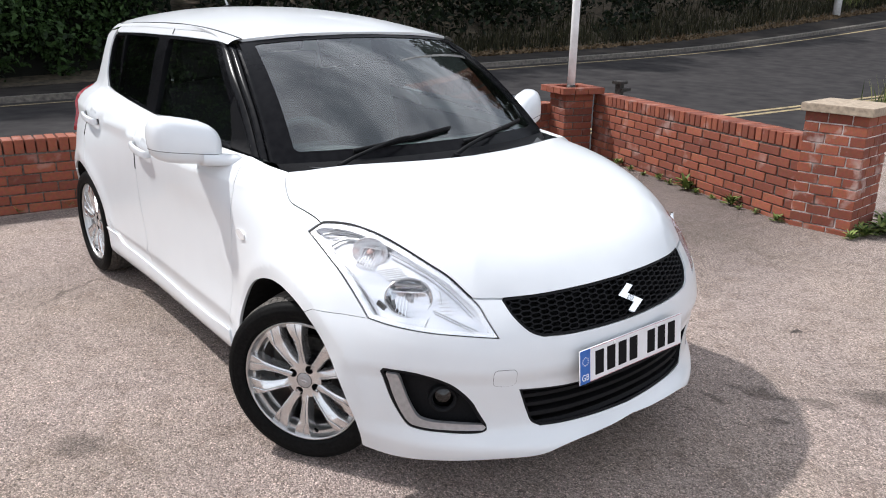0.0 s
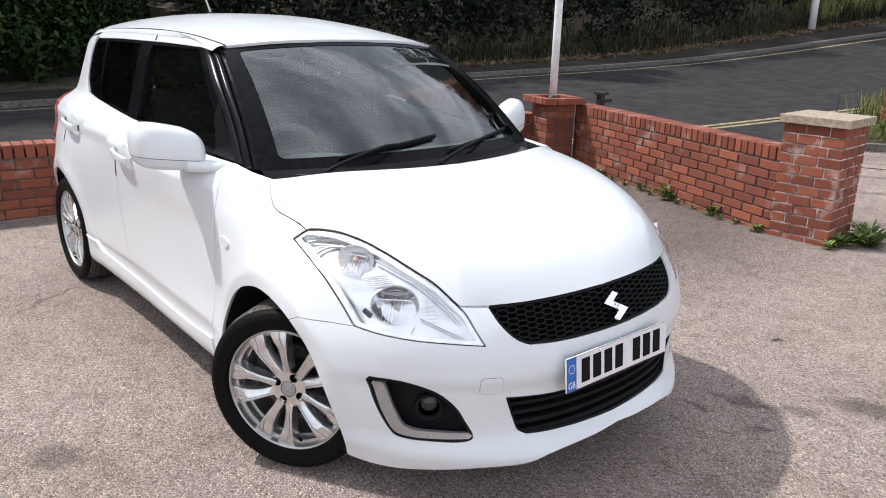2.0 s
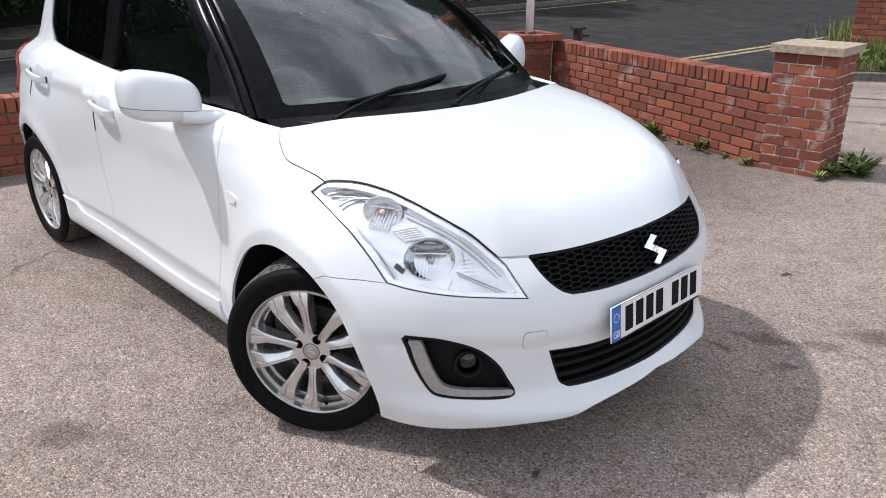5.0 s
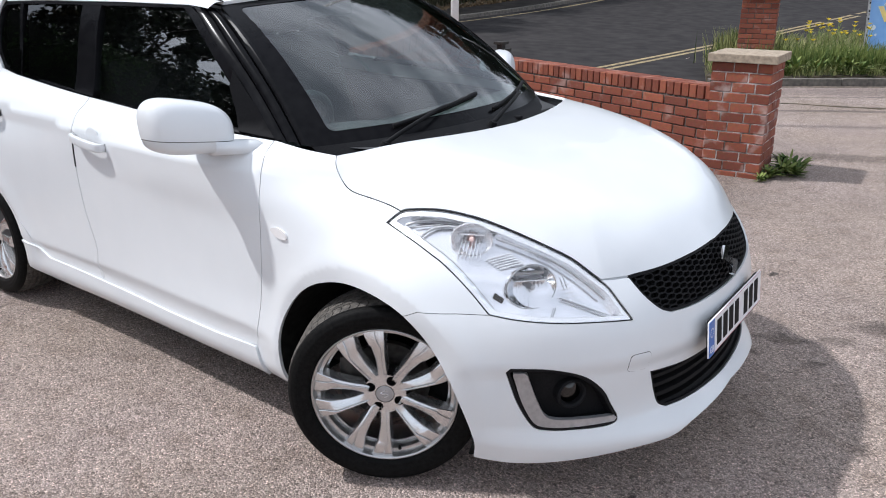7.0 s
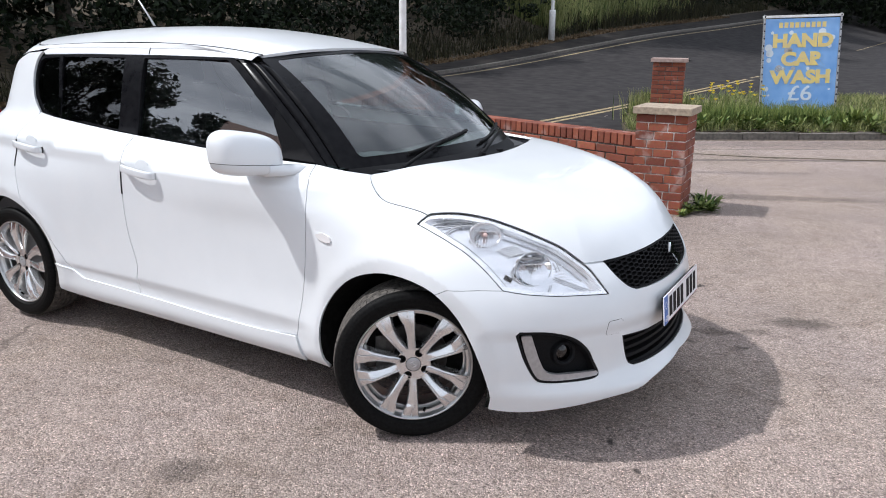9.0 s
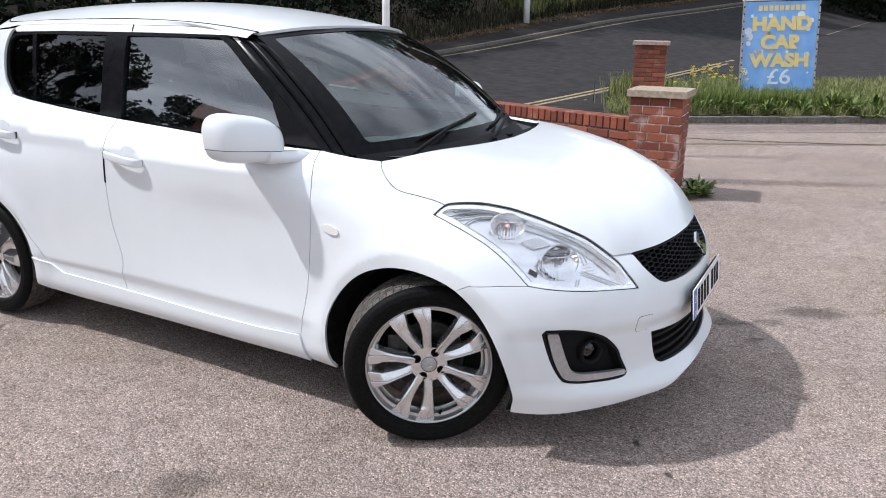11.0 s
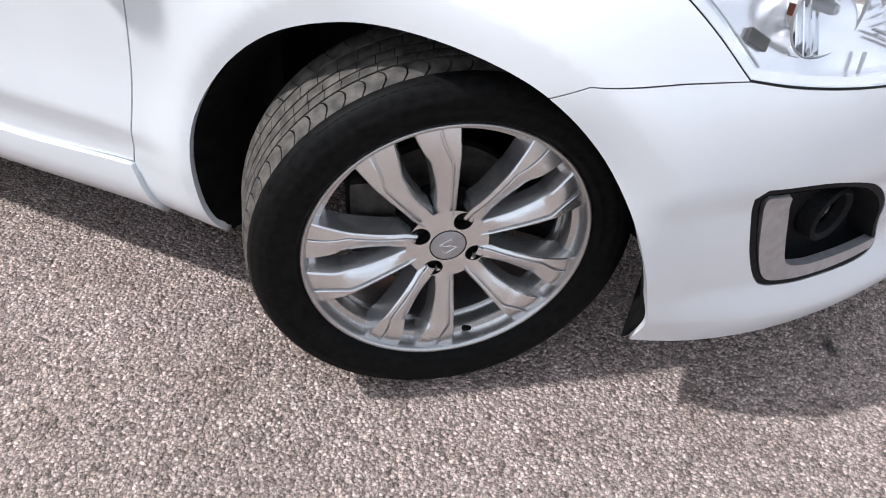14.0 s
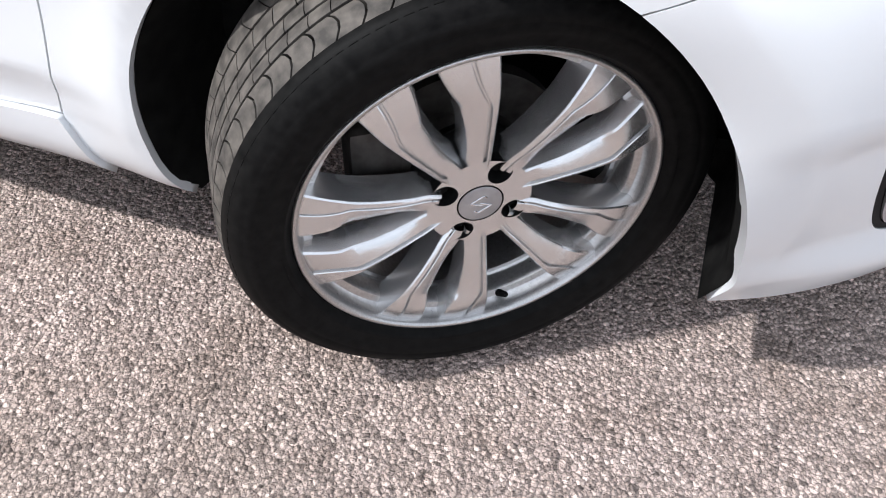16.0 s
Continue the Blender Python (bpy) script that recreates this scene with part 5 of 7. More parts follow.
    # curved ribs at the lamp's tail, a rim line, and a chrome strip along its foot
    for pts, wide, lift in (([(0.088, 0.827), (0.13, 0.839), (0.21, 0.844), (0.30, 0.838)], 0.0030, -0.022), ([(0.155, 0.806), (0.180, 0.823), (0.24, 0.833), (0.33, 0.829)], 0.0034, -0.024), ([(0.42, 0.806), (0.52, 0.784), (0.62, 0.752), (0.70, 0.705), (0.765, 0.652)], 0.0022, -0.014)):
        run = line(pts, 6)
        bars("lamp_line", [(flip(p0), flip(p1)) for p0, p1 in zip(run[:-1], run[1:])], wide, 0.010, lift, lamp, SATIN)
    run = line([(0.095, 0.818), (0.170, 0.793), (0.245, 0.768), (0.310, 0.736), (0.368, 0.694), (0.412, 0.650), (0.432, 0.632)], 6)
    bars("lamp_strip", [(flip(p0), flip(p1)) for p0, p1 in zip(run[:-1], run[1:])], 0.0075, 0.014, -0.010, lamp, CHROME)
    bars("lamp_ribs", [(flip((0.640 + 0.004 * k, 0.700 - 0.010 * k)), flip((0.672 + 0.006 * k, 0.704 - 0.011 * k))) for k in range(5)], 0.0020, 0.008, -0.022, lamp, REFLECTOR)
    bars("lamp_ribs", [(flip((0.500 + 0.011 * k, 0.735 - 0.0015 * k)), flip((0.497 + 0.012 * k, 0.652 - 0.0010 * k))) for k in range(4)], 0.0020, 0.008, -0.030, lamp, CHROME)
    inner_edge = [q for q in LAMP_LOW[4::4]]
    for dz in (0.020, 0.026):
        for q0, q1 in zip(inner_edge[:-1], inner_edge[1:]):
            bars("lamp_line", [(flip((q0[0] + dz * 0.6, q0[1] + dz * 0.55)), flip((q1[0] + dz * 0.6, q1[1] + dz * 0.55)))], 0.0014, 0.006, -0.010, lamp, SATIN)
    bars("lamp_window", [(flip((0.428, 0.676)), flip((0.456, 0.662)))], 0.014, 0.008, -0.030, lamp, IRON)
    # fog lamp pocket
    pocket = part("fog_surround", patch("fog_surround", FOG, side, h=0.016, holes=[inset(FOG, 0.010)], gap=0.0005, lift=-0.001, skirt=0.01, mirror=mir), BLACK_TRIM, CAR, "black fog lamp surround")
    inner = inset(FOG, 0.010)
    ring0, ring1 = side(*inner.T), side(*inset(FOG, 0.020).T)
    nrm = np.array([0.72, -0.68, 0.0])
    rows = [ring0 * (1, sgn, 1), (ring1 - nrm * 0.045) * (1, sgn, 1)]
    part("fog_pocket", loft("fog_pocket", rows, closed=True), BLACK_TRIM, pocket)
    part("fog_back", patch("fog_back", inset(FOG, 0.012), side, h=0.03, gap=0, lift=-0.042, skirt=0, mirror=mir), BLACK_TRIM, pocket)
    low = [(0.494, 0.462), (0.514, 0.458)]
    BLADE = loop(line([(0.488, 0.462), (0.516, 0.372), (0.549, 0.308), (0.566, 0.293), (0.605, 0.285), (0.70, 0.282), (0.797, 0.283)], 6), [(0.806, 0.292), (0.797, 0.301)],
                 line([(0.797, 0.301), (0.70, 0.305), (0.62, 0.310), (0.588, 0.322), (0.563, 0.365), (0.527, 0.462)], 6), [(0.52, 0.468), (0.492, 0.468)])
    part("fog_trim", patch("fog_trim", BLADE, side, h=0.012, gap=0, lift=0.002, skirt=0.014, mirror=mir), SATIN, pocket, "satin silver L-shaped trim")
    q = side([0.668], [0.378])[0] * (1, sgn, 1)
    q = q + np.array([-0.026, 0.022 * sgn, 0])
    fl = part("fog_lamp", soft(lathe("fog_lamp", [(0.047, 0.012), (0.045, -0.012), (0.040, -0.016), (0.034, -0.010), (0.033, 0.004)], 40), 30), BLACK_TRIM, pocket)
    fl.matrix_basis = facing(q, (0.80, -0.58 * sgn, 0.02))
    gl = part("fog_lens", soft(lathe("fog_lens", [(0.0, -0.004), (0.014, -0.002), (0.033, 0.006)], 32)), GLASS_DARK, pocket, "round fog lamp glass")
    gl.matrix_basis = facing(q, (0.80, -0.58 * sgn, 0.02))
    # side repeater
    REP = line([(-0.375, 0.733), (-0.345, 0.744), (-0.303, 0.731), (-0.300, 0.716), (-0.335, 0.712)], 6, closed=True)
    part("side_repeater", patch("side_repeater", REP, side, h=0.01, gap=0, lift=0.006, skirt=0.01, mirror=mir), REPEATER, CAR, "clear oval side repeater")
    # tail lamp
    TAILL = loop([(at_xy(-2.66, -0.79), 0.80), (at_xy(-2.88, -0.68), 0.78), (at_xy(-2.955, -0.57), 0.84), (at_xy(-2.95, -0.57), 1.0), (at_xy(-2.88, -0.66), 1.05), (at_xy(-2.70, -0.78), 0.99)])
    part("tail_lamp", patch("tail_lamp", TAILL, side, h=0.03, gap=0, lift=0.016, skirt=0.03, mirror=mir), RED_LENS, CAR, "red tail lamp at the rear corner")
    # door handles
    for hx, hz in ((-1.374, 0.884), (-2.205, 0.930)):
        q = side([at_x(hx)], [hz])[0] * (1, sgn, 1)
        sect = [(math.copysign(abs(math.cos(k_)) ** 0.5, math.cos(k_)) * 0.009, math.copysign(abs(math.sin(k_)) ** 0.5, math.sin(k_)) * 0.0165) for k_ in np.linspace(0, 2 * math.pi, 20, endpoint=False)]
        rows_ = []
        for dx, out, fat in ((-0.112, 0.000, 0.55), (-0.108, 0.012, 0.8), (-0.092, 0.026, 0.95), (-0.05, 0.033, 1.0), (0.0, 0.036, 1.05), (0.05, 0.034, 1.05), (0.088, 0.028, 1.0), (0.100, 0.022, 0.95), (0.104, 0.010, 0.9), (0.104, -0.004, 0.9)):
            rows_.append([q + np.array([dx, -(out + a_ * (1 if -0.1 < dx < 0.095 else 0.6)) * sgn, b_ * fat - 0.10 * dx]) for a_, b_ in sect])
        hm = soft(loft("door_handle", rows_ if sgn > 0 else rows_[::-1], closed=True, caps=True), 50)
        part("door_handle", hm, WHITE, CAR)
        cup = bmesh.new()
        bmesh.ops.create_uvsphere(cup, u_segments=24, v_segments=12, radius=1)
        bmesh.ops.scale(cup, vec=(0.046, 0.005, 0.040), verts=cup.verts)
        bmesh.ops.translate(cup, vec=q + np.array([0.01, 0.004 * sgn, 0.018]), verts=cup.verts)
        for g in cup.faces:
            g.smooth = True
        part("handle_cup", cup, WHITE, CAR)
    # black strip laid over the shut line, standing for its wider dark gap
    for ln, z0, z1 in ((DOOR_MID, 0.765, 0.905), (DOOR_REAR, 0.81, 0.965)):
        seg = ln[(ln[:, 1] > z0) & (ln[:, 1] < z1)]
        STRIP = loop(seg - (0.004, 0), (seg + (0.004, 0))[::-1])
        part("door_edge_guard", patch("door_edge_guard", STRIP, side, h=0.02, gap=0, lift=0.002, skirt=0.004, mirror=mir), BLACK_TRIM, CAR, "black strip standing for the wider gap at the door's edge")
    # mirror
    U, Vv = np.meshgrid(np.linspace(-math.pi, math.pi, 41)[:-1], np.linspace(-math.pi / 2, math.pi / 2, 25))
    pw = lambda c, e: np.sign(c) * np.abs(c) ** e
    X = pw(np.cos(Vv), 0.58) * pw(np.cos(U), 0.70)
    Y = pw(np.cos(Vv), 0.58) * pw(np.sin(U), 0.52)
    Z = np.where(Vv > 0, pw(np.sin(Vv), 0.85), pw(np.sin(Vv), 0.55))
    X = np.where(X < 0, X * 0.55, X)
    yy, zz = 0.120 * Y, 0.084 * Z * (1 - 0.10 * Y)
    M = np.stack([-0.672 + 0.085 * X + 0.42 * yy - 0.10 * zz, -0.868 + yy, 1.032 + zz - 0.03 * Y * 0.5], -1)
    M[..., 1] *= sgn
    ms = part("wing_mirror", loft("wing_mirror", list(M), closed=True), WHITE, CAR, "white door mirror housing")
    low_ = M[:10].copy()
    low_[..., 2] -= 0.0018
    low_[..., 0] = (low_[..., 0] + 0.672) * 1.012 - 0.672
    low_[..., 1] = (low_[..., 1] + 0.868 * sgn) * 1.012 - 0.868 * sgn
    part("mirror_lower", loft("mirror_lower", list(low_), closed=True), WHITE, ms)
    part("mirror_seam", tube("mirror_seam", np.vstack([M[10], M[10][:1]]), 0.0010, 6), DARK, ms)
    gm = box((0.004, 0.19, 0.12), (0, 0, 0), 0.02)
    go = part("mirror_glass", gm, CHROME, ms, "mirror glass")
    go.matrix_basis = pose(-0.724, -0.868 * sgn, 1.035, 0, 0, 22 * sgn)
    arm = [np.array([[-0.60 + dx, y_, z_ + dz] for dx, dz in ((-0.048, 0.018), (0.0, 0.026), (0.05, 0.018), (0.055, -0.012), (0.0, -0.026), (-0.048, -0.020))]) + np.array([sh, 0, 0]) for y_, z_, sh in ((-0.83, 0.966, 0.0), (-0.78, 0.961, 0.022), (-0.735, 0.958, 0.05), (-0.69, 0.957, 0.075))]
    part("mirror_arm", loft("mirror_arm", [a_ * (1, sgn, 1) for a_ in arm], closed=True, caps=True), WHITE, ms)
    SAIL = loop(on((-0.62, 0.995), (-0.462, 0.987), (-0.70, 1.178), (-0.705, 1.13)))
    part("mirror_sail", patch("mirror_sail", SAIL, side, h=0.03, gap=0, lift=0.003, skirt=0.006, mirror=mir), SAIL_BLACK, CAR, "black triangle at the mirror's foot")

TOW = rect(0.822, 0.894, 0.437, 0.494, 0.014)
part("tow_cover", patch("tow_cover", TOW, side, h=0.015, gap=0, lift=0.0012, skirt=0.003), WHITE, bumper, "small tow-eye cover")
seam3 = side(*np.vstack([TOW, TOW[:1]]).T)
part("cover_seam", tube("cover_seam", seam3, 0.0011, 5), DARK, bumper)

# upper grille
top_edge = np.array([(0.858, 0.690), (0.872, 0.697), (0.984, 0.702), (1.10, 0.704), (1.25, 0.705), (NOSE, 0.706)])
GRILLE = whole(np.vstack([top_edge[::-1], GRILLE_SIDE[1:], GRILLE_FOOT[1:]]))
grille = part("grille", patch("grille", GRILLE, side, h=0.03, gap=-0.006, lift=-0.030, skirt=0), DARK, CAR, "black honeycomb grille")
part("grille_frame", patch("grille_frame", GRILLE, side, h=0.02, holes=[inset(GRILLE, 0.009)], gap=0.001, lift=-0.006, skirt=0.02), BLACK_TRIM, grille)


segs = []
cw, ch, t = 0.042, 0.0155, 0.0085
gin = inset(GRILLE, 0.004)
for c in range(44):
    for r in range(10):
        x0, z0 = 0.84 + c * (cw - t), 0.567 + r * ch + (ch / 2 if c % 2 else 0)
        for a_, b_ in (((x0 - cw / 2 + t, z0 + ch / 2), (x0 + cw / 2 - t, z0 + ch / 2)), ((x0 + cw / 2 - t, z0 + ch / 2), (x0 + cw / 2, z0)), ((x0 + cw / 2, z0), (x0 + cw / 2 - t, z0 - ch / 2))):
            if inside(gin, np.array([((a_[0] + b_[0]) / 2, (a_[1] + b_[1]) / 2)]))[0]:
                segs.append((a_, b_))
bars("grille_mesh", segs, 0.0036, 0.014, -0.010, grille, BLACK_TRIM)
badge_at = Matrix.Translation((0.785, 0, 0.640)) @ pose(0, 0, 0, 0, -28, 0) @ Matrix.Diagonal((1, 1.35, 1.05, 1))
bm = bmesh.new()
for pts in (((-0.040, 0.018), (0.002, 0.046), (0.020, 0.034), (-0.006, 0.016), (0.016, 0.000), (0.000, -0.012)), ((0.040, -0.018), (-0.002, -0.046), (-0.020, -0.034), (0.006, -0.016), (-0.016, 0.000), (0.000, 0.012))):
    vs = [bm.verts.new((0.0, p_[0], p_[1])) for p_ in pts]
    g = bm.faces.new(vs)
    ex = bmesh.ops.extrude_face_region(bm, geom=[g])
    bmesh.ops.translate(bm, vec=(0.010, 0, 0), verts=[v_ for v_ in ex["geom"] if isinstance(v_, bmesh.types.BMVert)])
bmesh.ops.recalc_face_normals(bm, faces=bm.faces)
badge = part("badge", bm, CHROME, CAR, "chrome angular badge on the grille")
badge.matrix_basis = badge_at

# lower grille
low_g = part("lower_grille", patch("lower_grille", LOW_GRILLE, side, h=0.04, gap=-0.004, lift=-0.055, skirt=0), DARK, CAR, "black slatted lower grille")
part("lower_grille_frame", patch("lower_grille_frame", LOW_GRILLE, side, h=0.02, holes=[inset(LOW_GRILLE, 0.007)], gap=0.0005, lift=-0.003, skirt=0.05), BLACK_TRIM, low_g)
for z0 in (0.384, 0.352, 0.320, 0.293):
    s0 = float(np.interp(z0, [0.286, 0.302, 0.342, 0.420], [0.984, 0.955, 0.937, 0.908])) + 0.004
    SLAT = loop([(x_, z0 - 0.006) for x_ in np.linspace(s0, 2 * NOSE - s0, 40)], [(x_, z0 + 0.006) for x_ in np.linspace(2 * NOSE - s0, s0, 40)])
    part("grille_slat", patch("grille_slat", SLAT, side, h=0.03, gap=0, lift=-0.014, skirt=0.035), BLACK_TRIM, low_g)

# number plate, its characters as plain bars
plate_at = pose(0.836, 0, 0.488, 90 - 6, 0, 90)
plate = part("number_plate", box((0.520, 0.111, 0.005), (0, 0, 0), 0.0015), PLATE_WHITE, CAR, "white front number plate with a blue band")
plate.matrix_basis = plate_at
part("plate_holder", box((0.49, 0.116, 0.010), (0.006, -0.008, -0.0080), 0.003), BLACK_TRIM, plate)
part("blue_band", box((0.045, 0.1095, 0.002), (-0.2372, 0, 0.0027), 0.0004, 1), PLATE_BLUE, plate, "blue band")
lettering("band_letters", "GB", 0.030, WHITE_INK, plate, pose(-0.237, -0.035, 0.0040), 0.0003, squeeze=0.85)
for k in range(12):
    a = 2 * math.pi * k / 12
    part("band_star", box((0.003, 0.003, 0.001), (-0.2372 + 0.013 * math.cos(a), 0.018 + 0.013 * math.sin(a), 0.0040)), WHITE_INK, plate)
xs_ = [-0.178, -0.122, -0.066, -0.010, 0.083, 0.139, 0.195]
for k, x0 in enumerate(xs_):
    part("plate_bar", box((0.040, 0.079, 0.0012), (x0 + 0.008, 0, 0.0030), 0.0004, 1), INK, plate)
for y0 in (-0.0535, 0.0535):
    part("plate_border", box((0.474, 0.0012, 0.0008), (0.0225, y0, 0.0028)), PINK_LINE, plate)
for x0 in (-0.10, 0.12):
    part("plate_screw", soft(lathe("plate_screw", [(0.0, -0.004), (0.005, -0.0035), (0.006, 0)], 16)), WHITE_INK, plate).matrix_basis = pose(x0, 0.046, 0.0026, -90)
for k, (x0, wd) in enumerate(((-0.16, 0.06), (-0.07, 0.012), (-0.04, 0.012), (0.03, 0.10), (0.115, 0.012), (0.16, 0.05))):
    part("holder_print", box((wd, 0.004, 0.0008), (x0, -0.0605, -0.0036)), SATIN, plate)

# wipers
def on_screen(w_, v_, lift=0.0):
    q = screen([w_], [v_])[0]
    a_, b_ = screen([w_ + 0.01], [v_])[0] - q, screen([w_], [v_ + 0.01])[0] - q
    n = np.cross(a_, b_)
    n /= np.linalg.norm(n)
    if n[2] < 0:
        n = -n
    return q + n * lift


for (w0, v0, w1, v1, wp) in ((-0.60, 0.045, 0.06, 0.135, -0.70), (0.10, 0.035, 0.74, 0.120, -0.02)):
    wiper_line = line([on_screen(w0 + (w1 - w0) * k, v0 + (v1 - v0) * k, 0.012) for k in np.linspace(0, 1, 8)], 3)
    arm = part("wiper", tube("wiper", line([on_screen(wp, -0.045, 0.025), on_screen(wp + 0.08, -0.02, 0.042), on_screen((w0 + w1) / 2 - 0.08, (v0 + v1) / 2 - 0.03, 0.045), on_screen((w0 + w1) / 2 + 0.02, (v0 + v1) / 2 + 0.0, 0.025)], 6), 0.0085, 8, 0.005), BLACK_TRIM, CAR, "black windscreen wiper")
    part("wiper_blade", tube("wiper_blade", wiper_line, 0.0075, 6), BLACK_TRIM, arm)
    part("wiper_rubber", tube("wiper_rubber", [q - np.array([0, 0, 0.008]) for q in wiper_line], 0.004, 6), RUBBER, arm)
    part("wiper_pivot", soft(lathe("wiper_pivot", [(0.0, -0.022), (0.014, -0.020), (0.017, -0.006), (0.020, 0.01)], 20)), BLACK_TRIM, arm).matrix_basis = facing(on_screen(wp, -0.05, 0.01), (0.4, 0, 0.9))
for w_ in (-0.35, 0.25):
    q = bonnet([0.03 if abs(w_) < 0.3 else -0.02], [0.62 * w_])[0]
    part("washer_jet", box((0.022, 0.026, 0.012), on_screen(w_, -0.05, 0.012), 0.004), BLACK_TRIM, CAR)

# aerial and roof mouldings
aerial = part("aerial", tube("aerial", [(-2.193, 0.0, 1.505), (-2.206, 0.0, 1.527), (-2.236, 0, 1.565), (-2.35, 0.0, 1.70)], 0.0075, 8, 0.004), SATIN, CAR, "short grey roof aerial")
part("aerial_foot", box((0.05, 0.034, 0.02), (-2.193, 0.0, 1.510), 0.008), BLACK_TRIM, aerial)
for sgn in (1, -1):
    q = line(ROOF_SIDE, 8)
    m3 = roof(q[:, 0], q[:, 1]) + (0, 0, 0.001)
    part("roof_moulding", tube("roof_moulding", (m3 + (0, -0.003, 0.0)) * (1, sgn, 1), 0.0034, 6), BLACK_TRIM, CAR, "black roof moulding")

# cabin
dash_rows = []
for x0, z0 in ((-0.14, 0.955), (-0.30, 0.965), (-0.45, 0.955), (-0.60, 0.925), (-0.68, 0.86), (-0.70, 0.70), (-0.62, 0.50)):
    y = np.linspace(-1, 1, 25) * (0.50 if x0 > -0.2 else 0.58 if x0 > -0.4 else 0.64)
    hood = 0.035 * np.exp(-(((y + 0.36) / 0.16) ** 2)) * (x0 < -0.4)
    dash_rows.append(np.c_[np.full(25, x0), y, z0 + hood])
part("dashboard", loft("dashboard", dash_rows), INTERIOR, CAR, "dark grey dashboard")


def seat(x, y, parent, width=0.50):
    base = part("seat", box((0.50, width, 0.16), (x + 0.05, y, 0.52), 0.06, 4), SEAT, parent, "dark fabric car seat")
    back = part("seat_back", box((0.13, width - 0.02, 0.62), (0, 0, 0.31), 0.055, 4), SEAT, base)
    back.matrix_basis = pose(x - 0.20, y, 0.56, 0, -20, 0)
    head = part("headrest", box((0.09, 0.25, 0.17), (0, 0, 0), 0.04, 4), SEAT, base)
    head.matrix_basis = pose(x - 0.455, y, 1.235, 0, -14, 0)
    for dy in (-0.06, 0.06):
        part("headrest_post", tube("headrest_post", [(x - 0.405, y + dy, 1.10), (x - 0.45, y + dy, 1.20)], 0.006, 8), SATIN, base)


seat(-1.18, -0.36, CAR)
seat(-1.18, 0.36, CAR)
for y in (-0.42, 0.0, 0.42):
    seat(-2.0, y, CAR, 0.41)
tor = []
for a in np.linspace(0, 2 * math.pi, 40, endpoint=False):
    tor.append([(( 0.18 + 0.015 * math.cos(b)) * math.cos(a), (0.18 + 0.015 * math.cos(b)) * math.sin(a), 0.015 * math.sin(b)) for b in np.linspace(0, 2 * math.pi, 10, endpoint=False)])
tor.append(tor[0])
steer = part("steering_wheel", loft("steering_wheel", tor, closed=True), INTERIOR, CAR, "black steering wheel")
steer.matrix_basis = pose(-0.74, -0.36, 0.90, 0, -65, 0)
part("steering_hub", box((0.12, 0.30, 0.04), (0.0, 0, -0.01), 0.018, 3), INTERIOR, steer)
mirror_in = part("rear_view_mirror", box((0.025, 0.22, 0.065), (-0.90, 0.0, 1.335), 0.012, 3), INTERIOR, CAR, "black rear-view mirror")
part("mirror_stalk", tube("mirror_stalk", [(-0.90, 0, 1.34), (-0.85, 0, 1.385)], 0.008, 8), INTERIOR, mirror_in)
part("headlining", patch("headlining", inset(ROOF, 0.03), roof, h=0.10, gap=0, lift=-0.035, skirt=0), INTERIOR, CAR, "grey headlining")
part("tail_panel", loft("tail_panel", [np.c_[np.full(21, x0), np.linspace(-w_, w_, 21), np.full(21, z0)] for x0, w_, z0 in ((-2.62, 0.44, 1.44), (-2.70, 0.47, 1.30), (-2.80, 0.50, 1.12), (-2.92, 0.50, 0.98))]), GLASS_DARK, CAR, "dark rear window")


def widen(ob, fixed=False):
    """The far half of the body is a few centimetres wider than the near one."""
    for o in ob.children:
        if o.matrix_basis == Matrix():
            if o.data.users == 1 and o.name.split(".")[0] not in ("number_plate",):
                for v_ in o.data.vertices:
                    v_.co.y += 0.085 * float(step(-0.3, 0.7, v_.co.y))
            widen(o)
        elif o is not plate:
            m_ = o.matrix_basis.copy()
            m_.translation.y += 0.085 * float(step(-0.3, 0.7, m_.translation.y))
            o.matrix_basis = m_


widen(CAR)

# ---- walls and piers ----
BL, BD, BH, J = 0.215, 0.1025, 0.065, 0.010


def brick_mesh(name, l, d, h, seed, mat=None):
    rnd = random.Random(seed)
    bm = box((l, d, h), (0, 0, 0), 0.004, 1)
    for v_ in bm.verts:
        v_.co += Vector((rnd.uniform(-1, 1), rnd.uniform(-1, 1), rnd.uniform(-1, 1))) * 0.0013
    me = bpy.data.meshes.new(name)
    bm.to_mesh(me)
    bm.free()
    me.materials.append(mat or BRICK)
    return me


STRETCH = [brick_mesh("brick", BL, BD, BH, k) for k in range(4)]
HEADS = [brick_mesh("brick", BD, BD, BH, 10 + k) for k in range(3)]
EDGE = [brick_mesh("brick", BH, BL, BD, 20 + k) for k in range(3)]
LIMED = [brick_mesh("brick", BL, BD, BH, 30 + k, LIMED_BRICK) for k in range(4)]
brick_rnd = random.Random(7)


def lay(parent, meshes, m):
    ob = new("brick", brick_rnd.choice(meshes))
    ob.parent = parent
    ob.matrix_basis = m @ pose(brick_rnd.uniform(-0.0015, 0.0015), brick_rnd.uniform(-0.002, 0.002), brick_rnd.uniform(-0.001, 0.001), brick_rnd.uniform(-0.5, 0.5), brick_rnd.uniform(-0.4, 0.4), brick_rnd.uniform(-0.5, 0.5))


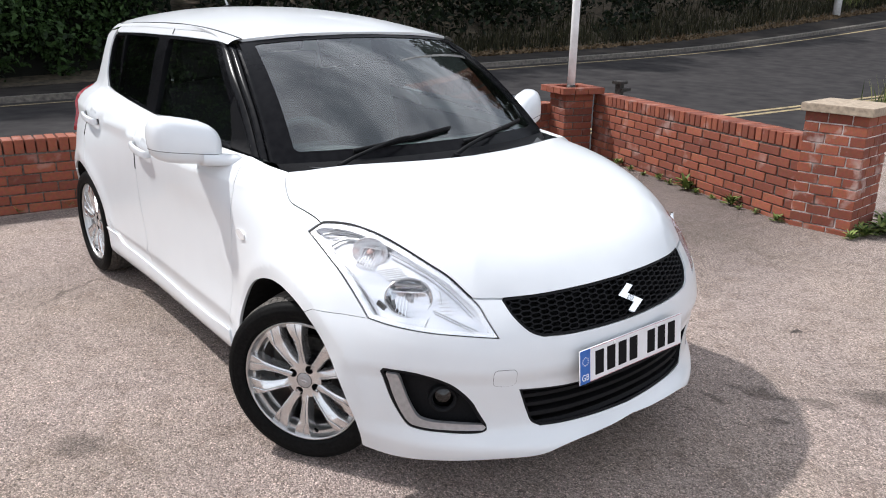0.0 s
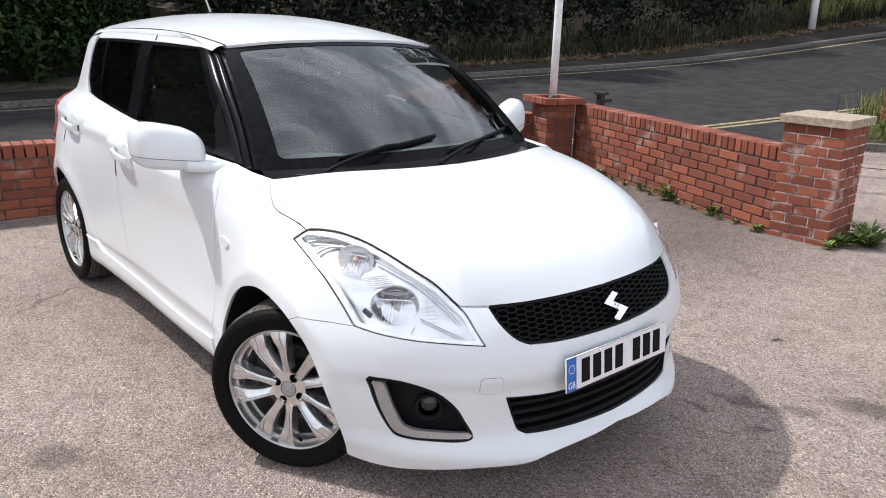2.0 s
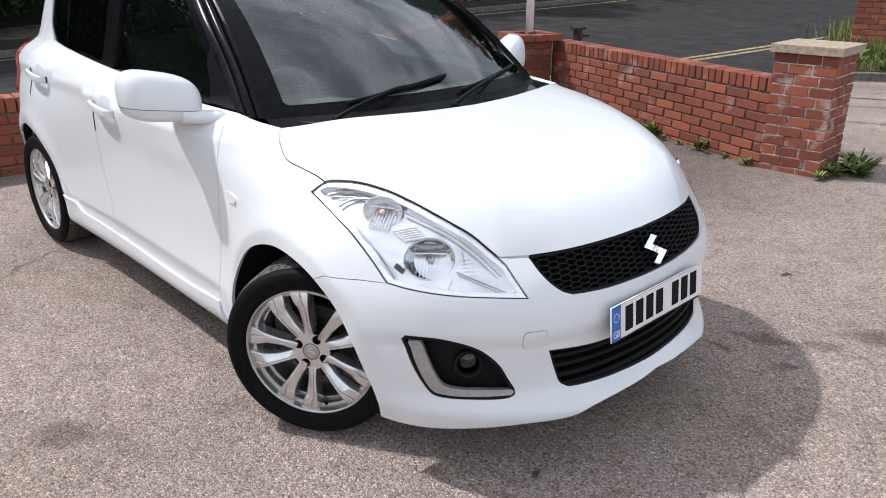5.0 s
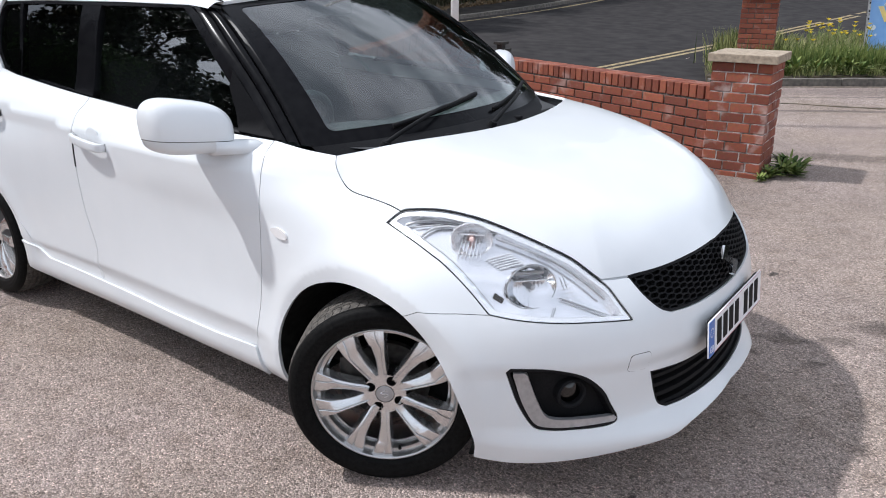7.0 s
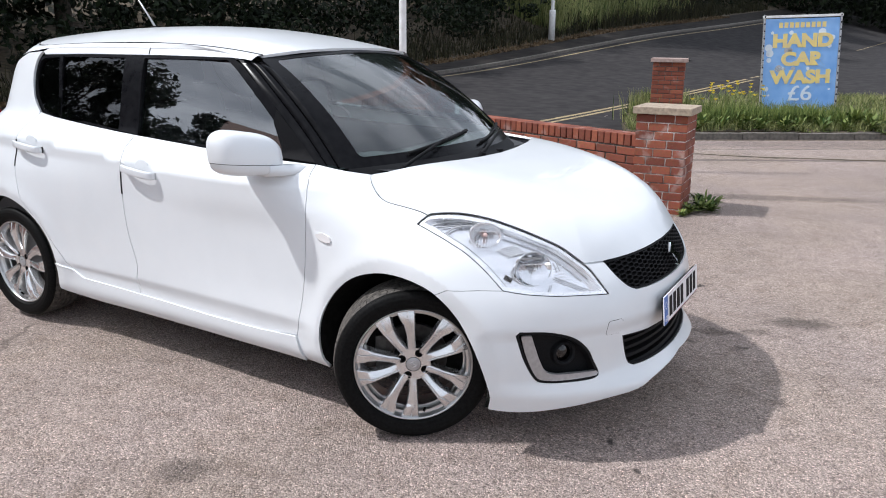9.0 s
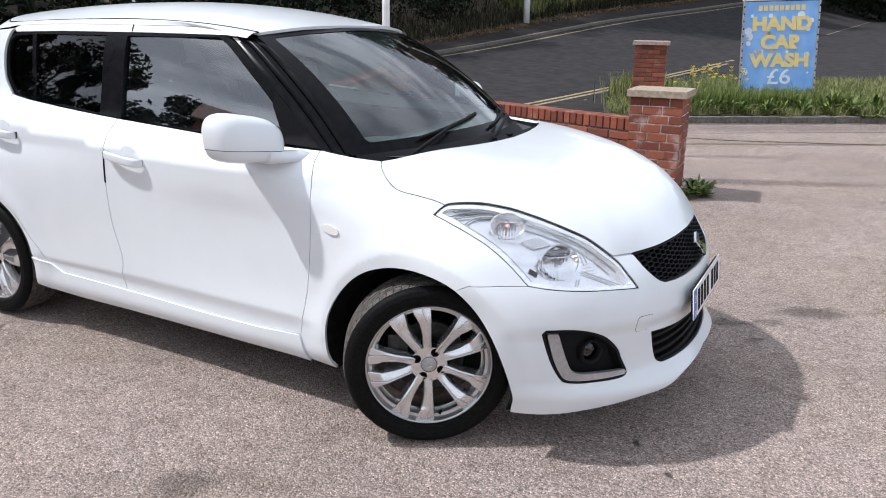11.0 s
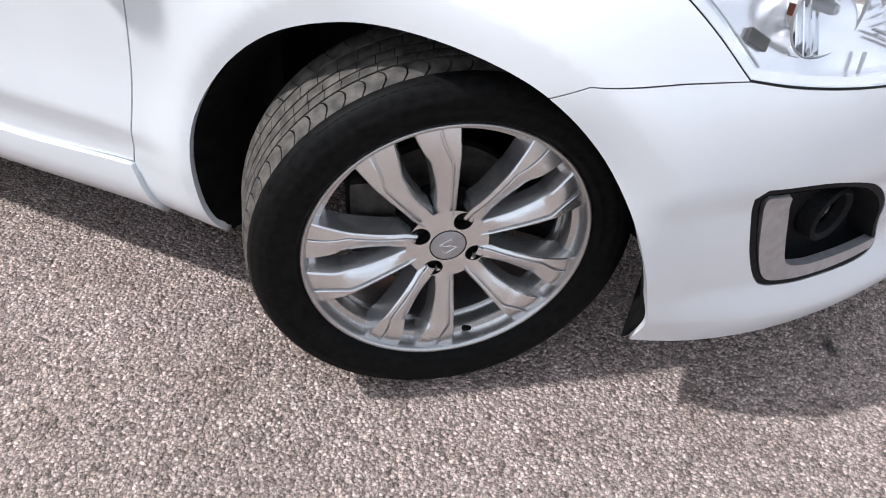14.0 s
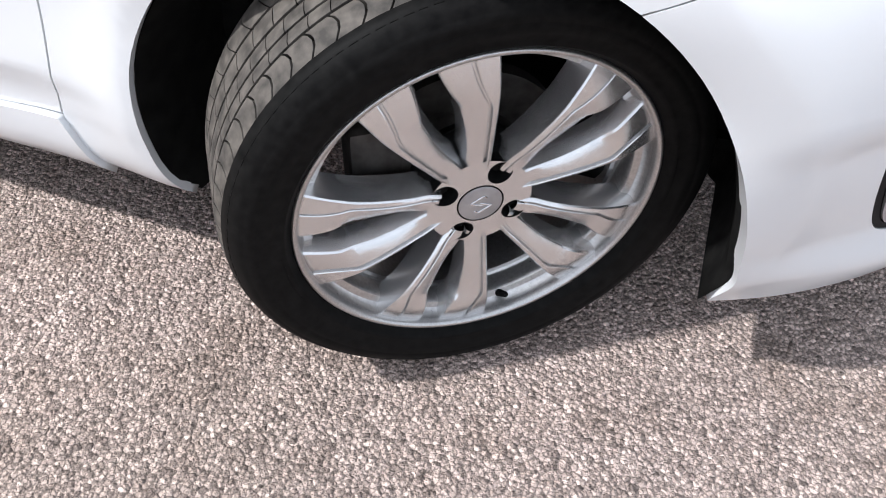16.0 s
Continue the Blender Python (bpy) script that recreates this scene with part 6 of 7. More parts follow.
def brick_wall(name, start, end, courses, base, label, dark=0.0):
    """A one-brick wall with a brick-on-edge coping; its seen face towards the right of the line from start to end."""
    a, b = Vector((*start, 0)), Vector((*end, 0))
    L = (b - a).length
    ang = math.degrees(math.atan2(b.y - a.y, b.x - a.x))
    m = pose(a.x, a.y, base, 0, 0, ang)
    top = courses * (BH + J)
    core = box((L, 0.196, top + 0.04), (L / 2, 0.1075, (top + 0.04) / 2 - 0.03))
    wall = part(name, core, MORTAR)
    wall.matrix_basis = m
    tagged(wall, label, "wall", kind="structure")
    n = int(round(L / (BL + J)))
    pitch = L / n
    for c in range(courses):
        z = c * (BH + J) + BH / 2 + J / 2
        if c % 2:
            for k in range(n):
                lay(wall, STRETCH, pose((k + 0.5) * pitch, BD / 2 - 0.001, z))
        else:
            lay(wall, HEADS, pose(0.25 * pitch, BD / 2 - 0.001, z))
            for k in range(1, n):
                lay(wall, STRETCH, pose(k * pitch, BD / 2 - 0.001, z))
            lay(wall, HEADS, pose(L - 0.25 * pitch, BD / 2 - 0.001, z))
    n2 = int(round(L / (BH + J)))
    for k in range(n2):
        lay(wall, EDGE, pose((k + 0.5) * L / n2, 0.1075, top + J + BD / 2))
    return wall


def pier(name, centre, turn, size, courses, base, label, mortar=None, group="", bricks=STRETCH):
    """A square brick pier, its bricks laid pinwheel fashion round the four faces."""
    m = pose(*centre, base, 0, 0, turn)
    top = courses * (BH + J)
    ob = part(name, box((size - 0.016, size - 0.016, top - 0.004), (0, 0, top / 2 - 0.004)), mortar or MORTAR)
    ob.matrix_basis = m
    tagged(ob, label, "pier", group, "structure")
    n = max(1, int(round((size - BD) / (BL + J))))
    pitch = (size - BD + J) / n if n else size
    for c in range(courses):
        z = c * (BH + J) + BH / 2 + J / 2
        for f in range(4):
            q = pose(0, 0, 0, 0, 0, 90 * f + (0 if c % 2 else 0))
            flip = 1 if c % 2 else -1
            h = size / 2
            start = -h if flip > 0 else -h + BD + J
            x = start
            end = x + size - BD - J
            row = n
            w = (end - x - J * (row - 1)) / row
            for k in range(row):
                mat = pose(x + w / 2 + k * (w + J), -h + BD / 2, z) @ Matrix.Diagonal((w / BL, 1, 1, 1))
                lay(ob, bricks, q @ mat)
    return ob, top, m


WA, WB = (-0.47, 3.692), (-3.31, 4.651)
wall_gate = brick_wall("wall_gate_side", WB, WA, 8, -0.055, "low red brick wall with a brick-on-edge coping beside the gate")
ang = math.degrees(math.atan2(WA[1] - WB[1], WA[0] - WB[0]))
wall_street = brick_wall("wall_street_side", (-4.77, -7.0), (-3.64, 4.44), 6, -0.03, "low red brick wall with a brick-on-edge coping along the street")


def cap(size, h, at, mat, label, name="coping_slab", rise=0.0):
    bm = box((size, size, h), (0, 0, 0), 0.006, 2)
    if rise:
        for v_ in bm.verts:
            if v_.co.z > 0:
                v_.co.z += rise * max(0, 1 - max(abs(v_.co.x), abs(v_.co.y)) / (size / 2) * 0.85)
    ob = part(name, bm, mat)
    ob.matrix_basis = at
    return tagged(ob, label, "coping slab")


_, gtop, gm_ = pier("gate_pier", (-0.285, 3.905), 3.0, 0.44, 12, -0.045, "red brick gate pier with white efflorescence stains", MORTAR_PALE, group="gate piers", bricks=LIMED)
cap(0.50, 0.055, gm_ @ pose(0, 0, gtop + 0.026), CAP_STONE, "buff stone slab on the brick gate pier", rise=0.035)
_, ftop, fm_ = pier("gate_pier", (-2.03, 10.55), 12.0, 0.52, 15, 0.0, "red brick gate pier beyond the entrance by the verge", group="gate piers")
cap(0.60, 0.06, fm_ @ pose(0, 0, ftop + 0.028), grain(material("pale_cap", (0.5, 0.4, 0.35), 0.9), 20, (0.27, 0.19, 0.165), (0.44, 0.33, 0.29), None, 0.4), "pale pinkish slab on the far gate pier", rise=0.03)
pole_pier, ptop, pm_ = pier("corner_pier", (-3.46, 4.46), ang, 0.34, 9, -0.012, "hollow-topped red brick corner pier holding a pole")
n = 7
for f in range(4):
    for k in range(3):
        lay(pole_pier, STRETCH, pose(0, 0, 0, 0, 0, 90 * f) @ pose(-0.255 + 0.078 + k * 0.152, -0.205, ptop + BH / 2 + J / 2) @ Matrix.Diagonal((0.67, 1.0, 1, 1)))


def pole(at, h, r0, r1, label, door=False):
    t = thing("pole", label, "pole", "white poles", at=at)
    part("shaft", tube("shaft", [(0, 0, z) for z in np.linspace(0, h, 8)], r0, 16, r1), POLE_WHITE, t)
    if door:
        part("base_case", tube("base_case", [(0, 0, 0), (0, 0, 1.1), (0, 0, 1.2)], r0 * 1.9, 16, r0 * 1.7), POLE_WHITE, t)
    else:
        part("collar", tube("collar", [(0, 0, 0.0), (0, 0, 0.10)], r0 * 1.15, 16), IRON, t, "rusty collar")
    return t


pole(pose(-3.47, 4.45, ptop - 0.03), 5.5, 0.042, 0.040, "white painted steel pole standing in the corner pier")
pole(pose(-11.2, 27.0, float(terrain(-11.2, 27.0)[0]) + 0.1), 8.0, 0.07, 0.06, "white lamp post on the far footpath", True)
post = thing("gate_stop", "dark metal gate stop behind the brick wall", "post", at=pose(-3.20, 4.94, -0.01))
part("stem", box((0.07, 0.07, 0.78), (0, 0, 0.39), 0.008), IRON, post)
part("top_plate", box((0.12, 0.12, 0.03), (0, 0, 0.78), 0.005), IRON, post)
part("bracket", box((0.05, 0.16, 0.035), (0.03, 0.05, 0.70), 0.006), IRON, post)
part("bracket", box((0.05, 0.14, 0.03), (0.03, 0.05, 0.62), 0.006), IRON, post)

# dark asphalt outside the wall, up to the road
OUTSIDE = np.array([(-4.36, 4.95), (-3.75, 4.85), (-3.1, 4.88), (-0.60, 4.05), (-1.45, 7.5), (-2.75, 10.9), (-2.72, 14.0), (-3.54, 14.0)])
ob_ = patch("outer_pavement", OUTSIDE, lambda x, y: np.c_[x, y, terrain(x, y) + 0.010], h=0.5, skirt=0.02, gap=0)
ob_.materials.append(ROAD_MAT)
tagged(new("outer_pavement", ob_), "dark asphalt pavement outside the wall", "pavement", kind="structure")

# ---- entrance kerb and verge ----
KA, KB = np.array([-2.1, 8.63]), np.array([7.0, 15.05])
kd = (KB - KA) / np.linalg.norm(KB - KA)
kang = math.degrees(math.atan2(kd[1], kd[0]))
kerb_mesh = bpy.data.meshes.new("kerb_stone")
kb = box((0.905, 0.13, 0.22), (0, 0, -0.02), 0.012, 2)
kb.to_mesh(kerb_mesh)
kb.free()
kerb_mesh.materials.append(KERB_MAT)
kerb = part("verge_kerb", box((12.0, 0.10, 0.10), (6.0, 0, -0.02)), MORTAR)
kerb.matrix_basis = pose(KA[0], KA[1], 0, 0, 0, kang)
tagged(kerb, "weathered concrete kerb along the grass verge", "kerb", kind="structure")
for k in range(13):
    o = new("kerb_stone", kerb_mesh)
    o.parent = kerb
    o.matrix_basis = pose(0.46 + 0.915 * k, 0, 0.004 * ((k * 7) % 3), 0, 0.3 * ((k * 5) % 3 - 1), 0)
VERGE = np.array([KA + (-0.04, 0.07), KB + (-0.04, 0.07), (9, 19.5), (3.5, 19.0), (0.2, 17.6), (-2.0, 16.0), (-2.75, 14), (-2.8, 10.6)])


def verge_z(x, y):
    x, y = np.atleast_1d(x), np.atleast_1d(y)
    d = (np.c_[x, y] - KA) @ np.array([-kd[1], kd[0]])
    return np.c_[x, y, np.maximum(terrain(x, y) + 0.03, 0.0) + 0.085 + 0.10 * step(0.2, 2.2, d) + 0.02 * np.sin(x * 2.3) * np.sin(y * 1.7)]


vg = patch("verge", VERGE, verge_z, h=0.6, skirt=0.2, gap=0)
vg.materials.append(SOIL)
tagged(new("verge", vg), "grassy verge behind the kerb", "verge", kind="structure")


def ragged_strip(name, way, width, lift, seed, mat, label, category):
    """A thin domed strip along a line on the yard, with uneven edges."""
    rnd = np.random.RandomState(seed)
    way = np.array(way)
    s_ = np.r_[0, np.cumsum(np.linalg.norm(np.diff(way, axis=0), axis=1))]
    u = np.arange(0, s_[-1], 0.03)
    p = np.c_[np.interp(u, s_, way[:, 0]), np.interp(u, s_, way[:, 1])]
    d = np.gradient(p, axis=0)
    d /= np.linalg.norm(d, axis=1)[:, None]
    nrm = np.c_[-d[:, 1], d[:, 0]]
    slow = np.convolve(rnd.normal(0, 1, len(u) + 24), np.ones(25) / 25, "valid") * 5
    wob = np.convolve(rnd.normal(0, 1, len(u) + 4), np.ones(5) / 5, "valid") * 2
    half = width / 2 * np.clip(1 + 0.35 * slow + 0.30 * wob, 0.15, 2.2)
    half *= np.clip(np.minimum(u, u[-1] - u) / 0.5, 0.05, 1)
    mid = 0.012 * slow
    rows = []
    for f, h in ((-1, -0.004), (-0.6, lift * 0.6), (0, lift), (0.6, lift * 0.6), (1, -0.004)):
        q = p + nrm * (mid + f * half * (1 + 0.25 * rnd.normal(0, 1, len(u)) * (abs(f) == 1)))[:, None]
        rows.append(np.c_[q, terrain(q[:, 0], q[:, 1]) + h + 0.001 * rnd.normal(0, 1, len(u)) * (abs(f) < 1)])
    me = loft(name, rows)
    me.materials.append(mat)
    return tagged(new(name, me), label, category, kind="structure")


JOINT = [(-1.6, 7.30), (-0.69, 7.70), (-0.307, 7.74), (0.078, 7.86), (1.115, 8.285), (2.2, 8.80), (4.2, 9.9)]
ragged_strip("paving_joint", JOINT, 0.085, 0.010, 61, SOIL, "dark mossy joint across the tarmac before the kerb", "joint")
kerb_foot = [KA + kd * u + np.array([kd[1], -kd[0]]) * 0.11 for u in (-0.1, 2.0, 5.0, 9.0)]
ragged_strip("kerb_dirt", kerb_foot, 0.14, 0.008, 62, LITTER_DIRT, "brown dirt and grit lying along the kerb's foot", "dirt")


def scatter_blades(name, spots, height, width, mat, label, seed, lean=0.35, per=1):
    """Grass as one object: each blade two narrow, bending triangles-and-quad."""
    rnd = np.random.RandomState(seed)
    V, F = [], []
    for x, y, z, s in spots:
        for _ in range(per):
            a, l = rnd.uniform(0, 6.283), rnd.uniform(0.1, 1) * lean
            h, w = height * s * rnd.uniform(0.55, 1.15), width * rnd.uniform(0.7, 1.3)
            dx, dy = math.cos(a), math.sin(a)
            bx, by = rnd.uniform(0, 6.283), 0
            px, py = math.cos(bx) * w / 2, math.sin(bx) * w / 2
            ox, oy = x + rnd.uniform(-0.04, 0.04), y + rnd.uniform(-0.04, 0.04)
            k = len(V)
            V += [(ox - px, oy - py, z - 0.02), (ox + px, oy + py, z - 0.02), (ox + dx * l * h * 0.35 + px * 0.8, oy + dy * l * h * 0.35 + py * 0.8, z + h * 0.55), (ox + dx * l * h * 0.35 - px * 0.8, oy + dy * l * h * 0.35 - py * 0.8, z + h * 0.55), (ox + dx * l * h, oy + dy * l * h, z + h)]
            F += [(k, k + 1, k + 2, k + 3), (k + 3, k + 2, k + 4)]
    me = mesh_of(name, V, F, smooth=True)
    me.materials.append(mat)
    return tagged(new(name, me), label, "grass", kind="stuff")


rs_ = np.random.RandomState(3)
spots = []
for _ in range(15000):
    u, v_ = rs_.uniform(0, 12.0), rs_.uniform(0.02, 1) ** 1.6 * 12.0
    q = KA + kd * u + np.array([-kd[1], kd[0]]) * (0.10 + v_)
    if inside(VERGE, q[None])[0]:
        spots.append((q[0], q[1], float(verge_z(q[0], q[1])[0, 2]), 0.7 + 0.6 * rs_.rand()))
scatter_blades("verge_grass", spots, 0.15, 0.010, GRASS_MAT, "rough green grass on the verge", 4, 1.1, 4)
spots = []
for _ in range(900):
    a = rs_.normal(0, 1, 2)
    x, y = -2.35 + 0.20 * a[0], 11.2 + 0.4 * a[1]
    spots.append((x, y, 0.10, 1.0))
scatter_blades("tall_grass", spots, 0.50, 0.018, GRASS_MAT, "tall pale green grass clump by the far pier", 5, 0.35, 2)
# yellow flowers on stalks
for k in range(34):
    x, y = -1.10 + rs_.normal(0, 0.30), 11.5 + rs_.normal(0, 0.5)
    z0, h = float(verge_z(x, y)[0, 2]), rs_.uniform(0.36, 0.60)
    fl = thing("flower", "yellow dandelion-like flower on a thin green stalk", "flower", "flowers on the verge", at=pose(x, y, z0 - 0.02))
    part("stalk", tube("stalk", [(0, 0, 0), (rs_.uniform(-0.03, 0.03), 0, h * 0.6), (rs_.uniform(-0.05, 0.05), 0.02, h)], 0.004, 5), WEED, fl)
    hb = bmesh.new()
    for j in range(10):
        a = 2 * math.pi * j / 10
        c = Vector((0, 0.02, h))
        p1, p2 = Vector((math.cos(a - 0.25), math.sin(a - 0.25), 0.8)), Vector((math.cos(a + 0.25), math.sin(a + 0.25), 0.8))
        hb.faces.new([hb.verts.new(c), hb.verts.new(c + p1 * 0.030), hb.verts.new(c + (p1 + p2) * 0.022), hb.verts.new(c + p2 * 0.030)])
    part("bloom", hb, YELLOW_PETAL, fl)


spots = []
for _ in range(2600):
    a = rs_.normal(0, 1, 2)
    u, v_ = max(1.0, 2.4 + 1.0 * a[0]), 0.45 + 0.30 * abs(a[1])
    q = KA + kd * u + np.array([-kd[1], kd[0]]) * v_
    spots.append((q[0], q[1], float(verge_z(q[0], q[1])[0, 2]), 0.5 + 0.7 * rs_.rand()))
scatter_blades("tall_grass", spots, 0.34, 0.016, WEED, "rank green weeds and seeding grass round the sign", 15, 0.45, 2)


def weed_clump(at, size, leaves, label, seed, upright=0.6, group="weeds at the wall's foot"):
    rnd = random.Random(seed)
    V, F = [], []
    for _ in range(leaves):
        a, el = rnd.uniform(0, 6.283), rnd.uniform(0.15, 1.2) * upright
        L_, w = size * rnd.uniform(0.5, 1.0), size * rnd.uniform(0.06, 0.13)
        d = Vector((math.cos(a) * math.cos(el), math.sin(a) * math.cos(el), math.sin(el)))
        sd = Vector((-math.sin(a), math.cos(a), 0))
        o = Vector((rnd.uniform(-1, 1), rnd.uniform(-1, 1), 0)) * size * 0.18 + Vector((0, 0, rnd.uniform(0, 0.5) * size * upright))
        k = len(V)
        p = [o, o + d * L_ * 0.4 + sd * w, o + d * L_ * 0.75 + sd * w * 0.7 - Vector((0, 0, L_ * 0.06)), o + d * L_ - Vector((0, 0, L_ * 0.16)), o + d * L_ * 0.75 - sd * w * 0.7 - Vector((0, 0, L_ * 0.06)), o + d * L_ * 0.4 - sd * w, o + d * L_ * 0.45 - Vector((0, 0, w * 0.35))]
        V += [tuple(q) for q in p]
        F += [(k, k + 1, k + 6), (k + 1, k + 2, k + 6), (k + 2, k + 3, k + 6), (k + 3, k + 4, k + 6), (k + 4, k + 5, k + 6), (k + 5, k, k + 6)]
    me = mesh_of("weed", V, F)
    me.materials.append(WEED)
    ob = new("weed", me)
    ob.matrix_basis = at
    return tagged(ob, label, "weed", group, "stuff")


rk = random.Random(8)
for k in range(60):
    q = KA + kd * rk.uniform(0.5, 7.5) + np.array([-kd[1], kd[0]]) * rk.uniform(0.12, 0.75)
    weed_clump(pose(q[0], q[1], float(verge_z(q[0], q[1])[0, 2])), rk.uniform(0.14, 0.30), 34, "leafy green weed among the verge grass", 300 + k, 1.1, "weeds on the verge")
for k, u in enumerate((4.15, 4.3, 4.42)):
    q = KA + kd * u + np.array([kd[1], -kd[0]]) * 0.06
    weed_clump(pose(q[0], q[1], 0.07), 0.13, 40, "trailing weed hanging over the kerb", 350 + k, 0.5, "weeds on the verge")
wd = (Vector((*WB, 0)) - Vector((*WA, 0))).normalized()
wn_ = Vector((wd.y, -wd.x, 0)) * (1 if Vector((wd.y, -wd.x, 0)).y < 0 else -1)
for k, (d, off, size, nl) in enumerate(((0.10, 0.06, 0.10, 26), (0.35, 0.05, 0.07, 18), (0.50, 0.07, 0.06, 16), (0.62, 0.05, 0.14, 30), (0.85, 0.06, 0.07, 18), (1.05, 0.07, 0.08, 22), (1.22, 0.05, 0.19, 26), (1.45, 0.07, 0.08, 24), (1.62, 0.06, 0.10, 22), (1.85, 0.08, 0.07, 26), (2.1, 0.06, 0.08, 22), (2.35, 0.05, 0.12, 24))):
    q = Vector((*WA, 0)) + wd * d + wn_ * off
    weed_clump(pose(q.x, q.y, -0.012), size * 0.8, int(nl * 1.6), "small green weed at the foot of the brick wall", 40 + k, 0.9)
for k, (x, y, size) in enumerate(((0.0, 3.80, 0.17), (0.06, 3.95, 0.22), (0.12, 4.10, 0.21), (-0.02, 3.66, 0.10), (0.02, 4.2, 0.20), (0.16, 3.98, 0.14))):
    weed_clump(pose(x, y, -0.012), size * 0.8, 44, "leafy dock weed at the foot of the gate pier", 70 + k, 0.75)
for k in range(22):
    q = KA + kd * (0.9 + 0.42 * k + 0.15 * math.sin(7.0 * k)) + np.array([-kd[1], kd[0]]) * 0.10
    weed_clump(pose(q[0], q[1], 0.07), 0.11 + 0.07 * abs(math.sin(3.1 * k)), 22, "leafy green weed hanging over the verge kerb", 120 + k, 0.5)
for k in range(5):
    weed_clump(pose(-4.16 + 0.03 * k, -0.9 + 0.35 * k, -0.02), 0.06, 12, "small green weed at the foot of the brick wall", 90 + k, 0.9)

# ---- advertising board on the verge ----
SIGN_BLUE = grain(material("sign_blue", (0.16, 0.42, 0.75), 0.5), 3, (0.16, 0.36, 0.74), (0.28, 0.50, 0.84))
SIGN_YELLOW = grain(material("sign_yellow", (0.80, 0.62, 0.22), 0.5), 6, (0.70, 0.56, 0.28), (0.85, 0.66, 0.20))
SIGN_PALE = grain(material("sign_pale", (0.72, 0.78, 0.84), 0.5), 6, (0.60, 0.70, 0.80), (0.78, 0.82, 0.86))
GALV = grain(material("galvanised", (0.45, 0.45, 0.46), 0.5, 0.6), 30, (0.25, 0.25, 0.26), (0.55, 0.55, 0.56))
sl, sr = Vector((-0.86, 13.05, 0)), Vector((0.42, 13.70, 0))
sang = math.degrees(math.atan2(sr.y - sl.y, sr.x - sl.x))
SW, SH = 1.37, 1.95
board = thing("sign_board", "blue car wash advertising board in a galvanised frame on the verge", "sign", at=pose((sl.x + sr.x) / 2, (sl.y + sr.y) / 2, -0.08, 0, 0, sang) @ pose(0, 0, 0, -4, -2.2, 0))
part("panel", box((SW, 0.02, SH), (0, 0, SH / 2 + 0.05), 0.003), SIGN_BLUE, board, "blue printed panel")
for sx in (-1, 1):
    part("frame_post", box((0.035, 0.05, SH + 0.16), (sx * (SW / 2 + 0.02), 0, SH / 2 + 0.05), 0.006), GALV, board)
    for k in range(30):
        part("clip", box((0.022, 0.012, 0.03), (sx * (SW / 2 + 0.02), -0.03, 0.1 + k * 0.067), 0.003, 1), INK if k % 2 else GALV, board)
part("top_bar", box((SW + 0.10, 0.05, 0.045), (0, 0, SH + 0.09), 0.006), POLE_WHITE, board, "white top bar")
for txt, z, size, mt, lab in (("HAND", 1.61, 0.33, SIGN_YELLOW, "yellow lettering HAND"), ("CAR", 1.27, 0.33, SIGN_YELLOW, "yellow lettering CAR"), ("WASH", 0.93, 0.33, SIGN_YELLOW, "yellow lettering WASH"), ("£6", 0.62, 0.40, SIGN_PALE, "pale lettering of a price")):
    lettering("lettering", txt, size, mt, board, pose(0.02, -0.0155, z - 0.03, 90), 0.003, lab, 1.16, 0.018 if txt != "£6" else 0.003)
for k in range(9):
    part("faded_bar", box((0.07, 0.003, 0.10), (-0.40 + k * 0.10, -0.012, 1.88)), SIGN_YELLOW, board)
rb = random.Random(5)
for k in range(24):
    r = rb.choice((0.02, 0.03, 0.04, 0.045, 0.07))
    disc = soft(lathe("bubble", [(0.0, -0.003), (r, -0.003), (r, 0.0)], 18), 30)
    o = part("bubble", disc, SIGN_PALE if k % 4 else SATIN, board)
    o.location = (rb.choice((-1, 1)) * rb.uniform(0.52, 0.62) if k % 2 else rb.uniform(-0.5, 0.5), -0.0105, rb.uniform(0.3, 1.8) if k % 2 else rb.choice((1.07, 1.41, 1.74)))
cover = lathe("manhole_cover", [(0.0, -0.006), (0.33, -0.006), (0.36, 0.0)], 24)
o = part("manhole_cover", cover, IRON)
o.matrix_basis = pose(-6.0, 27.5, float(terrain(-6.0, 27.5)[0]) + 0.008, -90) @ Matrix.Diagonal((1, 1, 1, 1))
tagged(o, "round iron manhole cover in the road", "manhole cover")

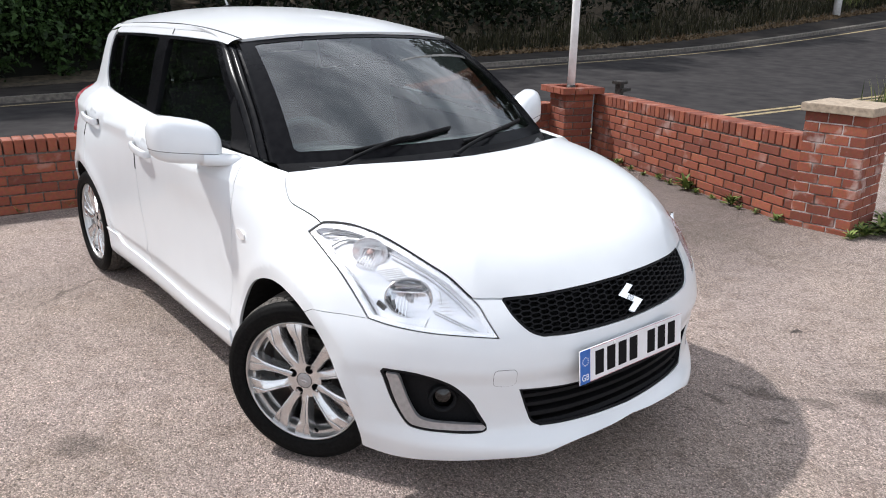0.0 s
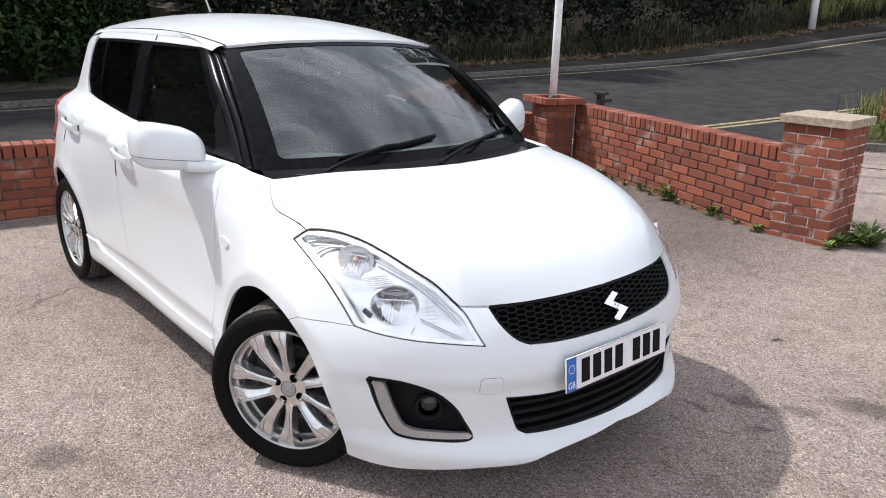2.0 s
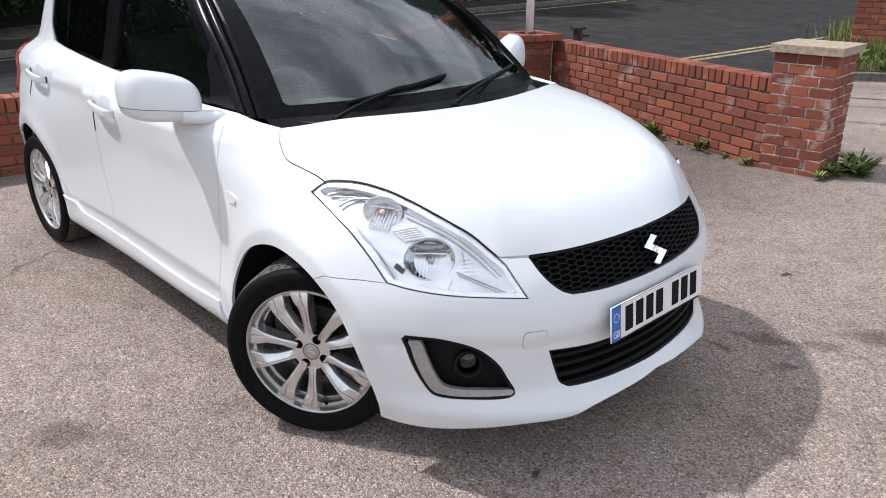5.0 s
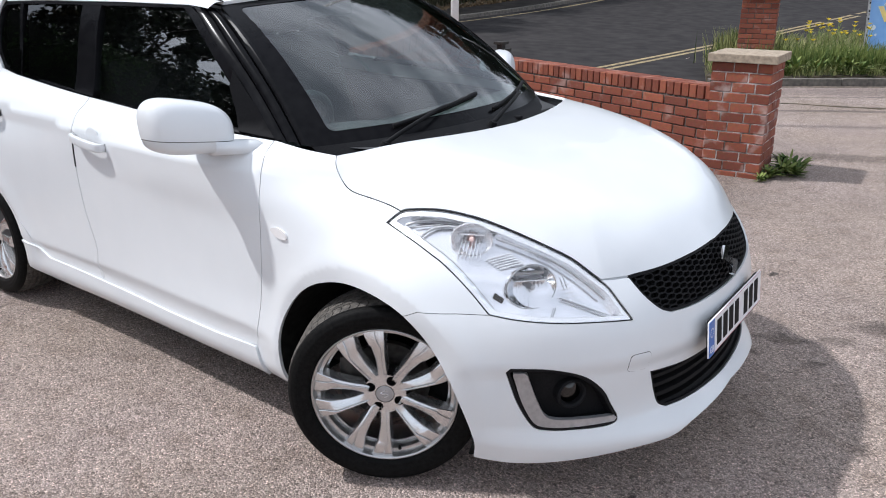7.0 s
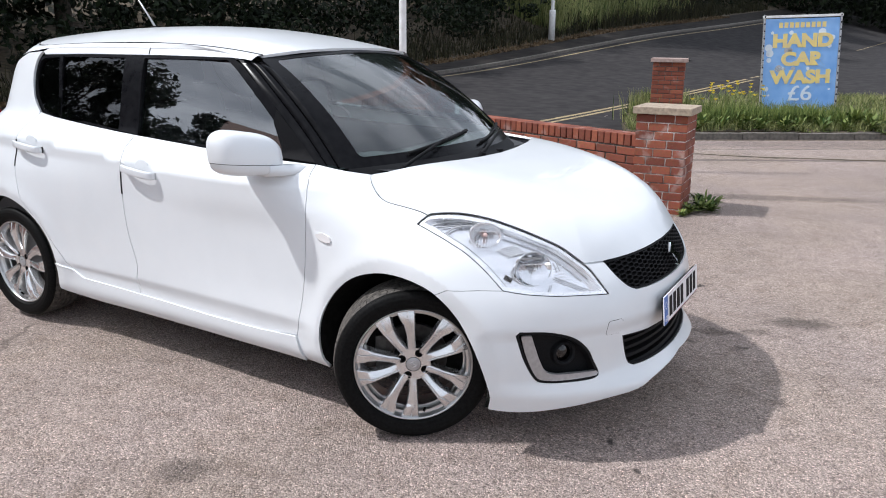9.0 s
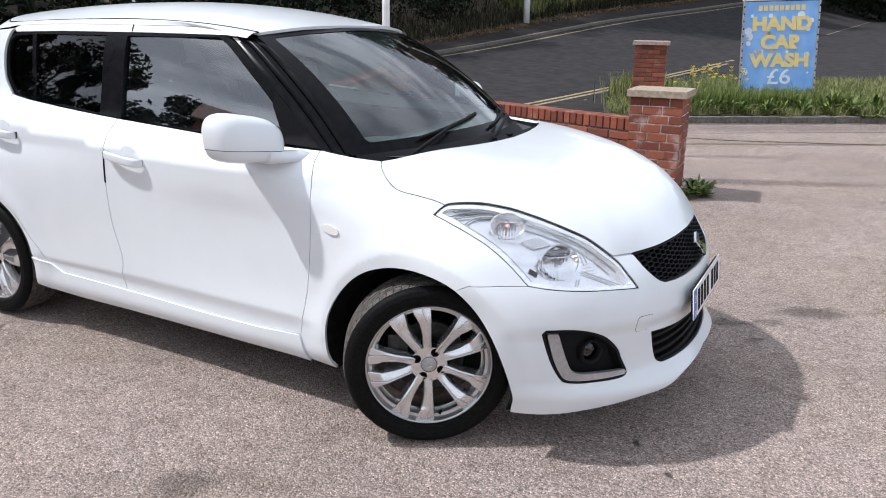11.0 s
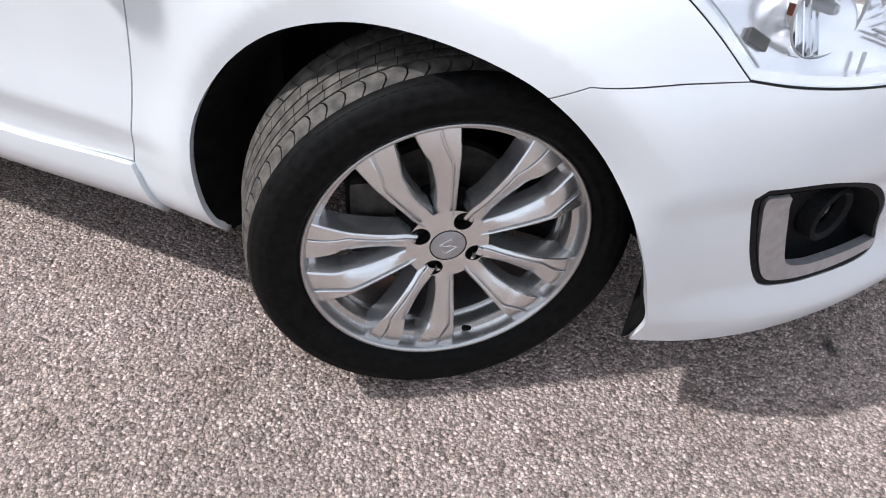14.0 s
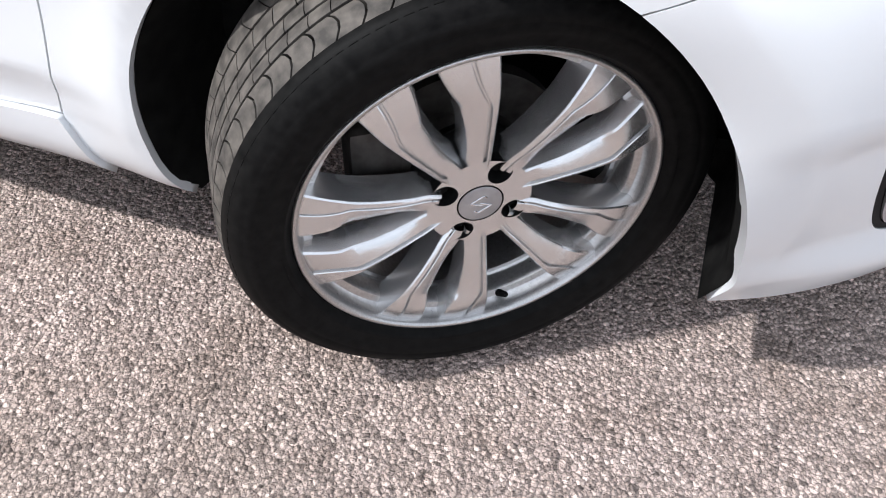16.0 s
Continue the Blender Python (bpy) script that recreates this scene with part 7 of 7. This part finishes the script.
# ---- hedge, wood and bank beyond the road ----
def leaf_cloud(name, centres, radii, counts, leaf, mat, label, category, seed, kind="stuff", parent=None, squash=0.8, shell=0.55):
    """Many small leaves round clump centres, gathered towards each clump's surface, in one mesh."""
    rnd = np.random.RandomState(seed)
    C, R = np.repeat(centres, counts, axis=0), np.repeat(radii, counts)
    n = len(C)
    d = rnd.normal(size=(n, 3))
    d /= np.linalg.norm(d, axis=1)[:, None]
    rr = R * (shell + (1 - shell) * rnd.rand(n) ** 0.5) * rnd.uniform(0.75, 1.12, n)
    P = C + d * rr[:, None] * (1, 1, squash)
    a = d + rnd.normal(scale=0.75, size=(n, 3))
    a /= np.linalg.norm(a, axis=1)[:, None]
    t = np.cross(a, rnd.normal(size=(n, 3)))
    t /= np.linalg.norm(t, axis=1)[:, None]
    b = np.cross(a, t)
    L = leaf * rnd.uniform(0.6, 1.25, n)[:, None]
    V = np.stack([P - t * L * 0.5, P + b * L * 0.24 + a * L * 0.05, P + t * L * 0.5 - a * L * 0.08, P - b * L * 0.24 + a * L * 0.05], 1).reshape(-1, 3)
    me = bpy.data.meshes.new(name)
    me.vertices.add(4 * n)
    me.vertices.foreach_set("co", V.ravel())
    me.loops.add(4 * n)
    me.loops.foreach_set("vertex_index", np.arange(4 * n, dtype=np.int32))
    me.polygons.add(n)
    me.polygons.foreach_set("loop_start", np.arange(0, 4 * n, 4, dtype=np.int32))
    me.update(calc_edges=True)
    me.materials.append(mat)
    ob = new(name, me)
    if parent:
        ob.parent = parent
        return ob
    return tagged(ob, label, category, kind=kind)


g = np.random.RandomState(11)
# dense clipped hedge
hc, hr = [], []
for _ in range(330):
    y = g.uniform(-9, 3.3)
    z = g.uniform(0.25, 5.0)
    hc.append((-13.9 - 0.3 * g.rand() + 0.05 * y + 0.25 * math.sin(y * 1.3 + z), y, z))
    hr.append(g.uniform(0.42, 0.7))
leaf_cloud("hedge", np.array(hc), np.array(hr), np.full(len(hc), 150), 0.15, LEAF, "dense dark green clipped hedge beside the footpath", "hedge", 12, "stuff")
# added box, its colour standing for the shade inside the hedge
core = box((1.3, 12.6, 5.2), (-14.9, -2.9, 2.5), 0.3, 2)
part("hedge_inside", core, CORE_SHADE)
tagged(bpy.data.objects["hedge_inside"], "near-black box standing for the shade inside the hedge", "hedge", kind="stuff")


def bank(x, y):
    x, y = np.atleast_1d(x), np.atleast_1d(y)
    d = far_x(y) - 1.7 - x
    return np.c_[x, y, terrain(x, y) + 0.10 + 0.22 * np.clip(d, 0, 30) + 0.10 * np.sin(x * 1.9 + y) * np.clip(d, 0, 1)]


BANK = np.array([(far_x(-60) - 1.68, -60), (far_x(90) - 1.68, 90), (-40, 90), (-40, -60)])
bk = patch("bank", BANK, bank, h=1.6, skirt=0, gap=0)
bk.materials.append(SOIL)
tagged(new("bank", bk), "shaded earth bank rising beyond the footpath", "bank", kind="structure")
# undergrowth along the bank
uc, ur = [], []
for _ in range(520):
    y = g.uniform(2.5, 75) if g.rand() < 0.85 else g.uniform(-30, -8)
    d = g.uniform(0.9, 4.5)
    x = far_x(y) - 1.7 - d
    uc.append((x, y, float(bank(x, y)[0, 2]) + g.uniform(0.1, 1.0 + 0.6 * d)))
    ur.append(g.uniform(0.4, 0.95))
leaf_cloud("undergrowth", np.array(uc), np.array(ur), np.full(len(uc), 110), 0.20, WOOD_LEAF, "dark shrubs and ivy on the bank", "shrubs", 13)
spots = []
for _ in range(9000):
    y = g.uniform(3, 62)
    d = abs(g.normal(0, 0.9))
    x = far_x(y) - 1.75 - d
    spots.append((x, y, float(bank(x, y)[0, 2]), (0.5 + 0.9 * g.rand()) * (1.2 if 29 < y < 50 else 0.55)))
scatter_blades("bank_grass", spots, 0.62, 0.028, SHADED_DRY_GRASS, "long dry and green grass along the far footpath, darkened for the bank's shade", 14, 0.5, 2)
# sunlit patch of the bank, its light put into brighter blades
spots = []
for _ in range(2600):
    y = 28.5 + abs(g.normal(0, 6.0))
    d = 0.2 + abs(g.normal(0, 1.5))
    x = far_x(y) - 1.8 - d
    spots.append((x, y, float(bank(x, y)[0, 2]), 0.8 + 0.7 * g.rand()))
scatter_blades("lit_grass", spots, 1.0, 0.035, GRASS_MAT, "tall grass on the bank, coloured bright green for a sunlit patch", 15, 0.4, 3)
lv = []
for _ in range(5200):
    y = g.uniform(3, 50)
    d = g.exponential(0.45)
    x = far_x(y) - 1.45 - d * 0.8 + 0.2
    lv.append((x, y, max(float(bank(x, y)[0, 2]), float(terrain(x, y)[0]) + 0.105) + 0.015))
leaf_cloud("leaf_litter", np.array(lv), np.full(len(lv), 0.05), np.full(len(lv), 2), 0.13, LITTER, "dry brown leaf litter along the footpath's edge", "leaf litter", 16, squash=0.2)


def tree(at, h, spread, seed, label, mat, dense=90, leaf=0.34, conifer=False):
    rnd = random.Random(seed)
    t = thing("tree", label, "tree", "trees beyond the road" if not conifer else "", at=at)
    part("trunk", tube("trunk", [(0.06 * math.sin(k * 1.7), 0.06 * math.cos(k * 2.1), h * 0.8 * k / 7 - 0.2) for k in range(8)], 0.035 * h * 0.6, 9, 0.03), BARK, t)
    cs, rsz = [], []
    for k in range(46 if not conifer else 60):
        u = rnd.random()
        if conifer:
            z = h * (0.08 + 0.9 * u)
            r = spread * (1 - u) * rnd.uniform(0.4, 1.0) + 0.1
            rad = 0.5 + 0.5 * (1 - u)
        else:
            z = h * (0.22 + 0.76 * u)
            r = spread * math.sin(math.pi * min(0.97, 0.25 + 0.72 * u)) * rnd.uniform(0.15, 1.0)
            rad = rnd.uniform(0.55, 1.05) * spread * 0.36
        a = rnd.uniform(0, 6.283)
        c = (r * math.cos(a), r * math.sin(a), z)
        cs.append(c)
        rsz.append(rad)
        if k % 5 == 0 and not conifer:
            part("limb", tube("limb", [(0, 0, z * 0.72), (c[0] * 0.5, c[1] * 0.5, z * 0.88), c], 0.05, 6, 0.012), BARK, t)
    leaf_cloud("crown", np.array(cs), np.array(rsz), np.full(len(cs), dense), leaf, mat, "", "", seed, parent=t)
    return t


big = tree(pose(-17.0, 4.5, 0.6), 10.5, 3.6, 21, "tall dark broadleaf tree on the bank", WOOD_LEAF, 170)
for k, (x, y, rz, sc) in enumerate(((-18.5, -4.0, 60, 1.1), (-18.2, -10.5, 140, 0.95), (-17.2, 9.5, 200, 1.0), (-17.0, 14.5, 20, 0.9), (-18.0, 19.0, 100, 1.05), (-17.6, 24.5, 250, 1.0), (-20.5, 30.5, 310, 2.1), (-21.6, 37.0, 75, 2.2), (-20.5, 45.0, 160, 2.2), (-18.5, 54.0, 280, 1.8), (-13.0, 63.0, 10, 1.15), (-8.0, 74.0, 220, 1.2), (-1.0, 82.0, 130, 1.2), (7.0, 86.0, 35, 1.25), (16.0, 88.0, 300, 1.2), (-20, -18, 30, 1.0), (-19, -26, 90, 1.0))):
    z = float(bank(x, y)[0, 2]) if x > -40 and y < 60 else float(terrain(x, y)[0])
    c = copy_thing(big, pose(x, y, z - 0.1, 0, 0, rz) @ Matrix.Diagonal((sc, sc, sc, 1)))
    c.scale = (sc, sc, sc)
wc, wr = [], []
for _ in range(420):
    y = g.uniform(-34, 78)
    x = far_x(y) - 1.7 - g.uniform(5.0, 8.5)
    wc.append((x, y, float(bank(x, y)[0, 2]) + g.uniform(0.2, 5.5)))
    wr.append(g.uniform(1.0, 1.7))
for _ in range(420):
    x, y = g.uniform(-14, 40), g.uniform(64, 74)
    wc.append((x, y, float(terrain(x, y)[0]) + g.uniform(0.0, 7.5)))
    wr.append(g.uniform(1.2, 2.0))
# added box hides sky between clumps, the wood's shade put into its colour
part("wood_inside", box((70, 1.0, 9.0), (15, 79, 6.0), 0.2), CORE_SHADE)
tagged(bpy.data.objects["wood_inside"], "near-black box standing for the shade inside the wood", "wood", kind="stuff")
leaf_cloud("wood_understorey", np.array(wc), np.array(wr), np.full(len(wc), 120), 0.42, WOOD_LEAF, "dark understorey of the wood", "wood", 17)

# ---- what the windows mirror: a house and a conifer behind the yard ----
ROOF_TILE = grain(material("roof_tile", (0.16, 0.07, 0.05), 0.85), 8, (0.10, 0.05, 0.04), (0.22, 0.10, 0.07))
HOUSE_BRICK = grain(material("house_brick", (0.28, 0.09, 0.06), 0.9), 5, (0.20, 0.06, 0.04), (0.36, 0.12, 0.08), None, 0.2, 9)
house = thing("house", "red brick house with a tiled gable roof", "house", at=pose(-16.6, -19.2, 0, 0, 0, 134))
bm = bmesh.new()
W2, D2, H1, H2 = 3.0, 3.0, 7.8, 9.8
prof = [(-W2, 0), (W2, 0), (W2, H1), (0, H2), (-W2, H1)]
f0 = [bm.verts.new((D2, y, z)) for y, z in prof]
f1 = [bm.verts.new((-D2, y, z)) for y, z in prof]
bm.faces.new(f0)
bm.faces.new(f1[::-1])
for i in range(5):
    j = (i + 1) % 5
    bm.faces.new([f0[i], f1[i], f1[j], f0[j]])
part("wall", bm, HOUSE_BRICK, house)
for sgn in (-1, 1):
    sl_ = math.degrees(math.atan2(H2 - H1, W2))
    rf = part("roof", box((2 * D2 + 0.6, math.hypot(W2, H2 - H1) + 0.35, 0.12), (0, 0, 0), 0.02), ROOF_TILE, house)
    rf.matrix_basis = pose(0, sgn * (W2 / 2 + 0.1), (H1 + H2) / 2 + 0.03, -sgn * sl_, 0, 0)
for z in (1.4, 4.2):
    wf = part("window", box((0.08, 1.2, 1.1), (D2 + 0.01, 0, z), 0.02), POLE_WHITE, house, "white framed window")
    part("pane", box((0.05, 1.02, 0.92), (D2 + 0.035, 0, z), 0.01), GLASS_DARK, wf)
conifer = tree(pose(-22.0, -10.4, 0), 12.2, 3.7, 31, "dark conifer beside the house", WOOD_LEAF, 260, 0.30, True)
for x, y, sc in ((-23.5, -6.6, 1.05), (-20.5, -13.4, 0.78), (-19.6, -15.2, 0.66), (-19.0, -16.6, 0.60), (-24.0, -2.6, 1.0)):
    c = copy_thing(conifer, pose(x, y, 0, 0, 0, 40 * x))
    c.scale = (sc, sc, sc)
